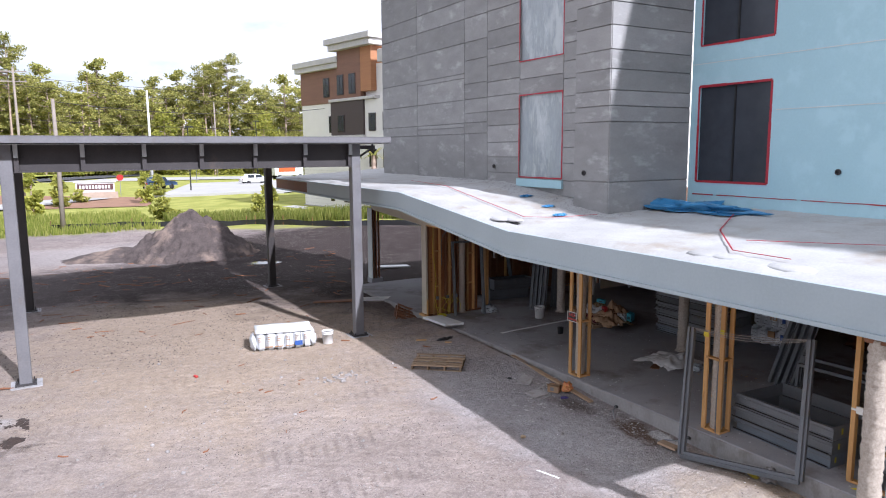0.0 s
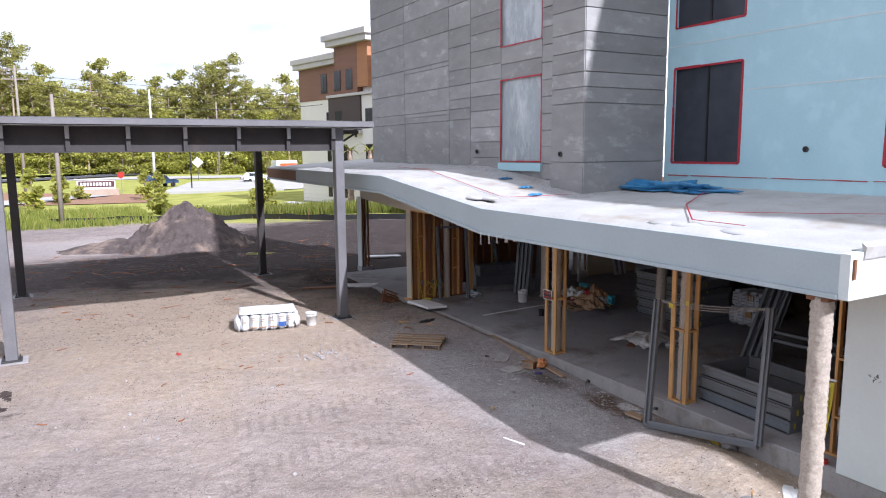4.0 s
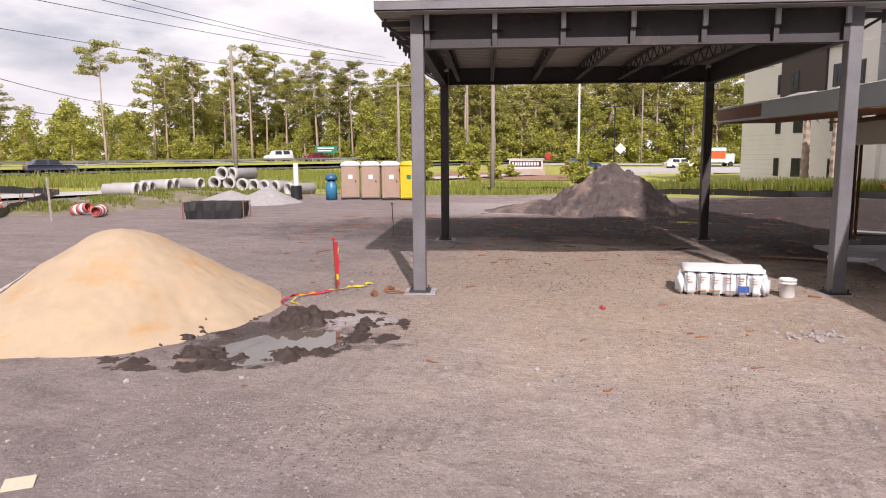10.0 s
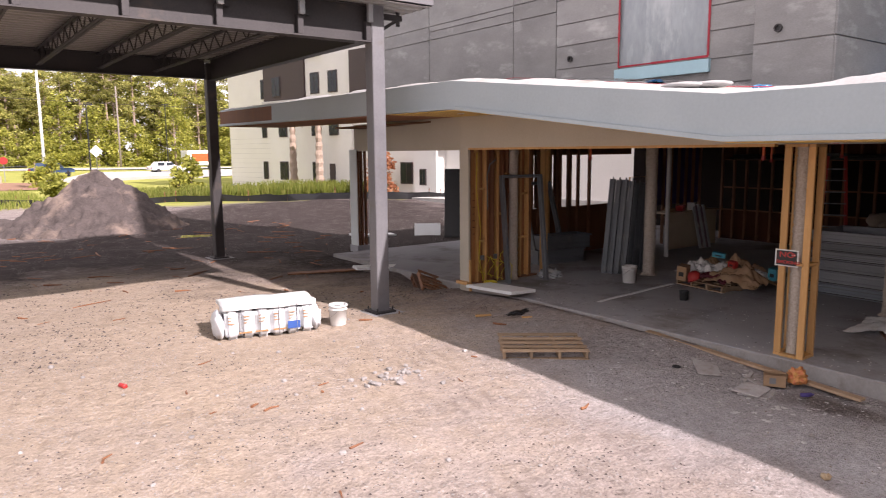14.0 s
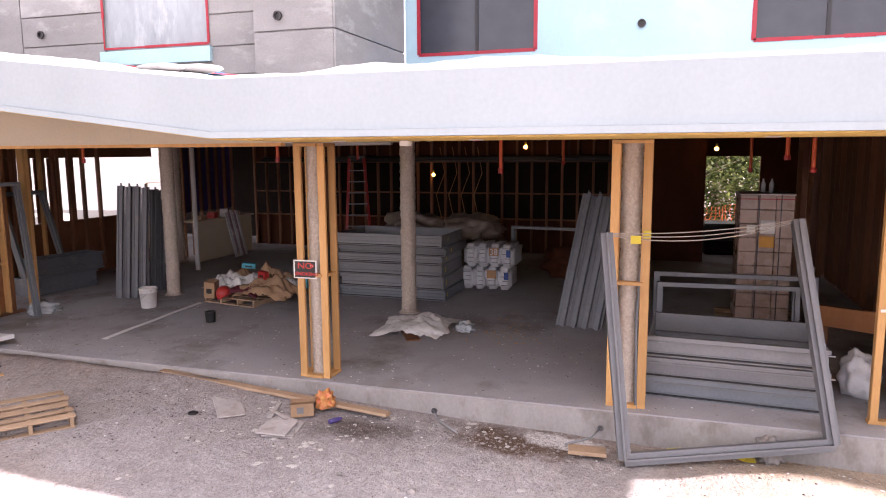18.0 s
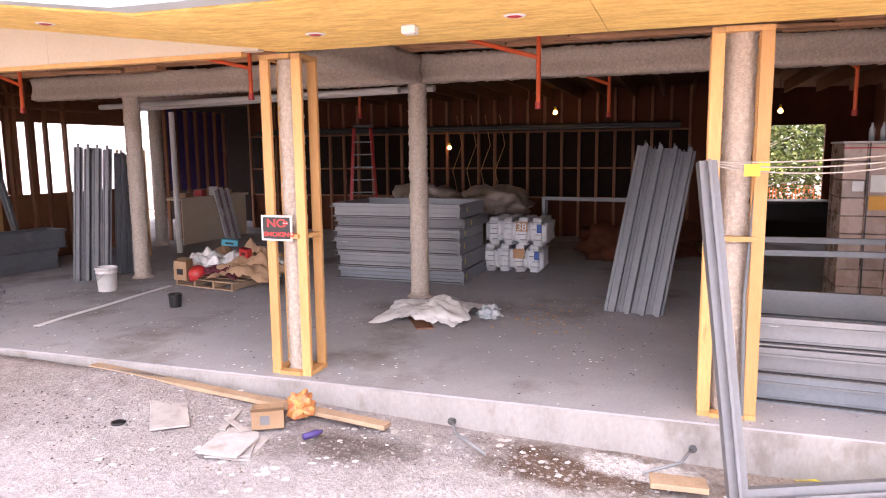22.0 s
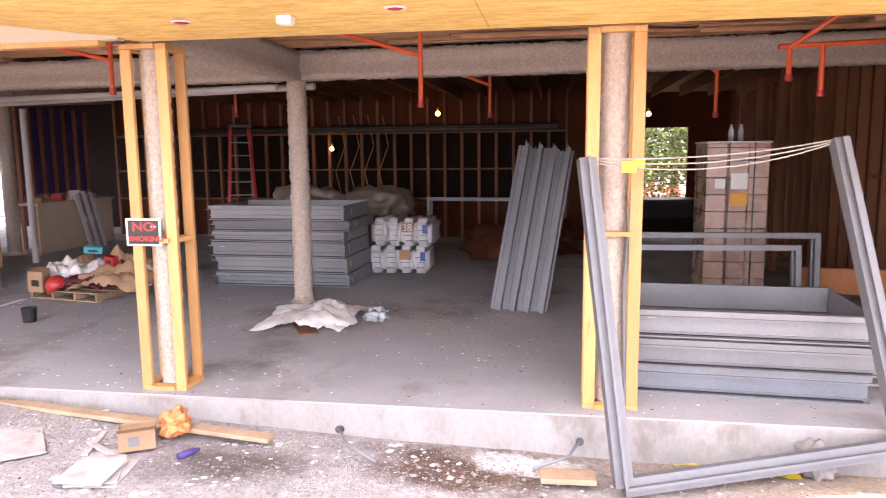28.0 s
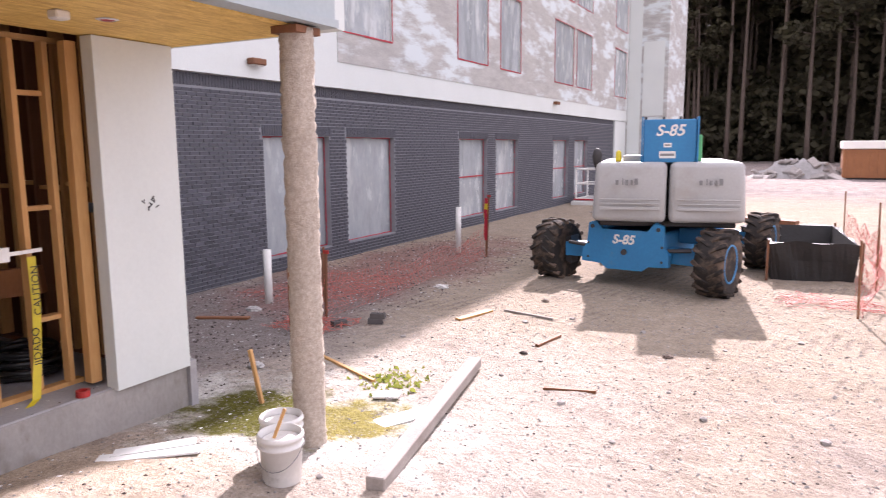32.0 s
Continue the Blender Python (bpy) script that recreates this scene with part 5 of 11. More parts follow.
# pipes and cables under the ceiling
for k, (pts, r, mt, nm) in enumerate((([(20.8, 8.6, 3.0), (20.8, 19.0, 3.0)], 0.06, M_BLACK, "black service pipe slung below the ceiling"), ([(20.6, 8.6, 2.95), (20.6, 19.0, 2.95)], 0.04, M_BLACK, "black service pipe slung below the ceiling"),
                                      ([(14.5, 12.5, 3.35), (15.5, 19.0, 3.35)], 0.05, M_WHITEBD, "grey drain pipe slung below the ceiling"), ([(15.2, 12.2, 3.42), (16.2, 19.0, 3.35)], 0.05, M_WHITEBD, "grey drain pipe slung below the ceiling"), ([(16.6, 18.3, 3.3), (16.6, 18.3, 0.45)], 0.055, M_WHITEBD, "grey drain stack standing on the floor"))):
    t_ = thing("service_pipe", None, nm, "pipe")
    bm = bmesh.new()
    tube(bm, pts, r, 10)
    part("run", bm, mt, t_)
    if pts[0][1] != pts[1][1]:
        for u in (0.15, 0.5, 0.85):
            h_ = Vector(pts[0]).lerp(Vector(pts[1]), u)
            bm = bmesh.new()
            tube(bm, [h_, (h_.x, h_.y, 3.87)], 0.006, 6)
            part("hanger", bm, M_STEEL_DK, t_)
# bare work lamps
for x, y, z in ((20.3, 11.2, 3.28), (21.1, 13.9, 2.55), (20.6, 6.7, 3.2)):
    l_ = thing("work_lamp", pose(x, y, z), "small glowing orange work bulb hanging from a cable", "lamp", "work lamps")
    bm = bmesh.new()
    bmesh.ops.create_uvsphere(bm, u_segments=12, v_segments=8, radius=0.05)
    part("bulb", smooth(bm), M_GLOW, l_)
    bm = bmesh.new()
    tube(bm, [(0, 0, 0.05), (0, 0, 0.12)], 0.025, 8)
    part("holder", bm, M_YELLOWTAPE, l_)
    bm = bmesh.new()
    tube(bm, [(0, 0, 0.12), (0.02, 0.03, 3.87 - z)], 0.006, 5)
    part("cord", bm, M_BLACK, l_)
# trailing yellow cable loops on the back wall
cb = thing("cable_loop", None, "yellow cable looping down the back stud wall", "cable")
for k in range(4):
    bm = bmesh.new()
    y = 12.6 + 0.35 * k
    tube(bm, [(20.9, y, 3.3), (21.0, y - 0.1, 2.6), (20.95, y + 0.12, 2.0), (21.0, y, 1.4)], 0.008, 5)
    part("strand", bm, M_STUD, cb)

# ---- things on the slab ----
def trough(name, L_, W_, H_, t=0.012, lip=0.05, ribbed_face=True):
    """An open steel box frame with a turned lip."""
    bm = bmesh.new()
    for x0, x1, y0, y1 in ((0, L_, 0, t), (0, L_, W_ - t, W_), (0, t, t, W_ - t), (L_ - t, L_, t, W_ - t)):
        box(bm, x0, x1, y0, y1, 0, H_)
    for z in (0.0, H_ - 0.012):
        box(bm, -0.01, L_ + 0.01, -lip, -0.001, z, z + 0.012)
        box(bm, -0.01, L_ + 0.01, W_ + 0.001, W_ + lip, z, z + 0.012)
    if ribbed_face:
        box(bm, 0, L_, -0.025, -0.001, H_ * 0.28, H_ * 0.33)
        box(bm, 0, L_, -0.012, -0.001, H_ * 0.36, H_ * 0.39)
    else:
        box(bm, 0, L_, -0.010, -0.001, H_ * 0.16, H_ * 0.18)
    box(bm, -0.01, L_ + 0.01, -lip, -lip + 0.006, H_ - 0.045, H_ - 0.012)
    return bm


M_TROUGH_BLUE = mat("blue_grey_sheet", (0.205, 0.225, 0.25), (0.155, 0.172, 0.195), 0.45, 0.25, 1.2, 30, 0.04)


def trough_stack(x, y, rz, n, L_, W_, H_, label):
    root = thing("trough_stack", pose(x, y, SLAB, 0, 0, rz), label, "steel stack", "stacked steel frames")
    rg = random.Random(int(x * 10))
    z = 0.0
    for k in range(n):
        hh = H_ * (1.0, 1.18, 1.12, 0.78, 0.80, 1.12)[k % 6] if n > 4 else H_
        l_ = L_ + rg.uniform(-.05, .05)
        p = part("steel_frame", trough("f", l_, W_, hh - 0.012, ribbed_face=n > 4), M_TROUGH_BLUE if k == 0 else M_TROUGH, root)
        p.matrix_basis = pose(rg.uniform(-.04, .04), rg.uniform(-.03, .03), z)
        part("flange", bbox(-0.06, l_ + 0.05, -0.062, -0.0505, hh - 0.075, hh - 0.06), M_TROUGH, p)
        # dark strip drawn as the shadow line along each tier's lower lip
        part("flange", bbox(-0.05, l_ * 0.98, -0.05, -0.013, 0.016, 0.024), M_STEEL_DK, p)
        if k % 2 == 0:
            part("label", bbox(0.12, 0.19, -0.0135, -0.0125, hh * 0.62, hh * 0.69), M_PVC, p)
        part("tag", bbox(l_ + 0.0005, l_ + 0.003, 0.10 + 0.05 * k, 0.14 + 0.05 * k, hh * 0.3, hh * 0.7), M_YELLOWTAPE, p, "yellow paint tag")
        z += hh
    return root


trough_stack(14.88, 13.76, -91, 6, 2.12, 1.25, 0.205, "stack of grey steel door frames lying on the slab")
trough_stack(10.76, 8.03, -93.5, 3, 1.84, 1.15, 0.235, "stack of wide grey steel frames beside the framed post")


def door_frame(w, h, d=0.14, f=0.055):
    """A pressed steel door frame standing on its feet: two jambs and a head."""
    bm = bmesh.new()
    for x0, x1, z0, z1 in ((0, f, 0, h), (w - f, w, 0, h), (f, w - f, h - f, h)):
        box(bm, x0, x1, 0, d, z0, z1)
    for x0, x1 in ((f, f + 0.02), (w - f - 0.02, w - f)):
        box(bm, x0, x1, d * 0.4, d * 0.75, 0, h - f)
    return bm


def leaning(name, bm, material, a, b, c, label, category, group="", skew=False):
    """Places a flat thing with its lower left corner at a, lower right towards b and its left edge towards c."""
    a, b, c = Vector(a), Vector(b), Vector(c)
    u = (b - a).normalized()
    w = (c - a)
    w = w.normalized() if skew else (w - u * w.dot(u)).normalized()
    n = w.cross(u).normalized()
    m = Matrix((u, n, w)).transposed().to_4x4()
    m.translation = a
    t_ = thing(name, m, label, category, group)
    part("frame", bm, material, t_)
    return t_


leaning("door_frame", door_frame(1.0, 2.3), M_DOORGREY, (10.88, 18.12, SLAB), (11.78, 17.92, SLAB), (10.70, 18.47, 2.70), "grey steel door frame leaning on the stud partition", "door frame", "loose door frames")
leaning("door_frame", door_frame(1.0, 2.1), M_DOORGREY, (13.15, 19.55, SLAB), (14.2, 19.5, SLAB), (13.1, 20.2, 2.5), "dark grey steel door frame leaning against open studs", "door frame", "loose door frames")
leaning("door_frame", door_frame(1.8, 1.22), M_DOORGREY, (16.75, 10.82, SLAB), (16.5, 9.0, SLAB), (16.8, 10.82, 1.7), "grey steel window frame standing on the slab", "window frame", "loose door frames")
leaning("door_frame", door_frame(1.72, 1.02), M_DOORGREY, (12.2, 7.9, SLAB), (12.3, 6.0, SLAB), (12.3, 7.9, 1.5), "grey steel window frame behind the steel stack", "window frame", "loose door frames")
leaning("door_frame", door_frame(2.0, 1.12), M_DOORGREY, (12.45, 7.95, SLAB), (12.5, 5.7, SLAB), (12.52, 7.95, 1.6), "grey steel window frame behind the steel stack", "window frame", "loose door frames")
# grey box frames beside the partition
for k in range(2):
    t_ = thing("steel_box", pose(13.05 + 0.1 * k, 19.45 - 0.1 * k, SLAB + 0.36 * k, 0, 0, -8), "grey steel box frame lying on its side on the slab", "steel frame", "box frames")
    part("frame", trough("bf", 1.45, 0.5, 0.34), M_DOORGREY, t_)


def ribbed(n, w, h):
    """A bundle of ribbed steel deck sheets."""
    bm = bmesh.new()
    p = w / n
    for k in range(n):
        x = k * p
        d = 0.02 * (k % 2)
        box(bm, x, x + p * 0.55, d, d + 0.006, 0, h - d)
        box(bm, x + p * 0.55, x + p * 0.60, -0.075, d + 0.006, 0, h + 0.05)
        box(bm, x + p * 0.60, x + p * 0.80, -0.075, -0.069, 0, h + 0.02)
        box(bm, x + p * 0.80, x + p * 0.84, -0.069, d + 0.006, 0, h)
        box(bm, x + p * 0.84, x + p, d, d + 0.006, 0, h)
        box(bm, x + p * 0.2, x + p * 0.24, d - 0.014, d, 0, h)
    return bm


def deck_bundle(a, b, c, n, w, h, label):
    t_ = leaning("deck_sheet", ribbed(n, w, h), M_DOORGREY, a, b, c, label, "steel sheet", "leaning steel sheets", True)
    return t_


deck_bundle((13.66, 9.43, SLAB), (13.52, 8.72, SLAB), (13.96, 8.92, 2.50), 4, 0.72, 2.15, "ribbed grey steel sheets leaning by the middle of the room")
deck_bundle((13.43, 17.79, SLAB), (13.70, 17.22, SLAB), (13.70, 17.62, 2.58), 4, 0.58, 2.15, "ribbed grey steel sheets leaning on a fireproofed column")
deck_bundle((14.15, 17.62, SLAB), (14.45, 17.42, SLAB), (14.2, 17.42, 2.5), 2, 0.35, 2.05, "ribbed grey steel sheets leaning on a fireproofed column")

M_BUCKET = mat("white_bucket_plastic", (0.66, 0.65, 0.63), (0.55, 0.54, 0.52), 0.45, 0, 3, 30, 0.1, col3=(0.42, 0.40, 0.37), scale3=5.0, edge3=(0.58, 0.68), local=True)


def bucket(x, y, z, label, full=False, rz=0.0, sc=1.0):
    """A five gallon plastic bucket with rim bands, handle and print bars."""
    b = thing("bucket", pose(x, y, z, 0, 0, rz) @ Matrix.Diagonal((sc, sc, sc, 1)), label, "bucket", "site buckets")
    bm = bmesh.new()
    lathe(bm, [(0.125, 0.0), (0.132, 0.02), (0.146, 0.27), (0.158, 0.272), (0.158, 0.285), (0.148, 0.287), (0.15, 0.325), (0.162, 0.327), (0.162, 0.345), (0.153, 0.362), (0.146, 0.362), (0.142, 0.30), (0.128, 0.03)], 24)
    part("shell", smooth(bm), M_BUCKET, b)
    bm = bmesh.new()
    tube(bm, [(0.163 * math.cos(a), 0.163 * math.sin(a) - 0.0, 0.30 - 0.16 * math.sin(a)) for a in [math.pi * k / 12 for k in range(13)]], 0.003, 6)
    part("bail", bm, M_TROUGH, b)
    bm = bmesh.new()
    for k in range(4):
        a0 = -0.6 + 0.0
        for j in range(5):
            a = -1.6 + j * 0.14
            r = 0.1425 + 0.0
            box(bm, 0, 0.001, -0.009, 0.009, 0, 0.014, pose(r * math.cos(a), r * math.sin(a), 0.10 + 0.03 * k, 0, 0, math.degrees(a)))
    part("print", bm, M_BLACK, b)
    bm = bmesh.new()
    lathe(bm, [(0.13, 0.31), (0.128, 0.315)], 20)
    part("contents", bm, M_CLOTH if full else M_BLACK, b)
    return b


bucket(12.95, 16.62, SLAB, "white plastic bucket standing on the slab", True, 40)
bk = thing("small_bucket", pose(12.32, 14.87, SLAB), "small black plastic tub on the slab", "tub")
bm = bmesh.new()
lathe(bm, [(0.075, 0), (0.085, 0.16), (0.092, 0.162), (0.092, 0.175), (0.08, 0.175), (0.072, 0.02)], 16)
part("shell", bm, M_BLACK, bk)
# long white strip across the slab
st = thing("plastic_strip", None, "long dirty white plastic strip lying on the slab", "strip")
bm = bmesh.new()
pts = [(10.95, 15.74), (11.5, 15.80), (12.1, 15.83), (12.8, 15.90), (13.5, 15.94)]
for a, b in zip(pts, pts[1:]):
    beam(bm, (*a, SLAB + 0.006), (*b, SLAB + 0.006), 0.085, 0.008)
part("strip", bm, M_FOAMBOARD, st)


def crumple(bm, c, r, seed, flat=0.5, sub=3, amp=0.35):
    """A lumpy soft heap."""
    g = bmesh.ops.create_icosphere(bm, subdivisions=sub, radius=1.0)
    for v in g["verts"]:
        d = v.co.normalized()
        k = 1 + amp * noise.noise(d * 2.3 + Vector((seed, 0, 0))) + amp * 0.5 * noise.noise(d * 5.1 + Vector((0, seed, 0)))
        v.co = Vector((c[0] + d.x * r[0] * k, c[1] + d.y * r[1] * k, max(c[2] + d.z * r[2] * k, c[2] - r[2] * flat)))


def heap(name, c, r, seed, material, label, category, flat=0.3, amp=0.35, group=""):
    t_ = thing(name, pose(*c), label, category, group)
    bm = bmesh.new()
    crumple(bm, (0, 0, r[2] * flat), r, seed, flat, 4, amp)
    part("body", smooth(bm), material, t_)
    return t_


def drape(name, c, rx, ry, h, seed, material, label, category, rz=0.0, group="", rise=None, n=26):
    """A sheet of cloth, paper or film lying in soft creases over a low hump."""
    t_ = thing(name, pose(c[0], c[1], c[2], 0, 0, rz), label, category, group)
    bm = bmesh.new()
    rows_ = []
    for j in range(n + 1):
        row = []
        for i in range(n + 1):
            u, v = -1 + 2 * i / n, -1 + 2 * j / n
            k = 1 + 0.28 * n3(u * 1.3 + seed, v * 1.3, 1.0) + 0.12 * n3(u * 4 + seed, v * 4, 2.0)
            d = max(0.0, 1 - (u * u + v * v) * 0.55)
            z = h * (d * (0.45 + 0.5 * n3(u * 1.6, v * 1.6 + seed, 3.0)) + 0.55 * d * (0.5 - abs(n3(u * 2.4 + seed, v * 2.4, 5.0))) + 0.22 * (0.4 - abs(n3(u * 5.5, v * 5.5 + seed, 7.0))))
            row.append(Vector((u * rx * k, v * ry * k, max(0.006, z))))
        rows_.append(row)
    for dz in (0.004, 0.0):
        vs = [[bm.verts.new(q + Vector((0, 0, dz))) for q in r] for r in rows_]
        for a, b in zip(vs, vs[1:]):
            for i in range(n):
                bm.faces.new((a[i], a[i + 1], b[i + 1], b[i]))
    part("sheet", smooth(bm), material, t_)
    return t_


drape("cloth", (12.85, 11.45, SLAB), 0.58, 0.50, 0.24, 3.0, M_CLOTH, "crumpled white insulation cloth at a column's foot", "cloth")
heap("plastic_bag", (12.95, 10.72, SLAB), (0.16, 0.14, 0.10), 5.0, M_FILM, "crumpled clear plastic bag on the slab", "bag", 0.3, 0.5)
heap("plastic_bag", (12.15, 18.15, SLAB), (0.26, 0.2, 0.14), 6.0, M_FILM, "crumpled silver plastic bag by the partition", "bag", 0.3, 0.6)
bd = thing("board_scrap", pose(12.45, 11.45, SLAB, 0, 0, 30), "thin brown board scrap under the cloth", "board")
part("board", bbox(-0.35, 0.35, -0.1, 0.1, 0, 0.015), M_STUD_IN, bd)


def wood_pallet(x, y, z, rz, label, rx=0.0, ry=0.0, mt=M_STUD):
    p = thing("pallet", pose(x, y, z, rx, ry, rz), label, "pallet", "wood pallets")
    for xx in (-0.58, -0.2, 0.2, 0.58):
        part("stringer", bbox(xx - 0.02, xx + 0.02, -0.5, 0.5, 0.02, 0.11, 0.004), mt, p)
    for yy, hw in ((-0.44, 0.06), (-0.24, 0.05), (-0.02, 0.07), (0.2, 0.05), (0.44, 0.06)):
        part("slat", bbox(-0.61 + 0.012 * math.sin(40 * yy), 0.61 + 0.015 * math.sin(70 * yy), yy - hw, yy + hw, 0.111, 0.128, 0.003), mt, p)
    for yy in (-0.46, 0.0, 0.46):
        part("slat", bbox(-0.61, 0.61, yy - 0.05, yy + 0.05, 0.002, 0.019, 0.003), mt, p)
    return p


M_PALLET = mat("weathered_pallet", (0.38, 0.275, 0.185), (0.27, 0.185, 0.12), 0.85, 0, 5, 60, 0.15, jitter=0.2)
wood_pallet(8.24, 14.51, gz(8, 14.3) - 0.005, -38, "worn wooden pallet lying on the gravel", mt=M_PALLET)
wood_pallet(10.1, 19.7, 0.16, 62, "weathered pallet tipped into a hollow by the opening", 14, -6, M_STUD_IN)
# rubbish heaped on a pallet
wood_pallet(14.0, 15.25, SLAB, 80, "pallet under a heap of rubbish", mt=M_PALLET)
M_PAPER = mat("brown_kraft_paper", (0.42, 0.27, 0.16), (0.34, 0.21, 0.12), 0.75, 0, 3, 40, 0.1)
M_MAROON = mat("maroon_cloth", (0.13, 0.03, 0.04), (0.08, 0.02, 0.03), 0.9, 0, 6, 50, 0.2)
M_TEAL = mat("teal_print_card", (0.05, 0.30, 0.38), (0.04, 0.24, 0.30), 0.5)
PZ = SLAB + 0.13
for name, x, y, rx, ry, h, sd, m_, lb, cat, dz in (("paper_sack", 13.85, 14.45, 0.42, 0.55, 0.42, 1.0, M_PAPER, "large sheet of brown packing paper crumpled on the pallet", "packing paper", 0.0),
                                                  ("paper_sack", 14.35, 15.3, 0.40, 0.38, 0.52, 4.0, M_PAPER, "brown packing paper heaped at the back of the pallet", "packing paper", 0.0),
                                                  ("paper_sack", 14.4, 14.75, 0.42, 0.40, 0.56, 6.0, M_PAPER, "brown packing paper heaped at the back of the pallet", "packing paper", 0.0),
                                                  ("white_cloth", 13.98, 15.42, 0.34, 0.30, 0.30, 8.0, M_CLOTH, "white cloth thrown over packing paper", "cloth", 0.10), ("white_cloth", 14.0, 14.98, 0.34, 0.36, 0.26, 11.0, M_CLOTH, "white cloth thrown over packing paper", "cloth", 0.12),
                                                  ("white_cloth", 14.2, 14.3, 0.30, 0.28, 0.34, 13.0, M_CLOTH, "white cloth thrown over packing paper", "cloth", 0.02), ("maroon_cloth", 13.72, 14.9, 0.22, 0.42, 0.26, 15.0, M_MAROON, "dark maroon cloth hanging over the pallet's edge", "cloth", 0.01)):
    drape(name, (x, y + 0.25, PZ + dz), rx, ry, h, sd, m_, lb, cat, 0, "rubbish heap")
hat = thing("hard_hat", pose(13.55, 15.45, PZ + 0.06, -20, -25, 0), "red plastic hard hat lying in the rubbish", "hard hat")
bm = bmesh.new()
lathe(bm, [(0.02 + 0.125 * math.sin(a), 0.15 * math.cos(a)) for a in [math.pi / 2 * k / 6 for k in range(6, -1, -1)]][0:7], 20)
part("shell", smooth(bm), M_REDPLASTIC, hat)
bm = bmesh.new()
lathe(bm, [(0.165, -0.004), (0.165, 0.004), (0.14, 0.008), (0.14, -0.004)], 20)
part("brim", bm, M_REDPLASTIC, hat)
for x, y, z, rz, w_, l_, h_, m_, lb in ((14.3, 15.15, 0.42, 20, 0.10, 0.26, 0.10, M_TEAL, "small teal printed carton on the heap"), (13.95, 14.62, 0.30, -15, 0.10, 0.18, 0.14, M_REDPLASTIC, "small red and black carton on the heap"),
                                      (13.55, 15.48, 0.0, 12, 0.22, 0.20, 0.30, M_CARD, "open brown carton with a dark print"), (14.35, 14.0, 0.10, 5, 0.16, 0.16, 0.24, M_TEAL, "small teal printed carton on the heap")):
    c = thing("carton", pose(x, y + 0.25, PZ + z, 6, -8, rz), lb, "carton", "heap cartons")
    part("body", bbox(-w_ / 2, w_ / 2, -l_ / 2, l_ / 2, 0, h_, 0.006), m_, c)
    part("print_bar", bbox(-w_ / 2 - 0.003, -w_ / 2 - 0.001, -l_ / 4, l_ / 4, h_ * 0.3, h_ * 0.6), M_BLACK, c)

# bagged insulation
def bag_bundle(x, y, z, rz, label, digits=False):
    b = thing("insulation_bag", pose(x, y, z, 0, 0, rz), label, "bag", "insulation bags")
    for k in range(4):
        bm = bmesh.new()
        box(bm, -0.40, 0.40, -0.515 + 0.25 * k, -0.235 + 0.25 * k, 0.0, 0.455)
        bmesh.ops.bevel(bm, geom=bm.edges[:], offset=0.07, segments=3, affect='EDGES')
        bmesh.ops.subdivide_edges(bm, edges=[e for e in bm.edges if e.calc_length() > 0.12], cuts=4, use_grid_fill=True)
        for v in bm.verts:
            q = v.co
            v.co = q + Vector((0.03 * n3(q.y * 6 + x, q.z * 6, k), 0.015 * n3(q.x * 5, q.z * 7, k + z), 0.015 * n3(q.x * 5, q.y * 7, k)))
        sk = part("sack", smooth(bm), M_BAG, b)
        for j in range(4):
            w_ = (0.13, 0.10, 0.15, 0.08)[(j + k) % 4]
            part("print_bar", bbox(-0.418, -0.405, -0.45 + 0.25 * k, -0.45 + 0.25 * k + w_, 0.10 + j * 0.085, 0.109 + j * 0.085), M_TROUGH, sk)
    part("blue_print", bbox(-0.424, -0.405, -0.46, -0.38, 0.22, 0.36), M_BAGBLUE, b)
    part("tan_print", bbox(-0.424, -0.405, -0.22, -0.03, 0.24, 0.40), M_BAGTAN, b)
    if digits:
        cu = bpy.data.curves.new("lettering", 'FONT')
        cu.body, cu.size, cu.extrude = "38", 0.17, 0.002
        o = new("lettering", cu)
        o.data.materials.append(M_BAG)
        o.parent = b
        o.matrix_basis = pose(-0.426, -0.04, 0.26, 90, 0, -90)
    return b


M_SACKTAN = mat("tan_film_wrapped_sack", (0.22, 0.175, 0.14), (0.14, 0.105, 0.08), 0.35, 0, 3, 15, 0.4)
cv = thing("covered_stack", pose(22.7, 6.05, SLAB, 0, 0, 6), "black tarpaulin-covered stack in the rear doorway", "stack")
# crate takes the same near-black that stands for unlit depth
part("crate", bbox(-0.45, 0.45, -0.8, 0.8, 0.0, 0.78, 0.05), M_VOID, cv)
part("cover", bbox(-0.49, 0.49, -0.84, 0.84, 0.35, 0.82, 0.06), M_BLACK, cv, "slack black tarpaulin")
bag_bundle(16.5, 11.2, SLAB, 2, "white printed insulation bags on the slab")
bag_bundle(16.52, 11.12, SLAB + 0.45, -3, "white printed insulation bags stacked on others", True)
# rear pair coloured dark brown for the dimness at the back
for k, (x, y) in enumerate(((17.6, 13.1), (17.8, 11.8), (18.2, 9.5), (18.9, 9.0))):
    heap("insulation_sack", (x, y, SLAB), (0.6, 0.8, 0.6 if k < 2 else 0.45), 11.0 + k, M_SACKTAN if k < 2 else M_SHADESHEATH, "bulging wrapped insulation sack at the back", "sack", 0.5, 0.35, "wrapped sacks")
for k, (x, y) in enumerate(((17.6, 13.2), (17.7, 11.9))):
    heap("insulation_sack", (x, y, SLAB + 0.85), (0.5, 0.7, 0.35), 21.0 + k, M_SACKTAN, "bulging wrapped insulation sack on top of others", "sack", 0.5, 0.35, "wrapped sacks")
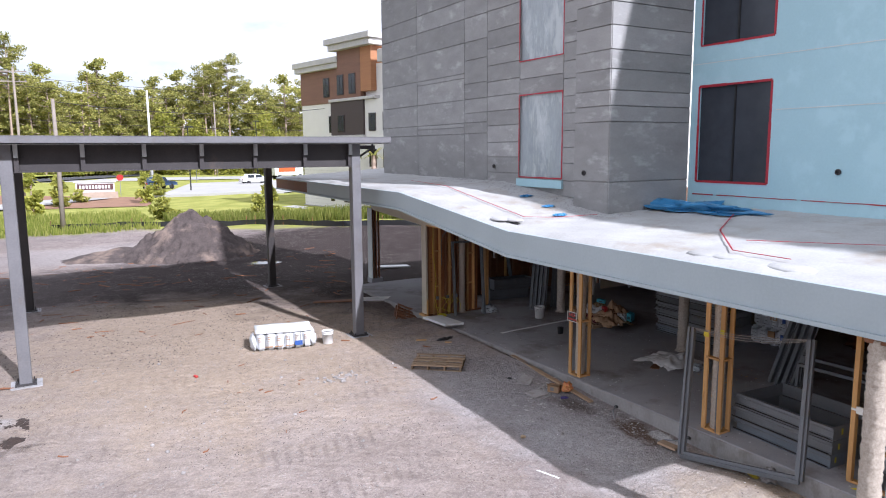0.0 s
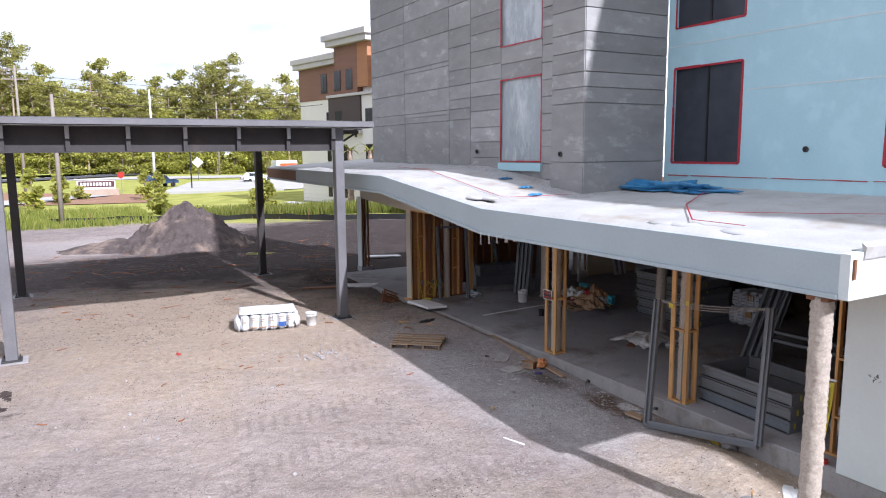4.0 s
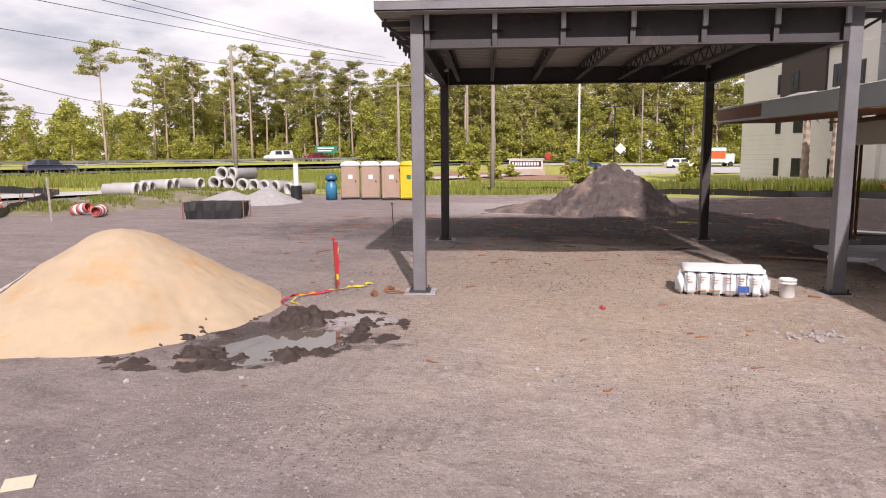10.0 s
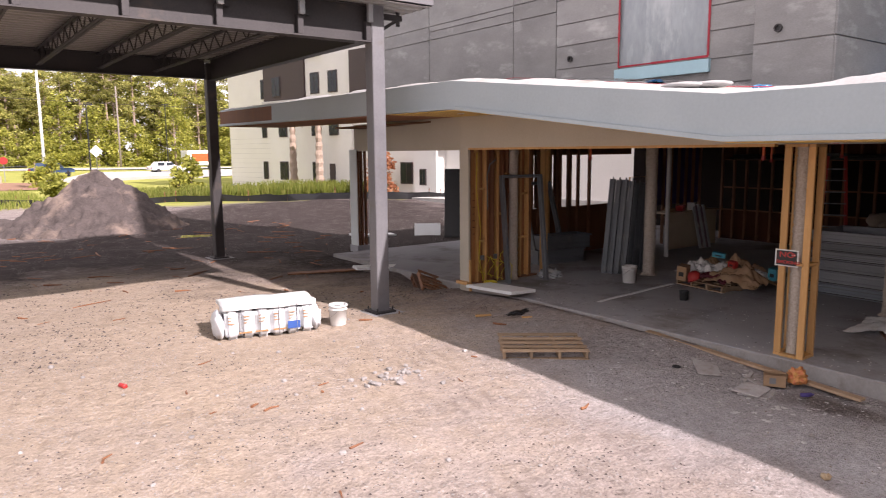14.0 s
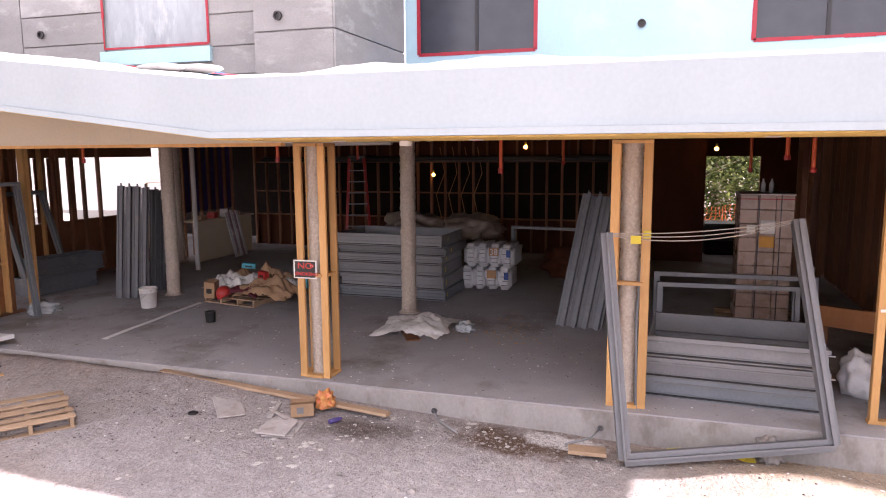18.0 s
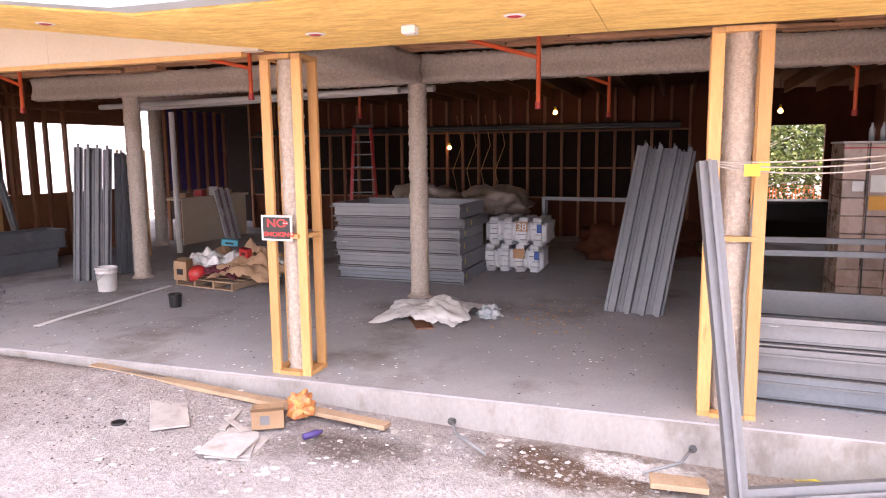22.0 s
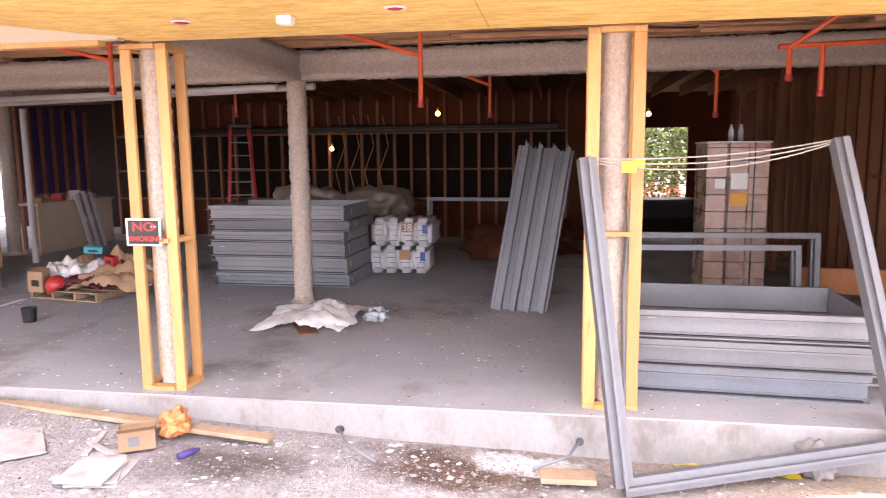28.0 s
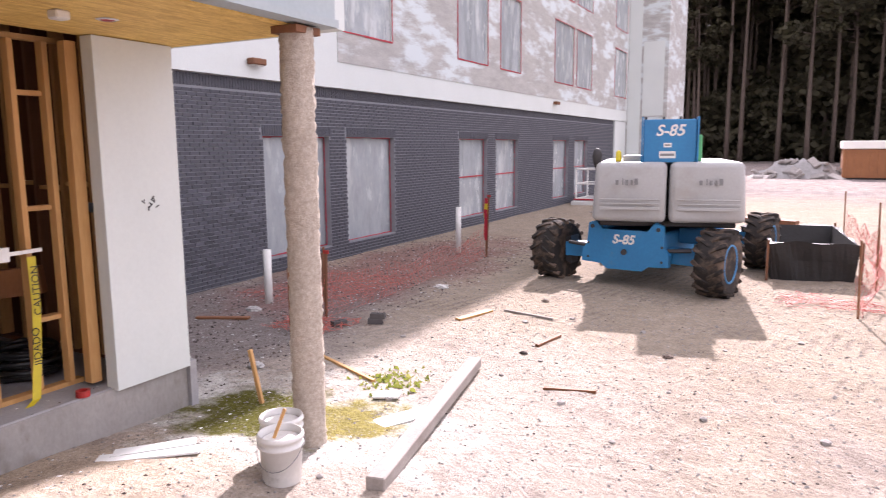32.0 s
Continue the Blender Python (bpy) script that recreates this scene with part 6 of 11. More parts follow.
# cartons on a pallet
wood_pallet(14.6, 6.38, SLAB, 90, "pallet under wrapped cartons", mt=M_PALLET)
M_WRAPCARD = mat("film_wrapped_carton", (0.40, 0.29, 0.235), (0.31, 0.22, 0.175), 0.28, 0, 4, 40, 0.12, jitter=0.2)
M_ORANGELBL = mat("orange_label", (0.72, 0.34, 0.03), None, 0.5)
tiers = thing("carton_stack", pose(14.6, 6.38, SLAB + 0.13), "tall stack of film-wrapped brown cartons on a pallet", "carton stack")
CARTON = mesh_of("carton", bbox(0.004, 0.366, 0.003, 0.247, 0.003, 0.21, 0.006), M_WRAPCARD)
for k in range(9):
    for j in range(3):
        for i in range(2):
            part("carton", CARTON, None, tiers, at=pose(-0.37 + 0.37 * i + 0.004 * ((k * 3 + j) % 3), -0.375 + 0.25 * j, 0.2135 * k))
part("cap_sheet", bbox(-0.38, 0.38, -0.385, 0.385, 1.922, 1.945), M_WHITEBD, tiers, "pale top sheet")
part("tape", bbox(-0.384, -0.378, -0.385, 0.385, 1.86, 1.875), M_REDTAPE, tiers)
for y in (-0.2, 0.1):
    part("strap", bbox(-0.384, -0.374, y, y + 0.015, 0, 1.93), M_BLACK, tiers)
part("label", bbox(-0.386, -0.376, -0.12, 0.08, 1.35, 1.55), M_PVC, tiers)
part("label", bbox(-0.387, -0.377, -0.12, 0.09, 1.14, 1.31), M_ORANGELBL, tiers, "orange-yellow label")
part("label", bbox(-0.386, -0.376, 0.15, 0.27, 1.36, 1.48), M_PVC, tiers)
for x, y in ((14.5, 6.3), (14.5, 6.42)):
    bt = thing("bottle", pose(x, y, SLAB + 2.073), "clear plastic bottle standing on the cartons", "bottle", "bottles on the cartons")
    bm = bmesh.new()
    lathe(bm, [(0.035, 0), (0.036, 0.14), (0.014, 0.19), (0.014, 0.22)], 12)
    part("body", smooth(bm), M_FILM, bt)
# step ladder at the back
ld = thing("step_ladder", pose(19.8, 15.6, SLAB, 0, 0, 25), "red fibreglass step ladder with metal treads", "ladder")
for s in (-1, 1):
    bm = bmesh.new()
    beam(bm, (-0.45, s * 0.34, 0), (0.0, s * 0.19, 2.6), 0.07, 0.03)
    part("front_rail", bm, M_REDPLASTIC, ld)
    bm = bmesh.new()
    beam(bm, (0.65, s * 0.34, 0), (0.04, s * 0.19, 2.6), 0.05, 0.03)
    part("rear_rail", bm, M_REDPLASTIC, ld)
for k in range(8):
    u = (k + 0.8) / 9
    bm = bmesh.new()
    box(bm, -0.45 + 0.45 * u - 0.05, -0.45 + 0.45 * u + 0.05, -(0.34 - 0.15 * u), 0.34 - 0.15 * u, 2.6 * u - 0.012, 2.6 * u + 0.012)
    part("tread", bm, M_TROUGH, ld)
part("top_cap", bbox(-0.08, 0.12, -0.22, 0.22, 2.58, 2.65, 0.01), M_BLACK, ld)
# scaffold ladder frame and gypsum sheets beyond the partition
sf = thing("scaffold_frame", pose(15.4, 18.6, SLAB), "rusty yellow scaffold end frame", "scaffold")
bm = bmesh.new()
tube(bm, [(0, 0, 0), (0, 0, 2.1), (0.7, 0, 2.1), (0.7, 0, 0)], 0.022, 8)
part("frame", bm, M_STUD, sf)
for k in range(4):
    bm = bmesh.new()
    tube(bm, [(0, 0, 0.4 + 0.45 * k), (0.7, 0, 0.4 + 0.45 * k)], 0.015, 8)
    part("rung", bm, M_STUD, sf)
wall_p = thing("wall_wrap", None, "purple house wrap behind a stud wall", "wall", kind="structure", bm=bbox(18.2, 20.6, 20.0, 20.04, 1.6, 3.5), material=M_PURPLE)
for k in range(7):
    stud(wall_p, 18.3 + 0.37 * k, 19.93, SLAB, 3.5, mesh=STUD_IN, w=1.3)
M_BUFF = mat("buff_gypsum", (0.60, 0.50, 0.38), (0.52, 0.43, 0.32), 0.8, 0, 2, 30, 0.1)
cn = thing("site_counter", pose(17.6, 19.0, SLAB), "pale gypsum fronted counter with clutter on top", "counter")
part("front", bbox(0, 2.4, 0, 0.02, 0, 1.0), M_BUFF, cn)
part("top", bbox(-0.05, 2.45, -0.05, 0.55, 1.0, 1.04), M_BUFF, cn)
part("side", bbox(2.38, 2.4, 0.021, 0.5, 0, 0.999), M_BUFF, cn)
for k in range(4):
    t_ = thing("counter_carton", pose(18.0 + 0.5 * k, 19.2, SLAB + 1.04, 0, 0, 17 * k), "small brown cardboard carton on the counter", "carton", "counter clutter")
    part("body", bbox(-.14, .14, -.1, .1, 0, 0.1 + 0.05 * (k % 3), 0.005), (M_CARD, M_REDPLASTIC, M_WHITEBD, M_CARD)[k], t_)
M_MARBLED = mat("printed_panel_film", (0.42, 0.33, 0.34), (0.16, 0.10, 0.15), 0.4, 0, 5, 20, 0.1, col3=(0.62, 0.56, 0.52), scale3=4.0, stretch=(1, 1, 0.4))
for k in range(5):
    leaning("trim_panel", bbox(0, 0.11, 0, 0.03, 0, 1.2 + 0.03 * (k % 3), 0.004), M_MARBLED if k % 2 else M_BAG, (18.6 + 0.12 * k, 18.6 + 0.004 * k, SLAB), (19.6, 18.64, SLAB), (18.66 + 0.12 * k, 18.9, 1.7), "film-wrapped trim panel leaning on the counter", "panel", "leaning trim panels")
# hoses and a plaster sack by the right-hand studs
hs = thing("hose_coil", pose(11.1, 5.2, SLAB), "coil of black hose on the slab", "hose")
rg = random.Random(4)
for k in range(7):
    bm = bmesh.new()
    r = 0.30 + rg.uniform(-.07, .08)
    tube(bm, [(rg.uniform(-.02, .02) + r * math.cos(a), r * 0.9 * math.sin(a), 0.03 + 0.035 * k + rg.uniform(0, .02)) for a in [2 * math.pi * i / 20 for i in range(21)]], 0.022, 7, cap=False)
    part("turn", smooth(bm), M_BLACK, hs)
heap("plaster_sack", (11.4, 5.72, SLAB), (0.22, 0.20, 0.27), 2.2, M_BAG, "bulging white plaster sack behind the studs", "sack", 0.8, 0.3)
lg = thing("timber_offcut", None, "split brown timber propped against the end wall", "timber")
bm = bmesh.new()
beam(bm, (11.2, 4.9, 1.25), (12.8, 6.0, 1.05), 0.10, 0.25)
part("piece", bm, M_SHEATH, lg)
bm = bmesh.new()
beam(bm, (12.6, 5.85, SLAB), (12.6, 5.85, 1.0), 0.08, 0.08)
part("prop", bm, M_STUD_IN, lg)
rc = thing("tape_roll", pose(10.16, 5.3, SLAB), "red roll of tape on the slab edge", "tape roll")
bm = bmesh.new()
lathe(bm, [(0.055, 0), (0.055, 0.05), (0.035, 0.05), (0.035, 0.01)], 16)
part("roll", bm, M_REDPLASTIC, rc)

# the big steel frame stood up in front of the slab
M_FRAMESTEEL = mat("dull_frame_steel", (0.165, 0.170, 0.180), (0.125, 0.130, 0.140), 0.5, 0.2, 1.5, 30, 0.05, col3=(0.13, 0.125, 0.12), scale3=3.0, edge3=(0.55, 0.75))
bf = leaning("steel_door_frame", bmesh.new(), M_TROUGH, (9.50, 8.20, 0.14), (9.98, 6.28, 0.33), (9.97, 8.45, 2.36), "large bent grey steel door frame leaning on the framed post", "door frame")
for o in bf.children:
    bpy.data.objects.remove(o)
inv = bf.matrix_basis.inverted()
A, B, C, D = [Vector(p) for p in ((9.51, 8.15, 0.20), (9.96, 6.26, 0.40), (9.95, 8.41, 2.36), (10.56, 6.58, 2.48))]
for nm, a, b in (("left_jamb", A, C), ("right_jamb", B, D), ("foot_channel", A, B)):
    bm = bmesh.new()
    a, b = inv @ a, inv @ b
    beam(bm, a, b, 0.085, 0.12, (1, 0, 0) if nm != "foot_channel" else (0, 0, 1))
    beam(bm, a + Vector((0, -0.075, 0)), b + Vector((0, -0.075, 0)), 0.04, 0.02)
    part(nm, bm, M_FRAMESTEEL, bf)
cw = thing("cable_run", None, "slack pale cables strung between the steel frame's corners", "cable")
for k in range(3):
    bm = bmesh.new()
    sag = 0.05 + 0.035 * k
    tube(bm, [C + (D - C) * u + Vector((0.01 * k, 0, -sag * 4 * u * (1 - u) - 0.01 * k)) for u in [i / 12 for i in range(13)]], 0.0055, 5)
    part("strand", bm, M_COPPERW, cw)
tg = thing("yellow_tag", pose(9.98, 8.12, 2.31), "bright yellow tag on the strung cables", "tag")
part("tag", bbox(-0.01, 0.0, -0.05, 0.05, -0.05, 0.03), M_YELLOWTAPE, tg)
# sign on the framed post
sg = thing("no_smoking_sign", pose(10.235, 11.955, 1.678) @ Matrix.Diagonal((1, 1.11, 0.88, 1)), "red and black no smoking sign with a white border", "sign")
part("plate", bbox(-0.012, -0.006, -0.145, 0.135, 0.0, 0.255), M_PVC, sg)
part("black_field", bbox(-0.016, -0.0125, -0.128, 0.118, 0.018, 0.238), M_BLACK, sg)
for word, size, z, y in (("NO", 0.115, 0.140, 0.085), ("SMOKING", 0.062, 0.045, 0.112)):
    cu = bpy.data.curves.new("lettering", 'FONT')
    cu.body, cu.size, cu.extrude, cu.offset = word, size, 0.001, 0.0025
    o = new("lettering", cu)
    o.data.materials.append(M_REDPLASTIC)
    o.parent = sg
    o.matrix_basis = pose(-0.0175, y, z, 90, 0, -90)
bm = bmesh.new()
lathe(bm, [(0.024, 0), (0.024, 0.001), (0.017, 0.001), (0.017, 0.0)], 18)
o = part("ring", bm, M_REDPLASTIC, sg)
o.matrix_basis = pose(-0.0165, -0.088, 0.18, 0, -90, 0)
part("symbol_bar", bbox(-0.0185, -0.0165, -0.108, -0.068, 0.177, 0.184), M_PVC, sg)

# ---- things on the open ground ----
M_SAND = mat("tan_sand", (0.44, 0.345, 0.235), (0.36, 0.28, 0.188), 0.95, 0, 2.2, 60, 0.5, col3=(0.40, 0.25, 0.12), scale3=1.1, edge3=(0.54, 0.72))
M_SPOIL = mat("dark_spoil", (0.105, 0.085, 0.080), (0.055, 0.045, 0.042), 0.95, 0, 2.2, 14, 1.0, col3=(0.30, 0.225, 0.18), scale3=0.5, edge3=(0.5, 0.7))
M_MUCK = mat("wet_black_muck", (0.050, 0.032, 0.024), (0.022, 0.014, 0.011), 0.7, 0, 6, 40, 0.8)
M_GRAVEL = mat("pale_gravel", (0.34, 0.33, 0.325), (0.24, 0.232, 0.228), 0.95, 0, 4, 26, 0.8)
M_STONE = mat("broken_concrete", (0.34, 0.315, 0.30), (0.25, 0.23, 0.218), 0.9, 0, 5, 50, 0.3, jitter=0.2)
M_CLEAR = mat("pale_plastic_sheet", (0.50, 0.485, 0.475), (0.34, 0.325, 0.315), 0.3, 0, 3, 12, 0.6)
M_WATER = bpy.data.materials.new("puddle_water")
_t, _b = nodes_of(M_WATER)
_b.inputs["Base Color"].default_value = (0.10, 0.085, 0.07, 1)
_b.inputs["Roughness"].default_value = 0.03
_b.inputs["Specular IOR Level"].default_value = 0.6


def mound(name, cx, cy, f, x0, x1, y0, y1, d, material, label, category, kind=""):
    """A heap as a closed sheet that sinks into the ground at its rim."""
    me = grid_mesh(name, steps([(x0, x1, d)]), steps([(y0, y1, d)]), lambda x, y: max(site_height(x, y) - 0.12, f(x, y)), material)
    return tagged(new(name, me), label, category, "", kind)


def sand_f(x, y):
    r = math.sqrt(blob(x, y, -5.8, 16.45, 2.75 if x < -5.8 else 2.85, 3.15, 0.2))
    h = 1.68 * (1 - r) if r > 0.22 else 1.68 * (1 - 0.22) + 0.15 * (1 - (r / 0.22) ** 2)
    h += 0.10 * math.exp(-blob(x, y, -6.6, 17.2, 0.5, 0.6)) - 0.06 * math.exp(-blob(x, y, -4.2, 14.8, 0.7, 0.5))
    scarp = 0.05 * max(0.0, n3(x, y, 6.0, 1.1)) * (1 if n3(x, y, 8.0, 2.4) > 0.1 else 0.35)
    return 0.32 + h - scarp + 0.045 * n3(x, y, 2.0, 1.3) + 0.014 * n3(x, y, 3.0, 6.0)


mound("sand_pile", 0, 0, sand_f, -9.6, -2.2, 12.7, 20.2, 0.06, M_SAND, "heap of fine tan sand with smoothed slopes", "sand pile")


def spoil_f(x, y):
    r = math.sqrt(blob(x, y, 6.7, 37.0, 3.1 if x > 6.7 else 3.6, 3.0, 0.0))
    h = 2.35 * (1 - r ** 0.95) + 0.22 * n3(x, y, 2.0, 0.75) + 0.3 * (0.28 - abs(n3(x, y, 5.0, 1.2))) + 0.20 * n3(x, y, 5.0, 3.2) + 0.11 * n3(x, y, 9.0, 8.0) + 0.04 * n3(x, y, 2.0, 18.0)
    r2 = math.sqrt(blob(x, y, 3.6, 37.6, 3.0, 1.8))
    return 0.35 + max(h, 0.55 * (1 - r2) + 0.12 * n3(x, y, 3.0, 1.5))


mound("dirt_pile", 0, 0, spoil_f, 0.2, 12.6, 33.0, 42.0, 0.07, M_SPOIL, "dark lumpy spoil heap with a reddish flank", "dirt pile")
mound("gravel_pile", 0, 0, lambda x, y: 0.33 + max(0.80 * (1 - math.sqrt(blob(x, y, -13.7, 42.9, 2.3, 2.3))), 0.98 * (1 - math.sqrt(blob(x, y, -11.7, 43.3, 2.0, 2.2)))) + 0.03 * n3(x, y, 2.0, 2.0),
      -16.5, -9, 40, 46, 0.15, M_GRAVEL, "pale grey gravel heap with two humps", "gravel pile")
# a weedy earth bank under the pipes
def bank_f(x, y):
    foot = lerp_table(x, (-40, -21, -17.5, -15.5, -11, -8), (33, 34.5, 36.5, 43.5, 47.0, 49.5))
    rise = min(1.0, max(0.0, (y - foot) / 2.6)) * min(1.0, max(0.0, (x + 24.0) / 2.5)) * min(1.0, max(0.0, (60 - y) / 5))
    top = lerp_table(x, (-24, -18, -15, -12, -8), (0.33, 0.45, 0.25, 0.10, 0.05))
    return 0.30 + rise * (top + 0.07 * n3(x, y, 1.0, 0.8) + 0.05 * n3(x, y, 4.0, 2.6))


mound("bank", 0, 0, bank_f, -25, -8, 33, 61, 0.3, mat("rough_bank", (0.13, 0.125, 0.055), (0.20, 0.17, 0.135), 0.95, 0, 0.8, 10, 0.5, col3=(0.24, 0.205, 0.175), scale3=0.5, edge3=(0.50, 0.64)), "rough earth bank with patchy weeds under the pipes", "bank", "structure")


def puddle(cx, cy, rx, ry, rot, z, label):
    pts = []
    if z is None:
        z = max(site_height(cx + 0.45 * rx * math.cos(q), cy + 0.45 * ry * math.sin(q)) for q in (0, 1, 2, 3, 4, 5)) + 0.008
    for k in range(40):
        a = 2 * math.pi * k / 40
        w = 1 + 0.28 * noise.noise(Vector((math.cos(a) * 1.7 + cx, math.sin(a) * 1.7, cy)))
        u, v = rx * w * math.cos(a), ry * w * math.sin(a)
        pts.append((cx + u * math.cos(rot) - v * math.sin(rot), cy + u * math.sin(rot) + v * math.cos(rot), z))
    bm = bmesh.new()
    bm.faces.new([bm.verts.new(p) for p in pts])
    p = thing("puddle", None, label, "puddle", kind="structure")
    part("water", bm, M_WATER, p)
    return p


puddle(-2.3, 14.2, 1.35, 0.85, 0.8, 0.258, "shallow muddy puddle beside the sand")
puddle(-7.4, 12.1, 2.2, 1.3, -0.3, 0.205, "pale puddle reflecting the sky")
puddle(9.1, 32.7, 1.2, 0.55, -0.4, None, "shallow puddle on churned mud")


def muck_f(x, y):
    """Wet mud thrown up in broken lumps round the puddle."""
    if sand_f(x, y) > site_height(x, y) + 0.15:
        return site_height(x, y) - 0.1
    e = math.sqrt(blob(x, y, -2.5, 14.5, 1.9, 1.15, 0.5))
    n = n3(x, y, 4.0, 1.5) + 0.6 * n3(x, y, 7.0, 4.0) + 0.35 * n3(x, y, 3.0, 11.0) + 0.2 * n3(x, y, 9.0, 25.0)
    side = 0.16 * max(0.0, (y - 14.6) * 0.9 - (x + 2.4) * 0.4)
    h = 0.26 * math.exp(-((e - 0.80) / 0.32) ** 2) * (n + 0.02 + side) - 0.012
    return site_height(x, y) + min(0.23, h)


mound("mud_bank", 0, 0, muck_f, -4.6, -0.4, 12.8, 16.4, 0.035, M_MUCK, "churned wet brown mud banked up round a puddle", "mud")
for k, (x, y, r) in enumerate(((-2.15, 13.95, 0.20), (-3.15, 13.9, 0.22), (-3.75, 14.35, 0.2), (-1.1, 15.35, 0.16))):
    heap("muck_clod", (x, y, site_height(x, y) - 0.02), (r * 0.9, r * 0.6, r * 0.34), 31.0 + k, M_MUCK, "wet dark brown lump of mud by the puddle", "mud clod", 0.3, 0.35, "mud clods")
bm = bmesh.new()
tube(bm, [(u, v, site_height(u, v) + 0.03) for u, v in ((-3.35, 13.2), (-2.95, 13.35), (-2.6, 13.57))], [0.04, 0.05, 0.035], 8)
thing("log", None, "short muddy log lying at the puddle's edge", "log", bm=smooth(bm), material=M_SPOIL)
# sheet plastic under the sand's far side
ps = thing("plastic_sheet", None, "milky plastic sheet thrown over the sand's flank and its foot", "plastic sheet")
bm = bmesh.new()
rows_ = []
for j in range(41):
    v = j / 40
    row = []
    for i in range(25):
        u = i / 24 - 0.5
        ax, ay = -7.1 - 0.85 * v, 15.8 - 1.75 * v
        w_ = 0.14 + 0.5 * v + 3.6 * max(0.0, v - 0.42) ** 1.2 * (1.1 + 0.5 * n3(v * 7, 3.0)) + 0.25 * v * n3(v * 9, u * 2, 3.0)
        x, y = ax + u * w_ * 0.57 + 0.12 * v * n3(u * 5, v * 7, 2.0), ay - u * w_ * 0.82 + 0.12 * v * n3(u * 6, v * 8, 9.0)
        z = max(sand_f(x, y), site_height(x, y)) + 0.012 + 0.06 * v * abs(n3(u * 5, v * 6, 1.0)) + 0.04 * v * abs(n3(u * 12, v * 9, 5.0)) + 0.55 * max(0.0, v - 0.55) * max(0.0, 0.6 + 1.6 * n3(u * 5, v * 9, 8.0)) * (1 - 2.6 * u * u)
        row.append(Vector((x, y, z)))
    rows_.append(row)
for dz in (0.004, 0.0):
    vs = [[bm.verts.new(q + Vector((0, 0, dz))) for q in r] for r in rows_]
    for r0, r1 in zip(vs, vs[1:]):
        for i in range(24):
            bm.faces.new((r0[i], r0[i + 1], r1[i + 1], r1[i]))
part("sheet", smooth(bm), M_CLEAR, ps)


def flag_stake(x, y, h, label, tape_=True):
    z = gz(x, y)
    s = thing("survey_stake", pose(x, y, z), label, "stake", "survey stakes")
    bm = bmesh.new()
    beam(bm, (0, 0, -0.1), (-0.05 * h, 0.02, h), 0.03, 0.018)
    part("rod", bm, M_STUD_IN, s)
    if tape_:
        r2 = random.Random(int(x * 77))
        for k, m_ in enumerate((M_REDTAPE, M_YELLOWTAPE, M_REDTAPE)):
            bm = bmesh.new()
            zz = h - 0.05 - 0.12 * k
            loft(bm, [[(-0.03 + r2.uniform(-.02, .05), 0.012 * k, zz - 0.3 * u), (-0.02 + 0.05 + r2.uniform(0, .03), 0.012 * k, zz - 0.3 * u), (-0.02 + 0.05, 0.012 * k + 0.004, zz - 0.3 * u), (-0.03, 0.012 * k + 0.004, zz - 0.3 * u)] for u in (0, 0.7, 1.5, 2.2)])
            part("ribbon", bm, m_, s, "barrier ribbon")
    bm = bmesh.new()
    box(bm, -0.05 * h - 0.04, -0.05 * h + 0.04, 0.01, 0.03, h - 0.03, h + 0.02)
    part("top_flag", bm, M_REDPLASTIC, s)
    return s


flag_stake(-2.19, 18.02, 1.05, "leaning stake wound with red and yellow ribbon")
flag_stake(-2.18, 26.7, 1.15, "thin stake with a red top flag", False)
rb = thing("barrier_ribbon", None, "red and yellow barrier ribbon trailing over the mud", "ribbon")
for pts, m_, w in (([(-2.15, 17.9), (-2.5, 17.6), (-2.85, 17.35), (-3.0, 16.85), (-2.75, 16.4), (-2.35, 16.05), (-2.0, 15.8)], M_REDTAPE, 0.07), ([(-2.15, 18.0), (-2.4, 17.75), (-2.75, 17.3), (-2.8, 16.8), (-2.5, 16.5)], M_YELLOWTAPE, 0.035), ([(-2.1, 18.0), (-1.8, 18.3), (-1.6, 18.2), (-1.7, 18.5), (-1.5, 18.6)], M_YELLOWTAPE, 0.05)):
    bm = bmesh.new()
    pts = [Vector(a).lerp(Vector(b), u) for a, b in zip(pts, pts[1:]) for u in (0.0, 0.25, 0.5, 0.75)]
    lo = []
    for k, q in enumerate(pts):
        z = max(site_height(q.x, q.y), sand_f(q.x, q.y)) + 0.03 + 0.05 * abs(n3(k * 0.7, w * 9))
        d = Vector((n3(k * 0.9, 1.0), n3(k * 0.9, 5.0), 0.6 * n3(k * 1.1, 9.0)))
        d = (d.normalized() if d.length > 0.05 else Vector((1, 0, 0))) * w / 2
        e = Vector((q.x, q.y, z))
        lo.append([tuple(e - d), tuple(e + d), tuple(e + d + Vector((0, 0, 0.004))), tuple(e - d + Vector((0, 0, 0.004)))])
    loft(bm, lo)
    part("strip", bm, m_, rb)
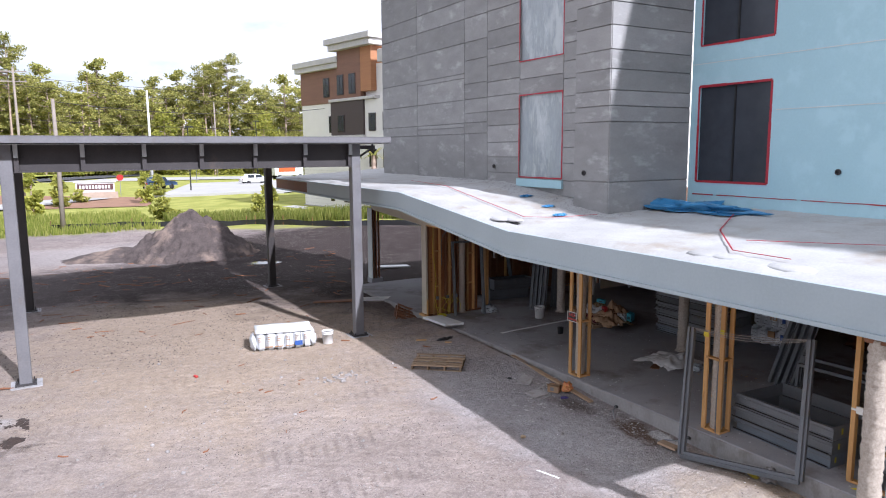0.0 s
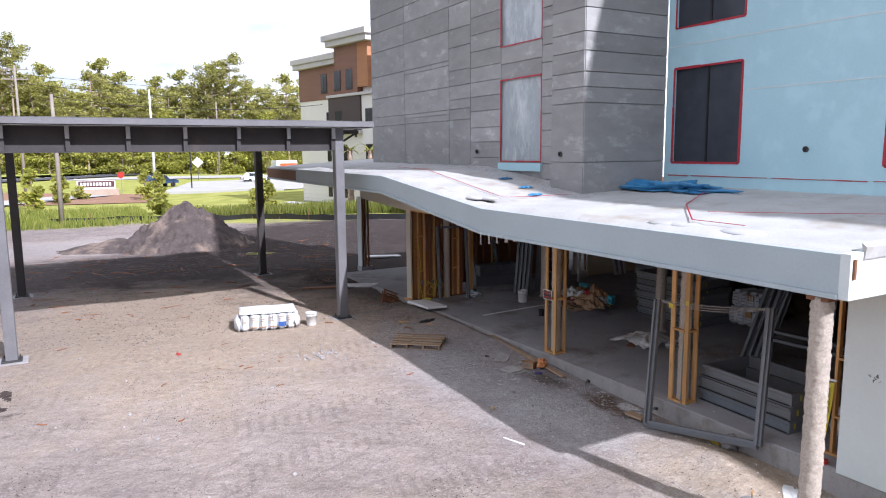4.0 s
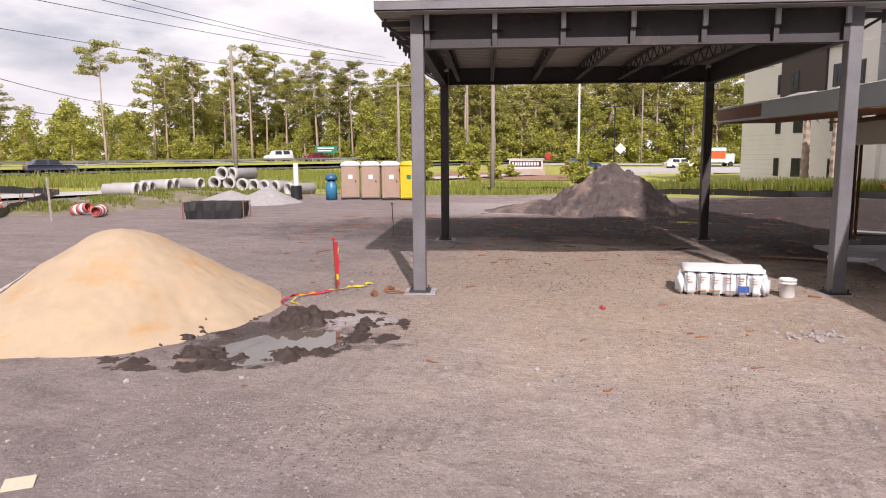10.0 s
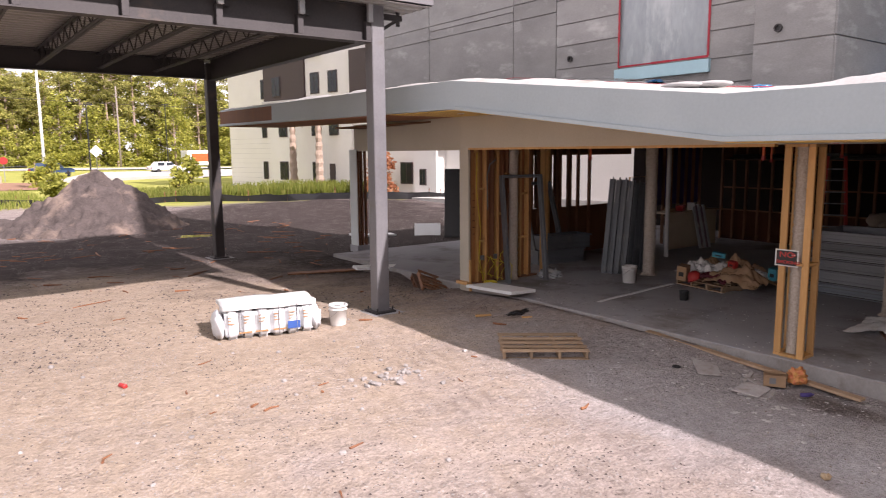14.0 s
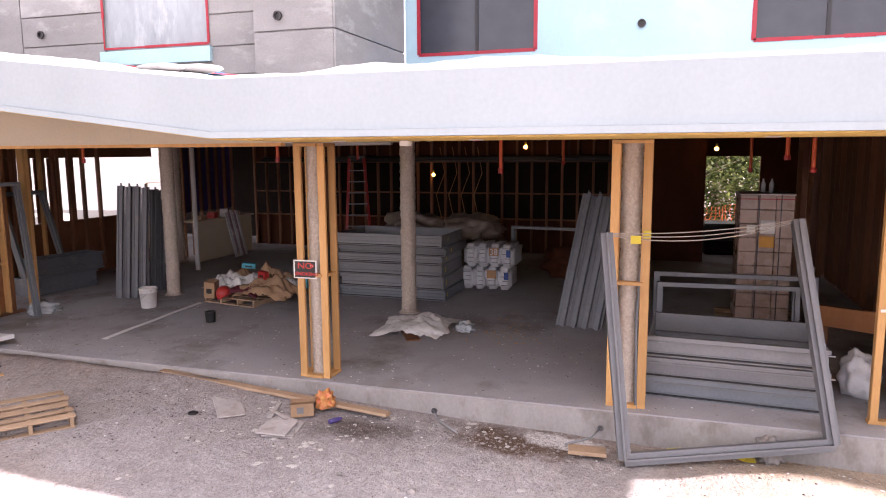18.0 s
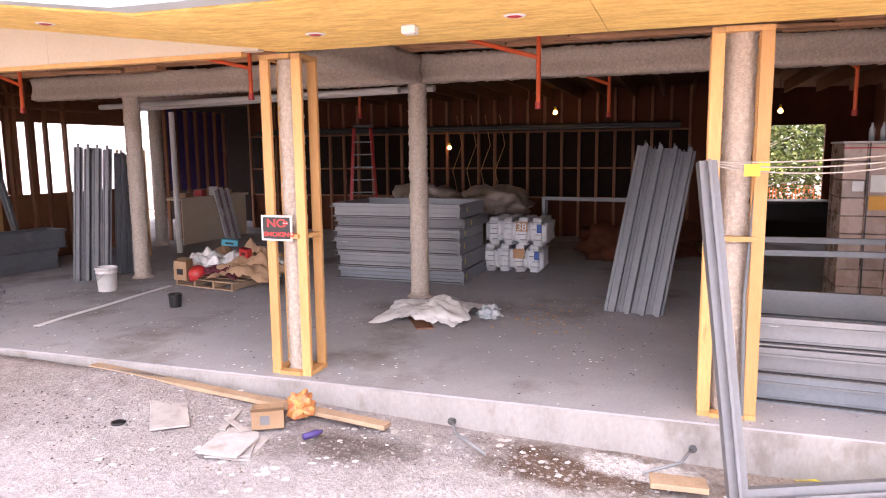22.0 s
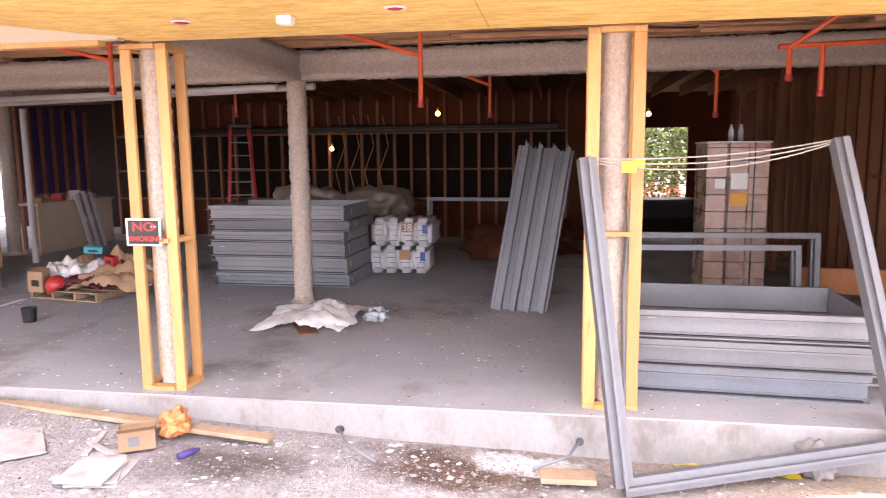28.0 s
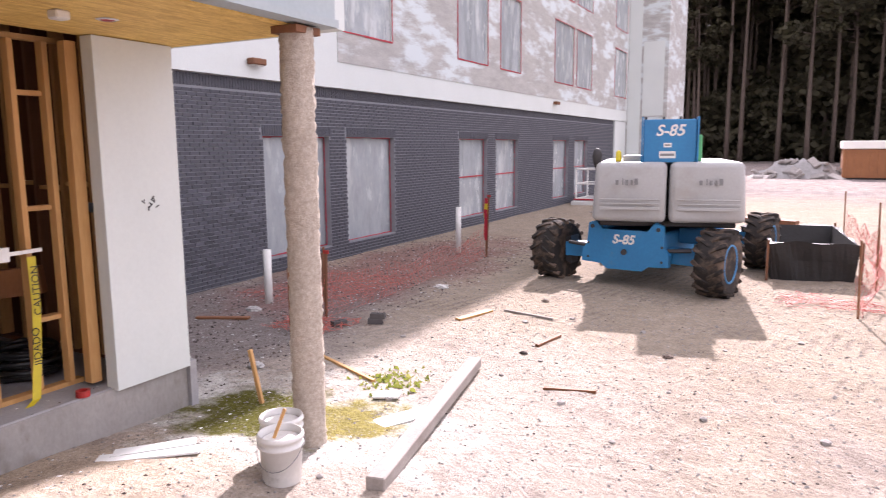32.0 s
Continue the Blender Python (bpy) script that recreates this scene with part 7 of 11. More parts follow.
# bundle of bagged mortar and its bucket under the canopy
bb = thing("bag_pallet", pose(5.45, 18.02, 0.34, 0, 0, -12), "white wrapped bundle of mortar bags on the dirt", "bag bundle")
for k in range(6):
    bm = bmesh.new()
    box(bm, -0.70 + 0.235 * k, -0.475 + 0.235 * k, -0.37, 0.36, 0.0, 0.47)
    bmesh.ops.bevel(bm, geom=bm.edges[:], offset=0.05, segments=2, affect='EDGES')
    bmesh.ops.subdivide_edges(bm, edges=[e for e in bm.edges if e.calc_length() > 0.12], cuts=4, use_grid_fill=True)
    for v in bm.verts:
        q = v.co
        v.co = q + Vector((0.012 * n3(q.y * 6, q.z * 6, k), 0.028 * n3(q.x * 6, q.z * 7, k + 3), 0.012 * n3(q.x * 5, q.y * 7, k)))
    sk = part("bag", smooth(bm), M_BAG, bb)
    for j in range(3):
        part("print_bar", bbox(-0.66 + 0.235 * k, -0.66 + 0.235 * k + (0.10, 0.05, 0.08)[(j + k) % 3], -0.384, -0.372, 0.26 + 0.05 * j, 0.272 + 0.05 * j), M_BAGTAN, sk)
for x in (-0.78, 0.76):
    bm = bmesh.new()
    crumple(bm, (x, -0.1, 0.2), (0.09, 0.32, 0.22), x, 0.9, 3, 0.35)
    part("bag", smooth(bm), M_BAG, bb)
bm = bmesh.new()
g = bmesh.ops.create_cube(bm, size=1.0, matrix=Matrix.Translation((0.0, 0.02, 0.50)) @ Matrix.Diagonal((1.46, 0.75, 0.07, 1)))
bmesh.ops.subdivide_edges(bm, edges=bm.edges[:], cuts=7, use_grid_fill=True)
for v in bm.verts:
    v.co += Vector((0.02 * n3(v.co.x * 4, v.co.y * 4, 1), 0.03 * n3(v.co.x * 5, v.co.y * 4, 4), 0.03 * n3(v.co.x * 3, v.co.y * 3, 2)))
part("cover", smooth(bm), M_FOAMBOARD, bb, "white plastic cover")
for k, (x, m_) in enumerate(((0.26, M_BAGBLUE), (0.03, M_BAGTAN), (-0.5, M_BAGTAN), (-0.25, M_BAGTAN))):
    part("print", bbox(x, x + 0.2, -0.392, -0.378, 0.10, 0.22 if k < 1 else 0.125), m_, bb)
for x in (-0.46, -0.17, 0.12, 0.41):
    part("strap", bbox(x, x + 0.008, -0.394, -0.376, 0.03, 0.5), M_TROUGH, bb)
bucket(6.55, 17.62, 0.345, "white plastic bucket beside the mortar bags", False, 70)
for x, y, l_, rz in ((8.27, 5.12, "white paint-smeared bucket beside the corner column", 20), (8.47, 4.88, "pale blue-white bucket beside the corner column", 100)):
    bucket(x, y, site_height(x, y) - 0.01, l_, True, rz, 1.02)
stick = thing("paint_stick", pose(8.31, 5.14, 0.4, 12, -18, 0), "wooden stirring stick standing in a bucket", "stick")
part("stick", bbox(-0.012, 0.012, -0.004, 0.004, -0.15, 0.22), M_STUD, stick)


def plank(name, a, b, w, h, material, label, category="timber", group=""):
    a, b = Vector(a), Vector(b)
    t_ = thing(name, None, label, category, group)
    bm = bmesh.new()
    beam(bm, a, b, w, h)
    bmesh.ops.bevel(bm, geom=bm.edges[:], offset=min(w, h) * 0.08, segments=1, affect='EDGES')
    part("board", bm, material, t_)
    return t_


M_GREYWOOD = mat("grey_weathered_timber", (0.36, 0.325, 0.30), (0.26, 0.23, 0.21), 0.9, 0, 5, 50, 0.2)
plank("timber", (10.05, 13.98, 0.40), (9.72, 10.70, 0.30), 0.11, 0.035, M_PALLET, "long pine board lying along the slab edge")
plank("timber", (7.60, 4.95, 0.12), (8.17, 2.13, 0.12), 0.14, 0.11, M_GREYWOOD, "long grey squared timber lying on the dirt")
plank("timber", (7.0, 9.0, 0.17), (7.15, 8.6, 0.16), 0.035, 0.012, M_PVC, "short white trim strip on the dirt", "trim")
plank("timber", (9.58, 8.70, 0.21), (9.62, 8.33, 0.20), 0.17, 0.04, M_PALLET, "short weathered board beside the slab", "board")
for k, (x, y, rz, w, l) in enumerate(((9.40, 5.32, 38, 0.16, 0.75), (9.45, 5.22, 45, 0.14, 0.6), (8.2, 3.75, 60, 0.22, 0.75), (8.55, 3.3, 20, 0.18, 0.25))):
    t_ = thing("board_scrap", pose(x, y, site_height(x, y) + 0.02 * (k % 2), 3 - k, 2, rz), "broken white-coated board scrap on the dirt", "board", "board scraps")
    part("board", bbox(-l / 2, l / 2, -w / 2, w / 2, 0, 0.018, 0.003), M_FOAMBOARD, t_)
plank("stake", (9.52, 3.95, 0.0), (9.62, 3.98, 0.55), 0.045, 0.03, M_STUD, "pine stake driven into the dirt by the wall", "stake")
# foam sheets lying at the open end
for x, y, rz, w, l, zz, lb in ((10.08, 17.5, 88, 0.62, 1.4, SLAB + 0.07, "white foam board propped on the slab end"), (10.05, 21.75, -10, 0.35, 1.5, gz(10, 21) + 0.05, "white foam board lying on the mud"), (13.3, 27.6, -5, 0.4, 1.6, gz(13, 27) + 0.06, "white foam board lying on the mud")):
    t_ = thing("foam_board", pose(x, y, zz, 2, 3, rz), lb, "foam board", "foam boards")
    part("board", bbox(-l / 2, l / 2, -w / 2, w / 2, 0, 0.06, 0.004), M_FOAMBOARD, t_)
    part("support", bbox(-l / 3, l / 3, -w / 4, w / 4, -0.07, -0.001), M_GREYWOOD, t_)
# plasterboard pieces, carton and bottle by the slab
M_DIRTYBD = mat("dirty_gypsum", (0.46, 0.435, 0.425), (0.34, 0.315, 0.30), 0.85, 0, 6, 40, 0.1, col3=(0.27, 0.235, 0.21), scale3=5.0, edge3=(0.5, 0.7))
for k, (x, y, rz, w, l, z) in enumerate(((9.42, 12.55, 41, 0.30, 0.62, 0.0), (9.12, 11.66, 10, 0.33, 0.40, 0.0), (9.10, 11.70, 24, 0.33, 0.40, 0.022), (9.05, 11.70, 6, 0.33, 0.36, 0.044), (9.3, 11.75, 40, 0.22, 0.3, 0.0), (9.5, 12.0, 15, 0.05, 0.4, 0.0), (9.42, 11.9, 60, 0.05, 0.35, 0.01))):
    t_ = thing("plasterboard_piece", pose(x, y, site_height(x, y) + z + 0.005, 2, -2, rz), "broken off-white plasterboard piece on the gravel", "plasterboard", "plasterboard pieces")
    part("sheet", bbox(-l / 2, l / 2, -w / 2, w / 2, 0, 0.016, 0.003), M_DIRTYBD, t_)
cb2 = thing("carton", pose(9.52, 11.66, 0.27, 0, 0, -60) @ Matrix.Scale(0.74, 4), "brown cardboard carton with a dark square print", "carton")
bm = bmesh.new()
for b_ in ((-.17, .17, -.12, -.115, 0, .2), (-.17, .17, .115, .12, 0, .2), (-.17, -.165, -.115, .115, 0, .2), (.165, .17, -.115, .115, 0, .2), (-.17, .17, -.12, .12, 0, .005)):
    box(bm, *b_)
part("body", bm, M_CARD, cb2)
part("print", bbox(-0.08, 0.02, -0.1225, -0.1205, 0.05, 0.15), M_TROUGH, cb2)
for sy, a in ((-1, 35), (1, -40)):
    o = part("flap", bbox(-.17, .17, 0, 0.13, 0, 0.005), M_CARD, cb2)
    o.matrix_basis = pose(0, sy * 0.12, 0.2, a, 0, 0 if sy > 0 else 180)
heap("snack_bag", (9.72, 11.47, 0.31), (0.11, 0.10, 0.11), 51.0, mat("orange_mesh_bag", (0.50, 0.10, 0.06), (0.55, 0.32, 0.08), 0.5, 0, 14, 60, 0.3), "crumpled orange snack bag by the carton", "bag", 0.6, 0.6)
bt = thing("drink_bottle", pose(9.42, 11.2, 0.29, 90, 0, 60), "purple drink bottle lying on the gravel", "bottle")
bm = bmesh.new()
lathe(bm, [(0.026, -0.08), (0.027, 0.04), (0.012, 0.07), (0.012, 0.085)], 12)
part("body", smooth(bm), M_PURPLE, bt)
# dark cloth scrap, rope bits and roof sheeting
heap("cloth_scrap", (9.5, 16.3, gz(9.5, 16.3)), (0.28, 0.09, 0.05), 55.0, M_BLACK, "black cloth scrap on the gravel", "cloth", 0.3, 0.8)
heap("roof_sheet", (12.9, 10.9, roof_z(12.9, 10.9)), (0.55, 1.3, 0.16), 57.0, M_CLOUDPLASTIC, "crumpled blue plastic sheet on the white roof", "plastic sheet", 0.2, 0.75)
heap("roof_sheet", (11.6, 13.0, roof_z(11.6, 13.0)), (0.2, 0.3, 0.08), 58.0, M_CLOUDPLASTIC, "small blue plastic scrap on the roof", "plastic sheet", 0.2, 0.7)
for k, (x, y) in enumerate(((10.6, 13.3), (10.9, 14.6), (10.2, 12.4))):
    heap("roof_scrap", (x, y, roof_z(x, y) + 0.01), (0.16, 0.1, 0.035), 60.0 + k, M_CLOUDPLASTIC, "flat blue plastic scrap on the roof", "plastic sheet", 0.2, 0.7, "roof scraps")
tp = thing("tile_scrap", pose(-3.31, 9.89, gz(-3.3, 9.9), 2, 0, 25), "pale square board scrap on the dirt", "board")
part("sheet", bbox(-0.13, 0.13, -0.12, 0.12, 0.0, 0.012, 0.003), M_BUFF, tp)
rd = thing("can", pose(2.91, 16.52, 0.36, 90, 0, 20), "crushed red drink can on the dirt", "can")
bm = bmesh.new()
lathe(bm, [(0.028, -0.06), (0.034, -0.05), (0.030, 0.0), (0.034, 0.05), (0.028, 0.06)], 12)
part("body", smooth(bm), M_REDPLASTIC, rd)
for k, (x, y, l, rz, lb) in enumerate(((-1.1, 18.0, 0.30, 70, "dark wood chunk on the dirt"), (-1.35, 17.6, 0.22, 110, "dark wood chunk on the dirt"), (-0.9, 17.75, 0.4, 10, "grey stick on the dirt"))):
    t_ = thing("wood_chunk", pose(x, y, gz(x, y) + 0.03, 0, 8, rz), lb, "wood", "wood chunks")
    bm = bmesh.new()
    tube(bm, [(-l / 2, 0, 0), (0, 0.02, 0.01), (l / 2, 0, 0.0)], [0.05, 0.06, 0.04] if k < 2 else [0.02, 0.02, 0.015], 8, wob=0.2, rng=rg)
    part("piece", bm, M_STUD_IN, t_)
# drain conduits by the slab
for a in ([(9.98, 10.25, 0.30), (9.80, 10.15, 0.27), (9.57, 9.86, 0.245)], [(10.0, 8.42, 0.30), (9.85, 8.5, 0.24), (9.7, 8.75, 0.20)]):
    t_ = thing("conduit_stub", None, "grey conduit stub bending out of the slab edge", "conduit", "conduit stubs")
    bm = bmesh.new()
    tube(bm, a, 0.012, 8)
    part("pipe", smooth(bm), M_TROUGH, t_)
    bm = bmesh.new()
    tube(bm, [(a[0][0] + 0.03, a[0][1], a[0][2] - 0.02), (a[0][0] - 0.02, a[0][1], a[0][2])], 0.03, 10)
    part("socket", bm, M_BLACK, t_)
# stones: near ones by themselves, the rest as one scatter
STONES = []
for k in range(4):
    bm = bmesh.new()
    bmesh.ops.create_icosphere(bm, subdivisions=1, radius=1.0)
    r2 = random.Random(k)
    for v in bm.verts:
        v.co = Vector((v.co.x * r2.uniform(.7, 1.2), v.co.y * r2.uniform(.6, 1.1), v.co.z * r2.uniform(.45, .8)))
    STONES.append(mesh_of("stone", bm, M_STONE))
r2 = random.Random(77)
rub = thing("rubble", None, "little heap of broken concrete on the dirt", "rubble")
for k in range(44):
    s = r2.uniform(.018, .062)
    x, y = 5.75 + r2.gauss(0, .24), 14.75 + r2.gauss(0, .16)
    o = part("stone", STONES[k % 4], None, rub)
    o.matrix_basis = Matrix.Translation((x, y, site_height(x, y) + s * 0.3)) @ Matrix.Rotation(r2.uniform(0, 6), 4, 'Z') @ Matrix.Scale(s, 4)
loose = thing("loose_stones", None, "scattered loose stones and clods on the dirt", "stones")
for k in range(230):
    x, y = r2.uniform(-4, 9.6), r2.uniform(-1, 19)
    s = r2.choice((.02, .025, .03, .035, .05))
    o = part("stone", STONES[k % 4], None, loose)
    o.matrix_basis = Matrix.Translation((x, y, site_height(x, y) + s * 0.2)) @ Matrix.Rotation(r2.uniform(0, 6), 4, 'Z') @ Matrix.Scale(s, 4)


def scatter(name, n, area, size, material, label, seed, flat=0.5, dens=None, zf=None):
    """Small bits strewn on the ground, joined."""
    r3 = random.Random(seed)
    v, f = [], []
    base = [Vector(p) for p in ((1, 0, 0), (0.3, 0.9, 0), (-0.8, 0.5, 0), (-0.7, -0.6, 0), (0.4, -0.9, 0), (0.1, 0, 1))]
    while len(v) < n * 6:
        x, y = r3.uniform(area[0], area[1]), r3.uniform(area[2], area[3])
        if dens and r3.random() > dens(x, y):
            continue
        s, a = size * r3.uniform(.4, 1.5), r3.uniform(0, 6.28)
        z = (zf or site_height)(x, y) - 0.004
        i = len(v)
        for p in base:
            k1, k2 = s * r3.uniform(.7, 1.3), s * r3.uniform(.6, 1.2)
            v.append((x + p.x * k1 * math.cos(a) - p.y * k2 * math.sin(a), y + p.x * k1 * math.sin(a) + p.y * k2 * math.cos(a), z + p.z * s * flat + 0.006))
        f += [(i, i + 1, i + 5), (i + 1, i + 2, i + 5), (i + 2, i + 3, i + 5), (i + 3, i + 4, i + 5), (i + 4, i, i + 5)]
    me = bpy.data.meshes.new(name)
    me.from_pydata(v, [], f)
    me.materials.append(material)
    return tagged(new(name, me), label, "gravel", "", "stuff")


M_GRIT = mat("yard_grit", (0.31, 0.287, 0.275), (0.25, 0.228, 0.215), 0.95, 0, 6, 60, 0.2)
scatter("gravel", 12000, (-3, 10, 7, 20), 0.010, M_GRIT, "strewn pale gravel on the yard", 1, 0.7, lambda x, y: 0.25 + 0.75 * math.exp(-blob(x, y, 8.6, 11.0, 1.6, 4.0)))
scatter("gravel", 7000, (4, 14, -6, 6.5), 0.012, M_STONE, "strewn pale gravel before the brick wall", 2, 0.7)
scatter("gravel", 3000, (-10, 5, -2, 12), 0.018, M_STONE, "strewn gravel on the open yard", 3, 0.6)
scatter("mud_clods", 1500, (-8, 12, 18, 33), 0.024, M_SPOIL, "strewn dark clods on churned mud", 4, 0.6)
scatter("gravel_stones", 500, (6.3, 9.8, 7.5, 14.5), 0.02, M_GRIT, "loose grey gravel stones by the slab", 61, 0.6, lambda x, y: max(0.05, n3(x, y, 3, 0.7)))
scatter("plaster_flakes", 110, (7.6, 10.05, 8.2, 13.0), 0.03, M_WHITEBD, "broken off-white plaster flakes strewn by the slab", 71, 0.12, lambda x, y: math.exp(-blob(x, y, 9.15, 11.6, 0.7, 0.8)) + 0.9 * math.exp(-blob(x, y, 9.85, 9.8, 0.22, 1.3)) + 0.04)
scatter("floor_litter", 60, (10.3, 15.5, 8.6, 15.5), 0.016, M_WHITEBD, "small white scraps strewn on the slab", 72, 0.35, lambda x, y: math.exp(-blob(x, y, 13.2, 10.4, 1.0, 1.0)) + 0.08, lambda x, y: SLAB)
scatter("straw_litter", 70, (12.0, 14.6, 8.8, 11.6), 0.02, M_STUD, "small straw-coloured chips strewn on the slab", 73, 0.3, lambda x, y: math.exp(-blob(x, y, 13.0, 10.1, 0.7, 0.6)), lambda x, y: SLAB)
scatter("floor_grit", 1500, (10.15, 17.5, 7.2, 19.5), 0.006, M_STONE, "fine grey grit swept over the slab", 74, 0.5, lambda x, y: 0.12 + max(0.0, n3(x, y, 6.0, 0.6)), lambda x, y: SLAB)
scatter("plaster_crumbs", 130, (8.0, 10.0, 3.0, 14.0), 0.014, M_FOAMBOARD, "strewn white plaster crumbs by the slab", 5, 0.3, lambda x, y: math.exp(-((x - 9.7) / 0.35) ** 2) + 0.06)


def sticks(name, n, area, seed, label, lo=0.08, hi=0.45):
    """Twigs and splinters strewn on the ground, joined."""
    r3 = random.Random(seed)
    bm = bmesh.new()
    for _ in range(n):
        x, y, a, l = r3.uniform(area[0], area[1]), r3.uniform(area[2], area[3]), r3.gauss(0, 0.9), r3.uniform(lo, hi)
        w = r3.uniform(.008, .022)
        q = [(x + l * (s - .5) * math.cos(a) + r3.gauss(0, .012), y + l * (s - .5) * math.sin(a) + r3.gauss(0, .012)) for s in (0, .5, 1)]
        tube(bm, [(u, v, site_height(u, v) + w * 0.6) for u, v in q], [w, w * 0.9, w * 0.5], 5)
    tagged(new(name, mesh_of(name, bm, M_STUD_IN)), label, "debris", "", "stuff")


sticks("twigs", 45, (-6, 9, 12, 22), 91, "strewn dark twigs and wood splinters on the dirt", 0.05, 0.25)
sticks("twigs", 170, (-6, 13, 22, 36), 92, "strewn splinters and roots on churned mud", 0.15, 0.9)

scatter("floor_litter", 700, (10.2, 16.0, 4.8, 18.2), 0.012, M_FOAMBOARD, "small white scraps littering the concrete slab", 51, 0.3, lambda x, y: 0.15 + max(0, n3(x, y, 2, 0.9)), lambda x, y: SLAB)
scatter("floor_litter", 600, (10.1, 14.0, 4.8, 18.2), 0.010, M_SPOIL, "small dark crumbs littering the concrete slab", 52, 0.4, lambda x, y: 0.1 + max(0, n3(x, y, 8, 0.8)), lambda x, y: SLAB)
scatter("roof_debris", 1500, (9.4, 12.9, 11.4, 19.5), 0.02, M_GRAVEL, "grey crumbs and scraps on the white roof by the tower's foot", 53, 0.4, lambda x, y: math.exp(-((x - 11.0 - (0.5 if y > 13.2 else 0)) / 0.5) ** 2) + 0.02, lambda x, y: roof_z(x, y) + 0.03)
scatter("dirt_crumbs", 7000, (-9, 9.5, 5, 22), 0.012, M_SPOIL, "strewn dark crumbs of earth on the yard", 41, 0.6, lambda x, y: max(0.04, n3(x, y, 6, 0.6) + 0.1))
scatter("dirt_crumbs", 3000, (-2, 11, 18, 27), 0.016, M_SPOIL, "strewn dark crumbs of earth by the canopy", 42, 0.6)
# things lying by the jamb and behind the canopy
wood_pallet(10.05, 19.3, 0.20, -25, "dark weathered pallet tipped into a pit by the jamb", 12, 22, M_STUD_IN)
plank("board", (7.9, 22.6, 0.385), (9.5, 22.05, 0.385), 0.2, 0.03, M_STUD_IN, "long reddish board lying on the mud", "timber")
plank("board", (8.0, 22.75, 0.375), (9.3, 22.3, 0.375), 0.12, 0.025, M_STUD_IN, "long reddish board lying on the mud", "timber")
plank("board", (8.72, 16.62, 0.36), (8.98, 16.5, 0.36), 0.06, 0.03, M_STUD, "short pine offcut on the gravel", "timber")
plank("board", (9.3, 16.05, 0.35), (9.45, 15.95, 0.35), 0.07, 0.03, M_STUD, "short pine offcut on the gravel", "timber")
leaning("dark_panel", bbox(0, 1.0, 0, 0.05, 0, 2.3, 0.004), M_BLACK, (15.1, 25.95, 0.36), (15.9, 25.2, 0.36), (15.35, 26.1, 2.75), "black coated panel leaning on the building's end", "panel")
leaning("foam_board", bbox(0, 0.9, 0, 0.06, 0, 0.5, 0.004), M_FOAMBOARD, (14.6, 27.0, 0.37), (15.3, 26.5, 0.37), (14.75, 27.3, 0.75), "broken white foam board leaning on a dirt mound", "foam board")
ring = thing("rubber_ring", None, "small black rubber ring on the gravel", "ring")
bm = bmesh.new()
lathe(bm, [(0.03, 0.0), (0.055, 0.0), (0.06, 0.012), (0.045, 0.02), (0.03, 0.012)], 16, (9.16, 12.84, site_height(9.16, 12.84)))
part("ring", smooth(bm), M_BLACK, ring)
for k, (x, y, w_) in enumerate(((9.95, 7.5, 0.5), (9.88, 7.1, 0.35))):
    bt_ = thing("barrier_tape", None, "yellow caution tape caught under the steel frame", "tape", "ground tapes")
    bm = bmesh.new()
    loft(bm, [[(x + 0.05 * n3(u * 3, k), y + w_ * u, site_height(x, y) + 0.03 + 0.03 * math.sin(5 * u)), (x + 0.05 * n3(u * 3, k) + 0.07, y + w_ * u, site_height(x, y) + 0.02), (x + 0.07, y + w_ * u, site_height(x, y) + 0.016), (x, y + w_ * u, site_height(x, y) + 0.026 + 0.03 * math.sin(5 * u))] for u in (-.5, -.25, 0, .25, .5)])
    part("strip", bm, M_YELLOWTAPE, bt_)
heap("rubble_lump", (10.02, 6.8, site_height(9.9, 6.8)), (0.16, 0.12, 0.14), 81.0, M_STONE, "pale lump of broken concrete by the steel frame", "rubble", 0.5, 0.5)
heap("crumpled_paper", (7.55, 10.13, site_height(7.55, 10.13)), (0.045, 0.04, 0.03), 82.0, M_SAND, "crumpled yellow paper on the gravel", "paper", 0.5, 0.6)

# ---- the back of the site ----
M_TOILET = mat("tan_toilet_plastic", (0.33, 0.235, 0.18), (0.29, 0.205, 0.155), 0.5, 0, 2, 20, 0.05)
M_TOILETY = mat("yellow_toilet_plastic", (0.60, 0.46, 0.02), (0.52, 0.39, 0.015), 0.45, 0, 2, 20, 0.05)
M_GREEN = mat("green_sign_paint", (0.01, 0.16, 0.09), None, 0.5)


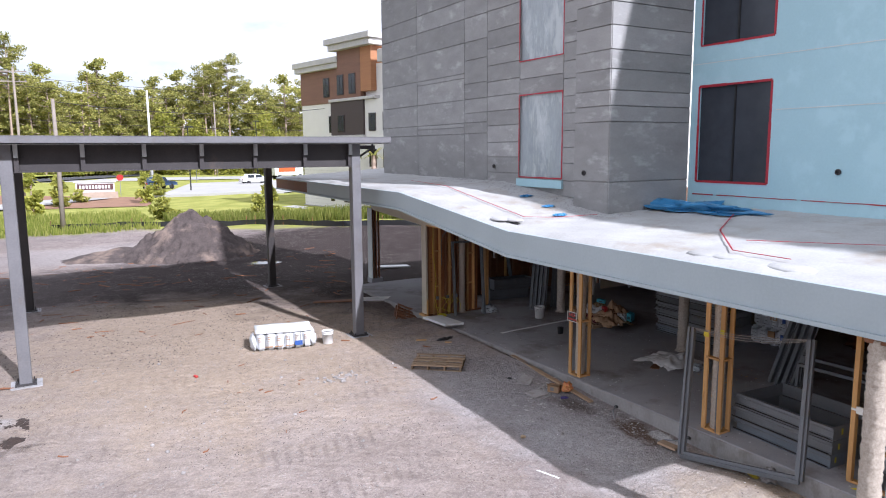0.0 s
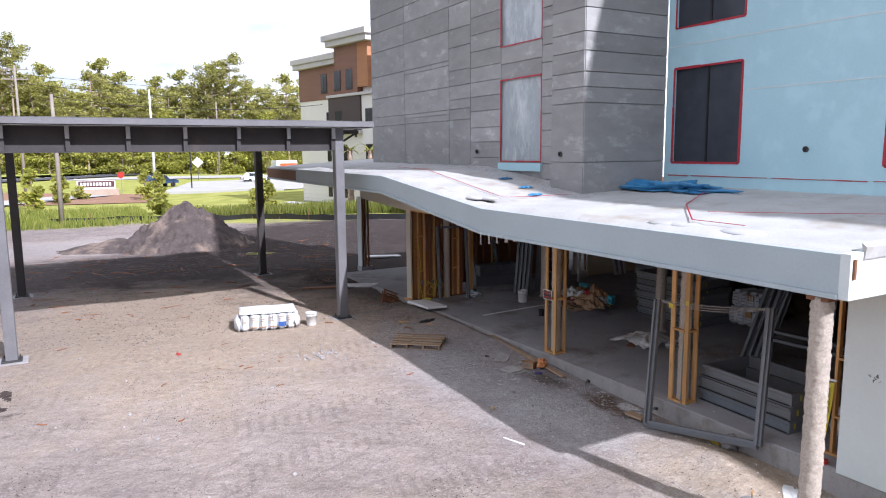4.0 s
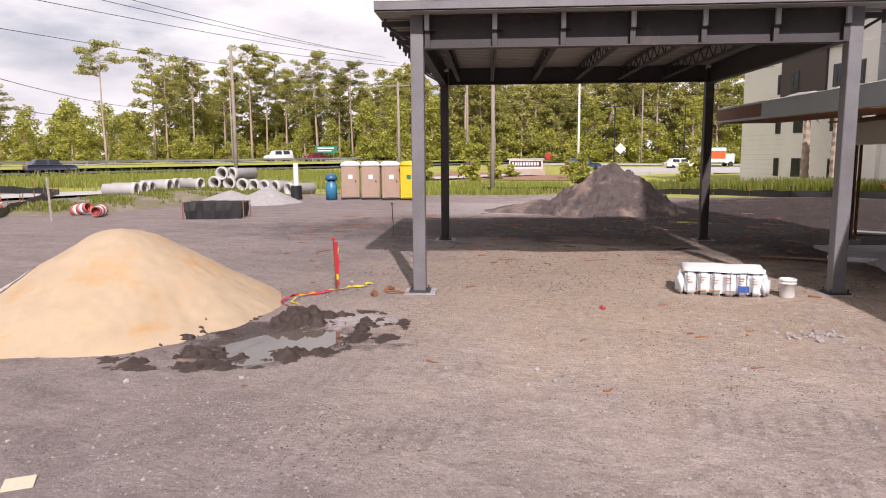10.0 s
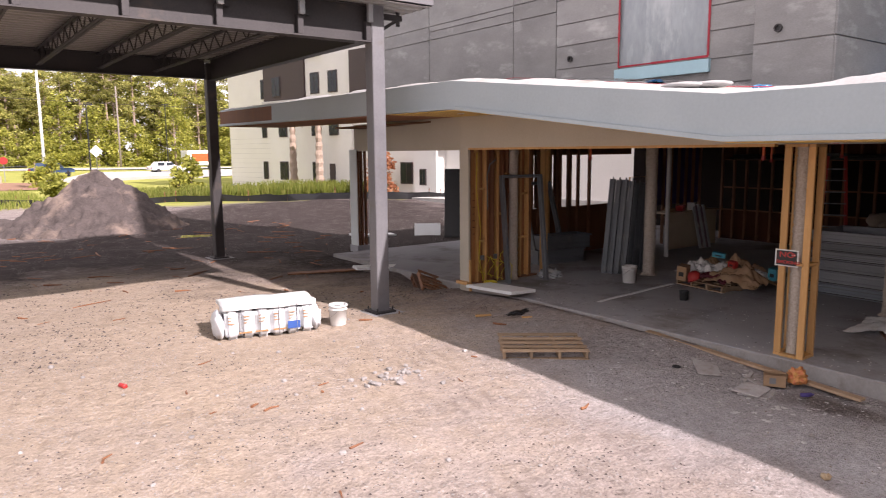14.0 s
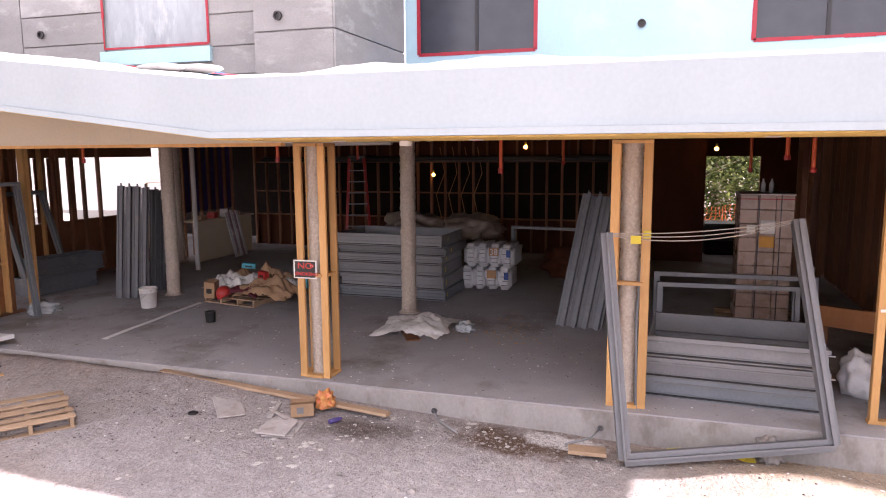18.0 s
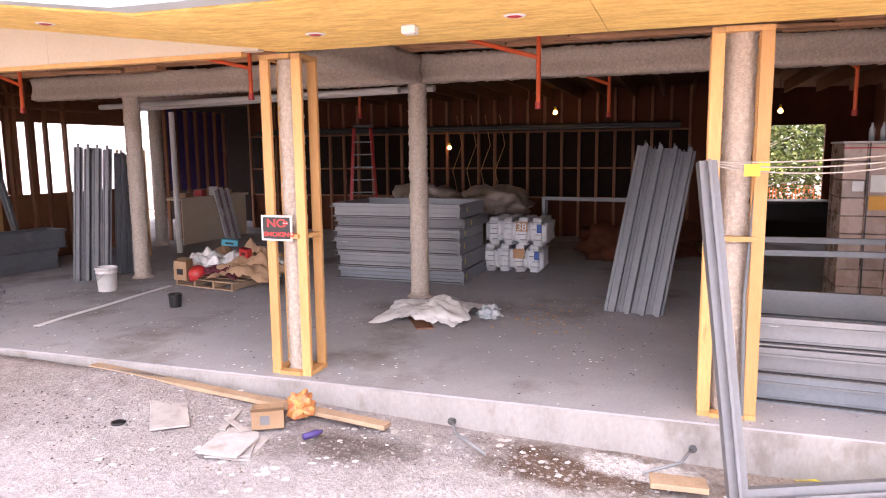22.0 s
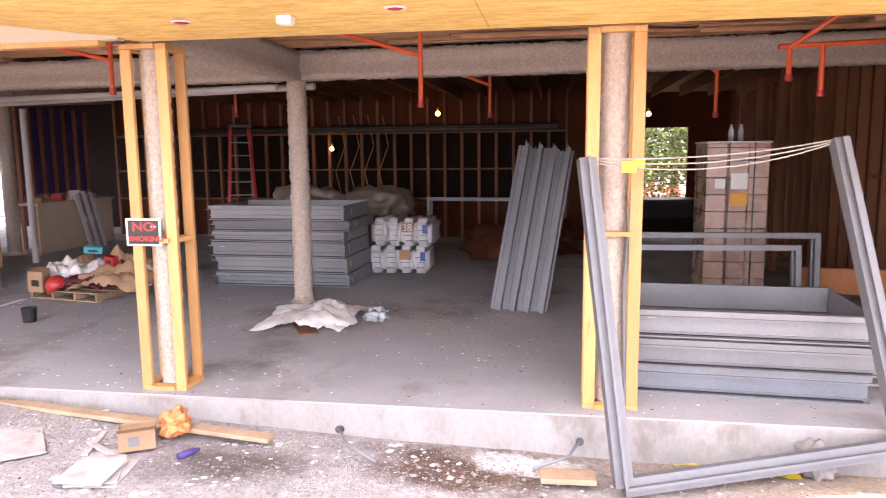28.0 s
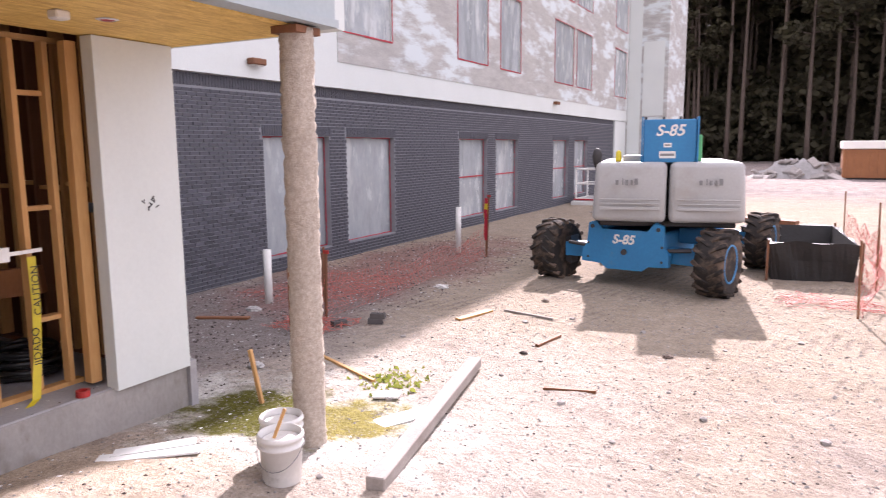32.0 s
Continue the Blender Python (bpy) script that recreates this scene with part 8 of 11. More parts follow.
def toilet(x, y, rz, m_, label):
    """A portable toilet: ribbed cabin, door, domed roof and vent."""
    t_ = thing("portable_toilet", pose(x, y, land(x, y), 0, 0, rz), label, "toilet", "portable toilets")
    part("skid", bbox(-0.56, 0.56, -0.58, 0.58, 0, 0.1, 0.01), M_BLACK, t_)
    part("cabin", bbox(-0.54, 0.54, -0.56, 0.56, 0.1, 2.05, 0.03), m_, t_)
    for s in (-1, 1):
        for k in range(4):
            part("rib", bbox(s * 0.54 - 0.015, s * 0.54 + 0.015, -0.45 + 0.25 * k, -0.35 + 0.25 * k, 0.3, 1.9, 0.006), m_, t_)
    d = part("door", bbox(-0.40, 0.40, -0.59, -0.562, 0.16, 1.98, 0.015), m_, t_)
    part("door_panel", bbox(-0.28, 0.28, -0.603, -0.591, 0.35, 1.1, 0.01), m_, d)
    part("latch", bbox(0.28, 0.36, -0.61, -0.591, 1.05, 1.15, 0.01), M_BLACK, d)
    part("notice", bbox(-0.12, 0.14, -0.597, -0.5915, 1.25, 1.5), M_PVC if m_ is M_TOILET else M_GREEN, d, "printed notice")
    bm = bmesh.new()
    loft(bm, [[(sx * a, sy * b, z) for sx, sy in ((-1, -1), (1, -1), (1, 1), (-1, 1))] for a, b, z in ((0.58, 0.60, 2.03), (0.58, 0.60, 2.10), (0.48, 0.5, 2.24), (0.25, 0.3, 2.31))])
    part("roof", smooth(bm), M_PVC if m_ is M_TOILET else m_, t_, "pale domed roof" if m_ is M_TOILET else "")
    bm = bmesh.new()
    tube(bm, [(0.35, 0.4, 2.1), (0.35, 0.4, 2.4)], 0.05, 10)
    part("vent_pipe", bm, M_BLACK, t_)


for k, x in enumerate((-7.5, -6.25, -5.0)):
    toilet(x, 46.6 - 0.25 * k, 8 + 3 * k, M_TOILET, "tan portable toilet with a white roof")
toilet(-3.65, 45.7, -12, M_TOILETY, "bright yellow portable toilet beside the tan ones")
hw = thing("hand_wash_stand", pose(-8.6, 46.1, land(-8.6, 46)), "blue hand wash stand with a domed top", "wash stand")
bm = bmesh.new()
lathe(bm, [(0.34, 0), (0.36, 0.9), (0.25, 1.0), (0.25, 1.2)], 18)
part("tank", smooth(bm), mat("blue_stand_plastic", (0.03, 0.17, 0.30), None, 0.4), hw)
bm = bmesh.new()
lathe(bm, [(0.38, 1.2), (0.40, 1.3), (0.30, 1.5), (0.1, 1.56)], 18)
part("lid", smooth(bm), mat("dark_blue_lid", (0.02, 0.10, 0.2), None, 0.4), hw)
vp = thing("vent_riser", pose(-10.85, 46.4, land(-10.85, 46.4)), "white riser pipe in a black collar", "pipe")
bm = bmesh.new()
lathe(bm, [(0.36, 0), (0.34, 0.8), (0.3, 0.85)], 16)
part("collar", bm, M_BLACK, vp)
bm = bmesh.new()
tube(bm, [(0, 0, 0.8), (0, 0, 2.2)], 0.16, 12)
part("pipe", bm, M_PVC, vp)
# concrete pipes stacked on the bank
M_PIPE = mat("concrete_pipe", (0.46, 0.45, 0.43), (0.37, 0.36, 0.345), 0.85, 0, 1.5, 25, 0.15, local=True)
bm = bmesh.new()
prof = [(0.46, -1.2), (0.46, 0.9), (0.55, 0.95), (0.55, 1.2), (0.40, 1.2), (0.36, 0.9), (0.36, -1.2)]
rings = [[bm.verts.new((r * math.cos(a), z, r * math.sin(a))) for a in [2 * math.pi * k / 22 for k in range(22)]] for r, z in prof]
for r0, r1 in zip(rings, rings[1:] + rings[:1]):
    for k in range(22):
        bm.faces.new((r0[k], r0[(k + 1) % 22], r1[(k + 1) % 22], r1[k]))
PIPE = mesh_of("pipe", smooth(bm), M_PIPE)


def concrete_pipe(x, y, rz, up=0.0, sc=0.86):
    t_ = tagged(new("concrete_pipe", PIPE), "pale concrete drain pipe with a bell end", "pipe", "stacked drain pipes")
    t_.matrix_basis = pose(x, y, max(bank_f(x, y), land(x, y)) + 0.44 * sc + up, 0, 0, rz) @ Matrix.Scale(sc, 4)


for x, y, rz, u in ((-22.0, 46.4, -86, 0), (-21.9, 47.35, -92, 0), (-22.3, 49.1, -88, 0), (-21.6, 50.3, -94, 0), (-21.6, 51.3, -90, 0), (-21.8, 53.0, -97, 0), (-21.9, 54.4, -93, 0), (-20.0, 51.9, -104, 0),
                    (-18.1, 53.0, 172, 0), (-17.05, 53.0, 172, 0), (-16.05, 53.0, 168, 0), (-15.1, 52.9, 160, 0), (-14.15, 52.6, 152, 0), (-13.2, 52.2, 146, 0), (-11.9, 51.2, 140, 0), (-17.55, 53.0, 172, 0.68), (-16.5, 53.0, 150, 0.70)):
    concrete_pipe(x, y, rz, u)
# black lined pit frame, fallen traffic drums, silt fence
M_LINER = mat("dull_black_liner", (0.022, 0.021, 0.022), (0.012, 0.012, 0.012), 0.55, 0, 4, 18, 0.6)


def lined_bin(x, y, rz, w, d, h, label):
    t_ = thing("lined_pit", pose(x, y, gz(x, y), 0, 0, rz), label, "washout bin", "lined washout bins")
    for sx, sy, ax in ((0, -1, 'x'), (0, 1, 'x'), (-1, 0, 'y'), (1, 0, 'y')):
        bm = bmesh.new()
        n = 18
        lo = []
        for k in range(n + 1):
            u = -1 + 2 * k / n
            px, py = (u * w / 2, sy * d / 2) if ax == 'x' else (sx * w / 2, u * d / 2)
            o = 0.12 * n3(px * 2.6 + x, py * 2.6, 1) + 0.05 * n3(px * 8, py * 8 + y, 3)
            lo.append([(px * 0.92, py * 0.92, -0.05), (px * 0.96 + o * abs(sx), py * 0.96 + o * abs(sy), h * 0.5), (px, py, h * (0.96 + 0.08 * n3(px * 2, py * 2, 5))), (px * 0.93, py * 0.93, h * 0.95), (px * 0.86, py * 0.86, 0.0)])
        loft(bm, lo)
        part("liner_side", bm, M_LINER, t_)
    for sx in (-1, 1):
        for sy in (-1, 1):
            bm = bmesh.new()
            beam(bm, (sx * w / 2 * 1.03, sy * d / 2 * 1.03, -0.1), (sx * w / 2 * 1.03, sy * d / 2 * 1.03, h * 1.03), 0.04, 0.04)
            part("stake", bm, M_STUD_IN, t_)
    return t_


lined_bin(-11.0, 34.1, 7, 2.5, 1.3, 0.74, "washout pit framed and lined with black plastic")
M_FADED = mat("faded_red_plastic", (0.42, 0.10, 0.085), (0.34, 0.075, 0.065), 0.6, 0, 3, 20, 0.1)
for x, y, z, rx, rz, l_ in ((-17.95, 35.4, 0.30, 78, 68, "faded red and white traffic drum lying on its side"), (-16.85, 34.9, 0.27, 90, 14, "faded red traffic drum lying with its open end forward"), (-24.6, 38.8, 0.5, 0, 0, "orange and white traffic drum standing by the silt fence")):
    t_ = thing("traffic_drum", pose(x, y, site_height(x, y) + z, rx, 0, rz), l_, "drum", "traffic drums")
    for k in range(5):
        bm = bmesh.new()
        r0, r1 = 0.28 - 0.012 * k, 0.28 - 0.012 * (k + 1)
        lathe(bm, [(r0, -0.5 + 0.2 * k), (r1, -0.5 + 0.2 * (k + 1) - 0.004), (r1 * 0.9, -0.5 + 0.2 * (k + 1) - 0.004), (r0 * 0.9, -0.5 + 0.2 * k)], 18)
        part("band", smooth(bm), (M_ORANGE if rx == 0 else M_FADED) if k % 2 == 0 else M_PVC, t_)


def silt_fence(pts, h, label):
    t_ = thing("silt_fence", None, label, "fence", kind="structure")
    for a, b in zip(pts, pts[1:]):
        n = max(2, int(math.hypot(b[0] - a[0], b[1] - a[1]) / 0.6))
        bm = bmesh.new()
        lo = []
        for k in range(n + 1):
            x, y = a[0] + (b[0] - a[0]) * k / n, a[1] + (b[1] - a[1]) * k / n
            z = site_height(x, y)
            hh = h * (0.85 + 0.25 * n3(x, y, 2, 0.9))
            o = 0.06 * n3(x, y, 8, 0.8)
            lo.append([(x + o, y + o, z - 0.05), (x + o + 0.01, y + o + 0.01, z - 0.05), (x + 0.01 - o, y + 0.01, z + hh), (x - o, y, z + hh)])
        loft(bm, lo)
        part("fabric", bm, M_BLACK, t_)
        for k in range(0, n + 1, 4):
            x, y = a[0] + (b[0] - a[0]) * k / n, a[1] + (b[1] - a[1]) * k / n
            bm = bmesh.new()
            beam(bm, (x, y + 0.03, site_height(x, y) - 0.1), (x, y + 0.03, site_height(x, y) + h * 1.5), 0.035, 0.035)
            part("post", bm, M_STUD_IN, t_)


silt_fence([(0.5, 53.5), (6.0, 52.5), (13.0, 49.0), (17.0, 42.5), (24.0, 38.0), (34.0, 34.0)], 0.42, "low black silt fence along the site edge")
silt_fence([(-20.7, 33.3), (-23.0, 38.6), (-26.6, 47.3), (-34.0, 50.0)], 0.55, "sagging black silt fence beside the bank")
plank("stake", (-17.75, 32.8, 0.1), (-17.85, 32.85, 2.2), 0.07, 0.07, M_GREYWOOD, "grey timber post standing by the fallen drums", "post")

# ---- plants ----
def leaf_mat(name, a, b, c):
    m = bpy.data.materials.new(name)
    t, bs = nodes_of(m)
    N, L = t.nodes, t.links
    ge = N.new("ShaderNodeNewGeometry")
    oi = N.new("ShaderNodeObjectInfo")
    r = N.new("ShaderNodeValToRGB")
    r.color_ramp.elements[0].color, r.color_ramp.elements[1].color = (*a, 1), (*c, 1)
    r.color_ramp.elements.new(0.5).color = (*b, 1)
    L.new(ge.outputs["Random Per Island"], r.inputs["Fac"])
    hv = N.new("ShaderNodeHueSaturation")
    mr = N.new("ShaderNodeMapRange")
    mr.inputs["To Min"].default_value, mr.inputs["To Max"].default_value = 0.75, 1.25
    L.new(oi.outputs["Random"], mr.inputs["Value"])
    L.new(mr.outputs["Result"], hv.inputs["Value"])
    L.new(r.outputs["Color"], hv.inputs["Color"])
    L.new(hv.outputs["Color"], bs.inputs["Base Color"])
    bs.inputs["Roughness"].default_value = 0.6
    bs.inputs["Specular IOR Level"].default_value = 0.2
    tr = N.new("ShaderNodeBsdfTranslucent")
    L.new(hv.outputs["Color"], tr.inputs["Color"])
    mx = N.new("ShaderNodeMixShader")
    mx.inputs[0].default_value = 0.5
    L.new(bs.outputs[0], mx.inputs[1])
    L.new(tr.outputs[0], mx.inputs[2])
    L.new(mx.outputs[0], N["Material Output"].inputs["Surface"])
    return m


M_PINE = leaf_mat("pine_needles", (0.15, 0.165, 0.045), (0.33, 0.325, 0.09), (0.52, 0.475, 0.16))
M_SHRUB = leaf_mat("shrub_leaves", (0.16, 0.18, 0.035), (0.34, 0.345, 0.07), (0.54, 0.51, 0.12))
M_REED = leaf_mat("reed_blades", (0.15, 0.20, 0.035), (0.27, 0.30, 0.06), (0.40, 0.39, 0.12))
M_RUSTLEAF = leaf_mat("rust_leaves", (0.34, 0.14, 0.07), (0.46, 0.21, 0.11), (0.56, 0.30, 0.17))
M_BARK = mat("pine_bark", (0.42, 0.325, 0.26), (0.27, 0.205, 0.16), 0.95, 0, 3, 20, 0.4, local=True)
M_POLE = mat("grey_pole_wood", (0.30, 0.26, 0.22), (0.22, 0.19, 0.16), 0.9, 0, 2, 20, 0.2)


def leaf_cloud(centers, n, size, rg):
    """Arrays of small leaf quads gathered round the centres (x, y, z, rx, rz)."""
    v, f = [], []
    for cx, cy, cz, rx, rz in centers:
        for _ in range(n):
            while True:
                d = Vector((rg.uniform(-1, 1), rg.uniform(-1, 1), rg.uniform(-1, 1)))
                if d.length < 1:
                    break
            p = Vector((cx + d.x * rx, cy + d.y * rx, cz + d.z * rz))
            a = Vector((rg.uniform(-1, 1), rg.uniform(-1, 1), rg.uniform(-.6, .6))).normalized()
            b = a.cross(Vector((rg.uniform(-1, 1), rg.uniform(-1, 1), rg.uniform(-1, 1)))).normalized()
            s = size * rg.uniform(.6, 1.3)
            i = len(v)
            v += [p - a * s - b * s * 0.45, p + a * s * 0.6 - b * s * 0.6, p + a * s + b * s * 0.4, p - a * s * 0.7 + b * s * 0.55]
            f.append((i, i + 1, i + 2, i + 3))
    return v, f


def pine(seed, h, low=0.42, spread=2.9, limbs=24, n=44, size=0.27, leaf=None, bark=None):
    rg = random.Random(seed)
    bm = bmesh.new()
    lean = (rg.uniform(-.5, .5), rg.uniform(-.5, .5))
    axis = lambda u: Vector((lean[0] * u * u + 0.12 * math.sin(u * 5 + seed), lean[1] * u * u, h * u))
    tube(bm, [axis(k / 7) for k in range(8)], [0.26 * (1 - 0.8 * k / 7) for k in range(8)], 7)
    centers = []
    for k in range(limbs):
        u = low + (1 - low) * (k + rg.random()) / limbs
        a = rg.uniform(0, 6.28)
        r = spread * (0.35 + 0.75 * math.sin(math.pi * min(1, (u - low) / (1 - low) * 0.8 + 0.18))) * rg.uniform(.5, 1.1)
        p = axis(u)
        q = p + Vector((r * math.cos(a), r * math.sin(a), rg.uniform(.1, 1.2)))
        tube(bm, [p, (p + q) / 2 + Vector((0, 0, -.1)), q], [0.07, 0.05, 0.02], 4)
        centers.append((q.x, q.y, q.z, rg.uniform(.75, 1.35), rg.uniform(.4, .75)))
        if rg.random() < 0.6:
            m_ = (p + q) / 2
            centers.append((m_.x, m_.y, m_.z + 0.2, rg.uniform(.6, 1.0), rg.uniform(.3, .55)))
    top = axis(1.0)
    centers.append((top.x, top.y, top.z, 0.9, 0.8))
    trunk = mesh_of("trunk", smooth(bm), bark or M_BARK, False)
    v, f = leaf_cloud(centers, n, size, rg)
    me = bpy.data.meshes.new("crown")
    me.from_pydata(v, [], f)
    me.materials.append(leaf or M_PINE)
    return trunk, me


def bushy(seed, h, w, m_, n=700, size=0.22, low=0.05, bark=None):
    """A rounded broad-leaved shrub or young tree with an uneven outline."""
    rg = random.Random(seed)
    bm = bmesh.new()
    tube(bm, [(0, 0, 0), (0.05, 0, h * 0.4), (0, 0.04, h * 0.8)], [0.06 * h / 2.5, 0.04 * h / 2.5, 0.01], 6)
    cs = []
    for k in range(22):
        u = low + (1 - low) * rg.random()
        r = w * (0.3 + 0.7 * math.sin(math.pi * min(1, u * 0.85 + 0.15))) * rg.uniform(.2, 0.85)
        a = rg.uniform(0, 6.28)
        q = Vector((r * math.cos(a), r * math.sin(a), h * u))
        tube(bm, [(0, 0, h * u * 0.7), q], [0.02, 0.008], 4)
        cs.append((q.x, q.y, q.z, w * rg.uniform(.28, .5), h * rg.uniform(.08, .17)))
    trunk = mesh_of("trunk", bm, bark or M_BARK, False)
    v, f = leaf_cloud(cs, n // 22, size, rg)
    me = bpy.data.meshes.new("crown")
    me.from_pydata(v, [], f)
    me.materials.append(m_)
    return trunk, me


def plant(name, meshes, m, label, category, group=""):
    t_ = thing(name, m, label, category, group)
    part("trunk", meshes[0], None, t_)
    part("crown", meshes[1], None, t_)
    return t_


PINE_KINDS = ((22, .62, 4.0, 30), (19, .55, 3.3, 28), (24, .66, 4.2, 28), (17, .44, 3.1, 28), (20, .50, 3.5, 30), (23, .72, 4.2, 26))
PINES = [pine(k, h, lo, sp, li, 150, 0.125) for k, (h, lo, sp, li) in enumerate(PINE_KINDS)]
PINES_FAR = [pine(30 + k, h, lo * 0.55, sp, li + 6, 46, 0.22) for k, (h, lo, sp, li) in enumerate(PINE_KINDS)]
BUSHES = [bushy(40 + k, h, w, M_SHRUB, 1900, 0.17, 0.03) for k, (h, w) in enumerate(((6.0, 2.6), (8.5, 2.8), (4.2, 2.4)))]


def joined_woods(name, rows, label, meshes):
    """Far trees joined in one mesh. rows: mesh number, x, y, z, turn, scale."""
    vs, fs, ms, off = [], [], [], 0
    for i, x, y, z, a, s in rows:
        for k, me in enumerate(meshes[i]):
            co = np.empty(len(me.vertices) * 3)
            me.vertices.foreach_get("co", co)
            co = co.reshape(-1, 3) * s
            c_, s_ = math.cos(a), math.sin(a)
            co = np.stack([co[:, 0] * c_ - co[:, 1] * s_ + x, co[:, 0] * s_ + co[:, 1] * c_ + y, co[:, 2] + z], 1)
            vs.append(co)
            fs += [tuple(v + off for v in p.vertices) for p in me.polygons]
            ms += [k] * len(me.polygons)
            off += len(co)
    me = bpy.data.meshes.new(name)
    me.from_pydata(np.concatenate(vs).tolist(), [], fs)
    for m_ in meshes[0]:
        me.materials.append(m_.materials[0])
    me.polygons.foreach_set("material_index", ms)
    return tagged(new(name, me), label, "woods", "", "stuff")


rg = random.Random(99)
back_rows, under = [], []
for k in range(64):                       # along the highway
    a = -95 + k * 4.4 + rg.uniform(-1.6, 1.6)
    for row, s in enumerate((54, 61, 69)):
        p = RO + RU * (a + rg.uniform(-2, 2)) + RN * (s + rg.uniform(-2.5, 2.5))
        if p.x < -41 - 0.5 * (p.y - 90):
            if row == 1 and rg.random() < 0.6:
                back_rows.append((rg.choice((1, 3)), p.x, p.y, land(p.x, p.y) - 0.2, rg.uniform(0, 6.28), rg.uniform(.35, .55)))
            continue
        if (a < -38 and rg.random() < 0.3) or (a < 0 and row == 0 and rg.random() < 0.35):
            continue
        z = land(p.x, p.y) - 0.2
        sc = rg.uniform(.70, 1.02)
        if row == 0:
            plant("pine_tree", PINES[rg.choice((0, 2, 5, 0, 1, 4))], pose(p.x, p.y, z, 0, 0, rg.uniform(0, 360)) @ Matrix.Scale(sc, 4), "tall pine with a bare trunk and ragged crown", "tree", "roadside pines")
        else:
            back_rows.append((rg.choice((1, 3, 4, 0, 3)), p.x, p.y, z, rg.uniform(0, 6.28), sc))
    for s in (50, 57, 66, 74):
        if a > -55:
            p = RO + RU * (a + rg.uniform(-2, 2)) + RN * (s + rg.uniform(-2, 2))
            under.append((rg.randrange(3), p.x, p.y, land(p.x, p.y) - 0.2, rg.uniform(0, 6.28), rg.uniform(.55, 1.1) + (0.5 if s > 60 else 0.0)))
for k in range(36):                       # behind the parking ground
    x = -22 + k * 3.2
    for row, y0 in enumerate((150, 157, 166)):
        px_, py_ = x + rg.uniform(-1.6, 1.6), y0 + rg.uniform(-2.5, 2.5) - 0.25 * (x + 20) * (x < 10)
        if px_ < -12 and row == 0:
            continue
        z = land(px_, py_) - 0.2
        sc = rg.uniform(.75, 1.1)
        if row == 0 and k % 2 == 0:
            plant("pine_tree", PINES[rg.choice((1, 3, 4, 0))], pose(px_, py_, z, 0, 0, rg.uniform(0, 360)) @ Matrix.Scale(sc, 4), "leafy pine at the wood's edge behind the parking lot", "tree", "wood edge pines")
        else:
            back_rows.append((rg.choice((1, 3, 4, 4, 3)), px_, py_, z, rg.uniform(0, 6.28), sc))
    for y0 in (144, 149):
        under.append((rg.randrange(3), x + rg.uniform(-2, 2), y0 + rg.uniform(-2, 2), land(x, y0) - 0.2, rg.uniform(0, 6.28), rg.uniform(.8, 1.4)))
joined_woods("woods", back_rows, "far pine woods behind the road", PINES_FAR)
joined_woods("undergrowth", under, "leafy undergrowth along the woods", BUSHES)
# the dark woods south of the site, backlit shade put into needle and bark colours
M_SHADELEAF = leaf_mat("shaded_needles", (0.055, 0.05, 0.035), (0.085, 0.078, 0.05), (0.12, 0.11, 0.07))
M_SHADEBARK = mat("shaded_bark", (0.12, 0.092, 0.078), (0.072, 0.056, 0.048), 0.95, 0, 3, 20, 0.4, local=True)
PINES_S = [pine(20 + k, h, lo, 3.0, 18, 60, 0.3, M_SHADELEAF, M_SHADEBARK) for k, (h, lo) in enumerate(((27, .72), (25, .66), (29, .75), (24, .6), (26, .7), (22, .5)))]
BUSHES_S = [bushy(50 + k, h, w, M_SHADELEAF, 1900, 0.24, 0.03, M_SHADEBARK) for k, (h, w) in enumerate(((6.0, 2.8), (8.5, 3.0), (4.2, 2.8)))]
south_rows = []
for k in range(260):
    x, y = rg.uniform(-45, 60), -88 - rg.uniform(0, 34) - 0.2 * abs(rg.uniform(-10, 10))
    i = rg.choice((0, 2, 5, 1, 4))
    if k < 40:
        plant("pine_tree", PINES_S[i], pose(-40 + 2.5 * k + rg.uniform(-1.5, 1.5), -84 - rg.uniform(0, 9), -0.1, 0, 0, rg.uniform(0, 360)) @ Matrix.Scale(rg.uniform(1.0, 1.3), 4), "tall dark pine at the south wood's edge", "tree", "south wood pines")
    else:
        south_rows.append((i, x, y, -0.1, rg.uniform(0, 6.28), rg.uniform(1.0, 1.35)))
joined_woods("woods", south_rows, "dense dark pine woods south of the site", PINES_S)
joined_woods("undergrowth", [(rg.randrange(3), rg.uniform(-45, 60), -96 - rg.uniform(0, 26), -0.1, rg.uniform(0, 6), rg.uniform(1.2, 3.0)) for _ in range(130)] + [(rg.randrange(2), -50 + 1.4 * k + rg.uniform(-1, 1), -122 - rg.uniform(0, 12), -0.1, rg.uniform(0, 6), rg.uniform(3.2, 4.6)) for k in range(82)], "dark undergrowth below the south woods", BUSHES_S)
# green leaves coloured dark because this foliage stands in shade
M_DIMLEAF = leaf_mat("shaded_rear_leaves", (0.035, 0.05, 0.014), (0.07, 0.092, 0.024), (0.13, 0.145, 0.045))
BUSHES_R = [bushy(60 + k, 6.5, 3.0, M_DIMLEAF, 8000, 0.055, 0.03) for k in range(2)]
for k in range(8):
    plant("broadleaf_tree", BUSHES_R[k % 2], pose(30 + 2.2 * (k % 4), 0.5 + 1.7 * k, 0.1, 0, 0, 40 * k) @ Matrix.Scale(1.2 + 0.1 * (k % 3), 4), "leafy dark green tree behind the rear doorway", "tree", "trees behind the building")
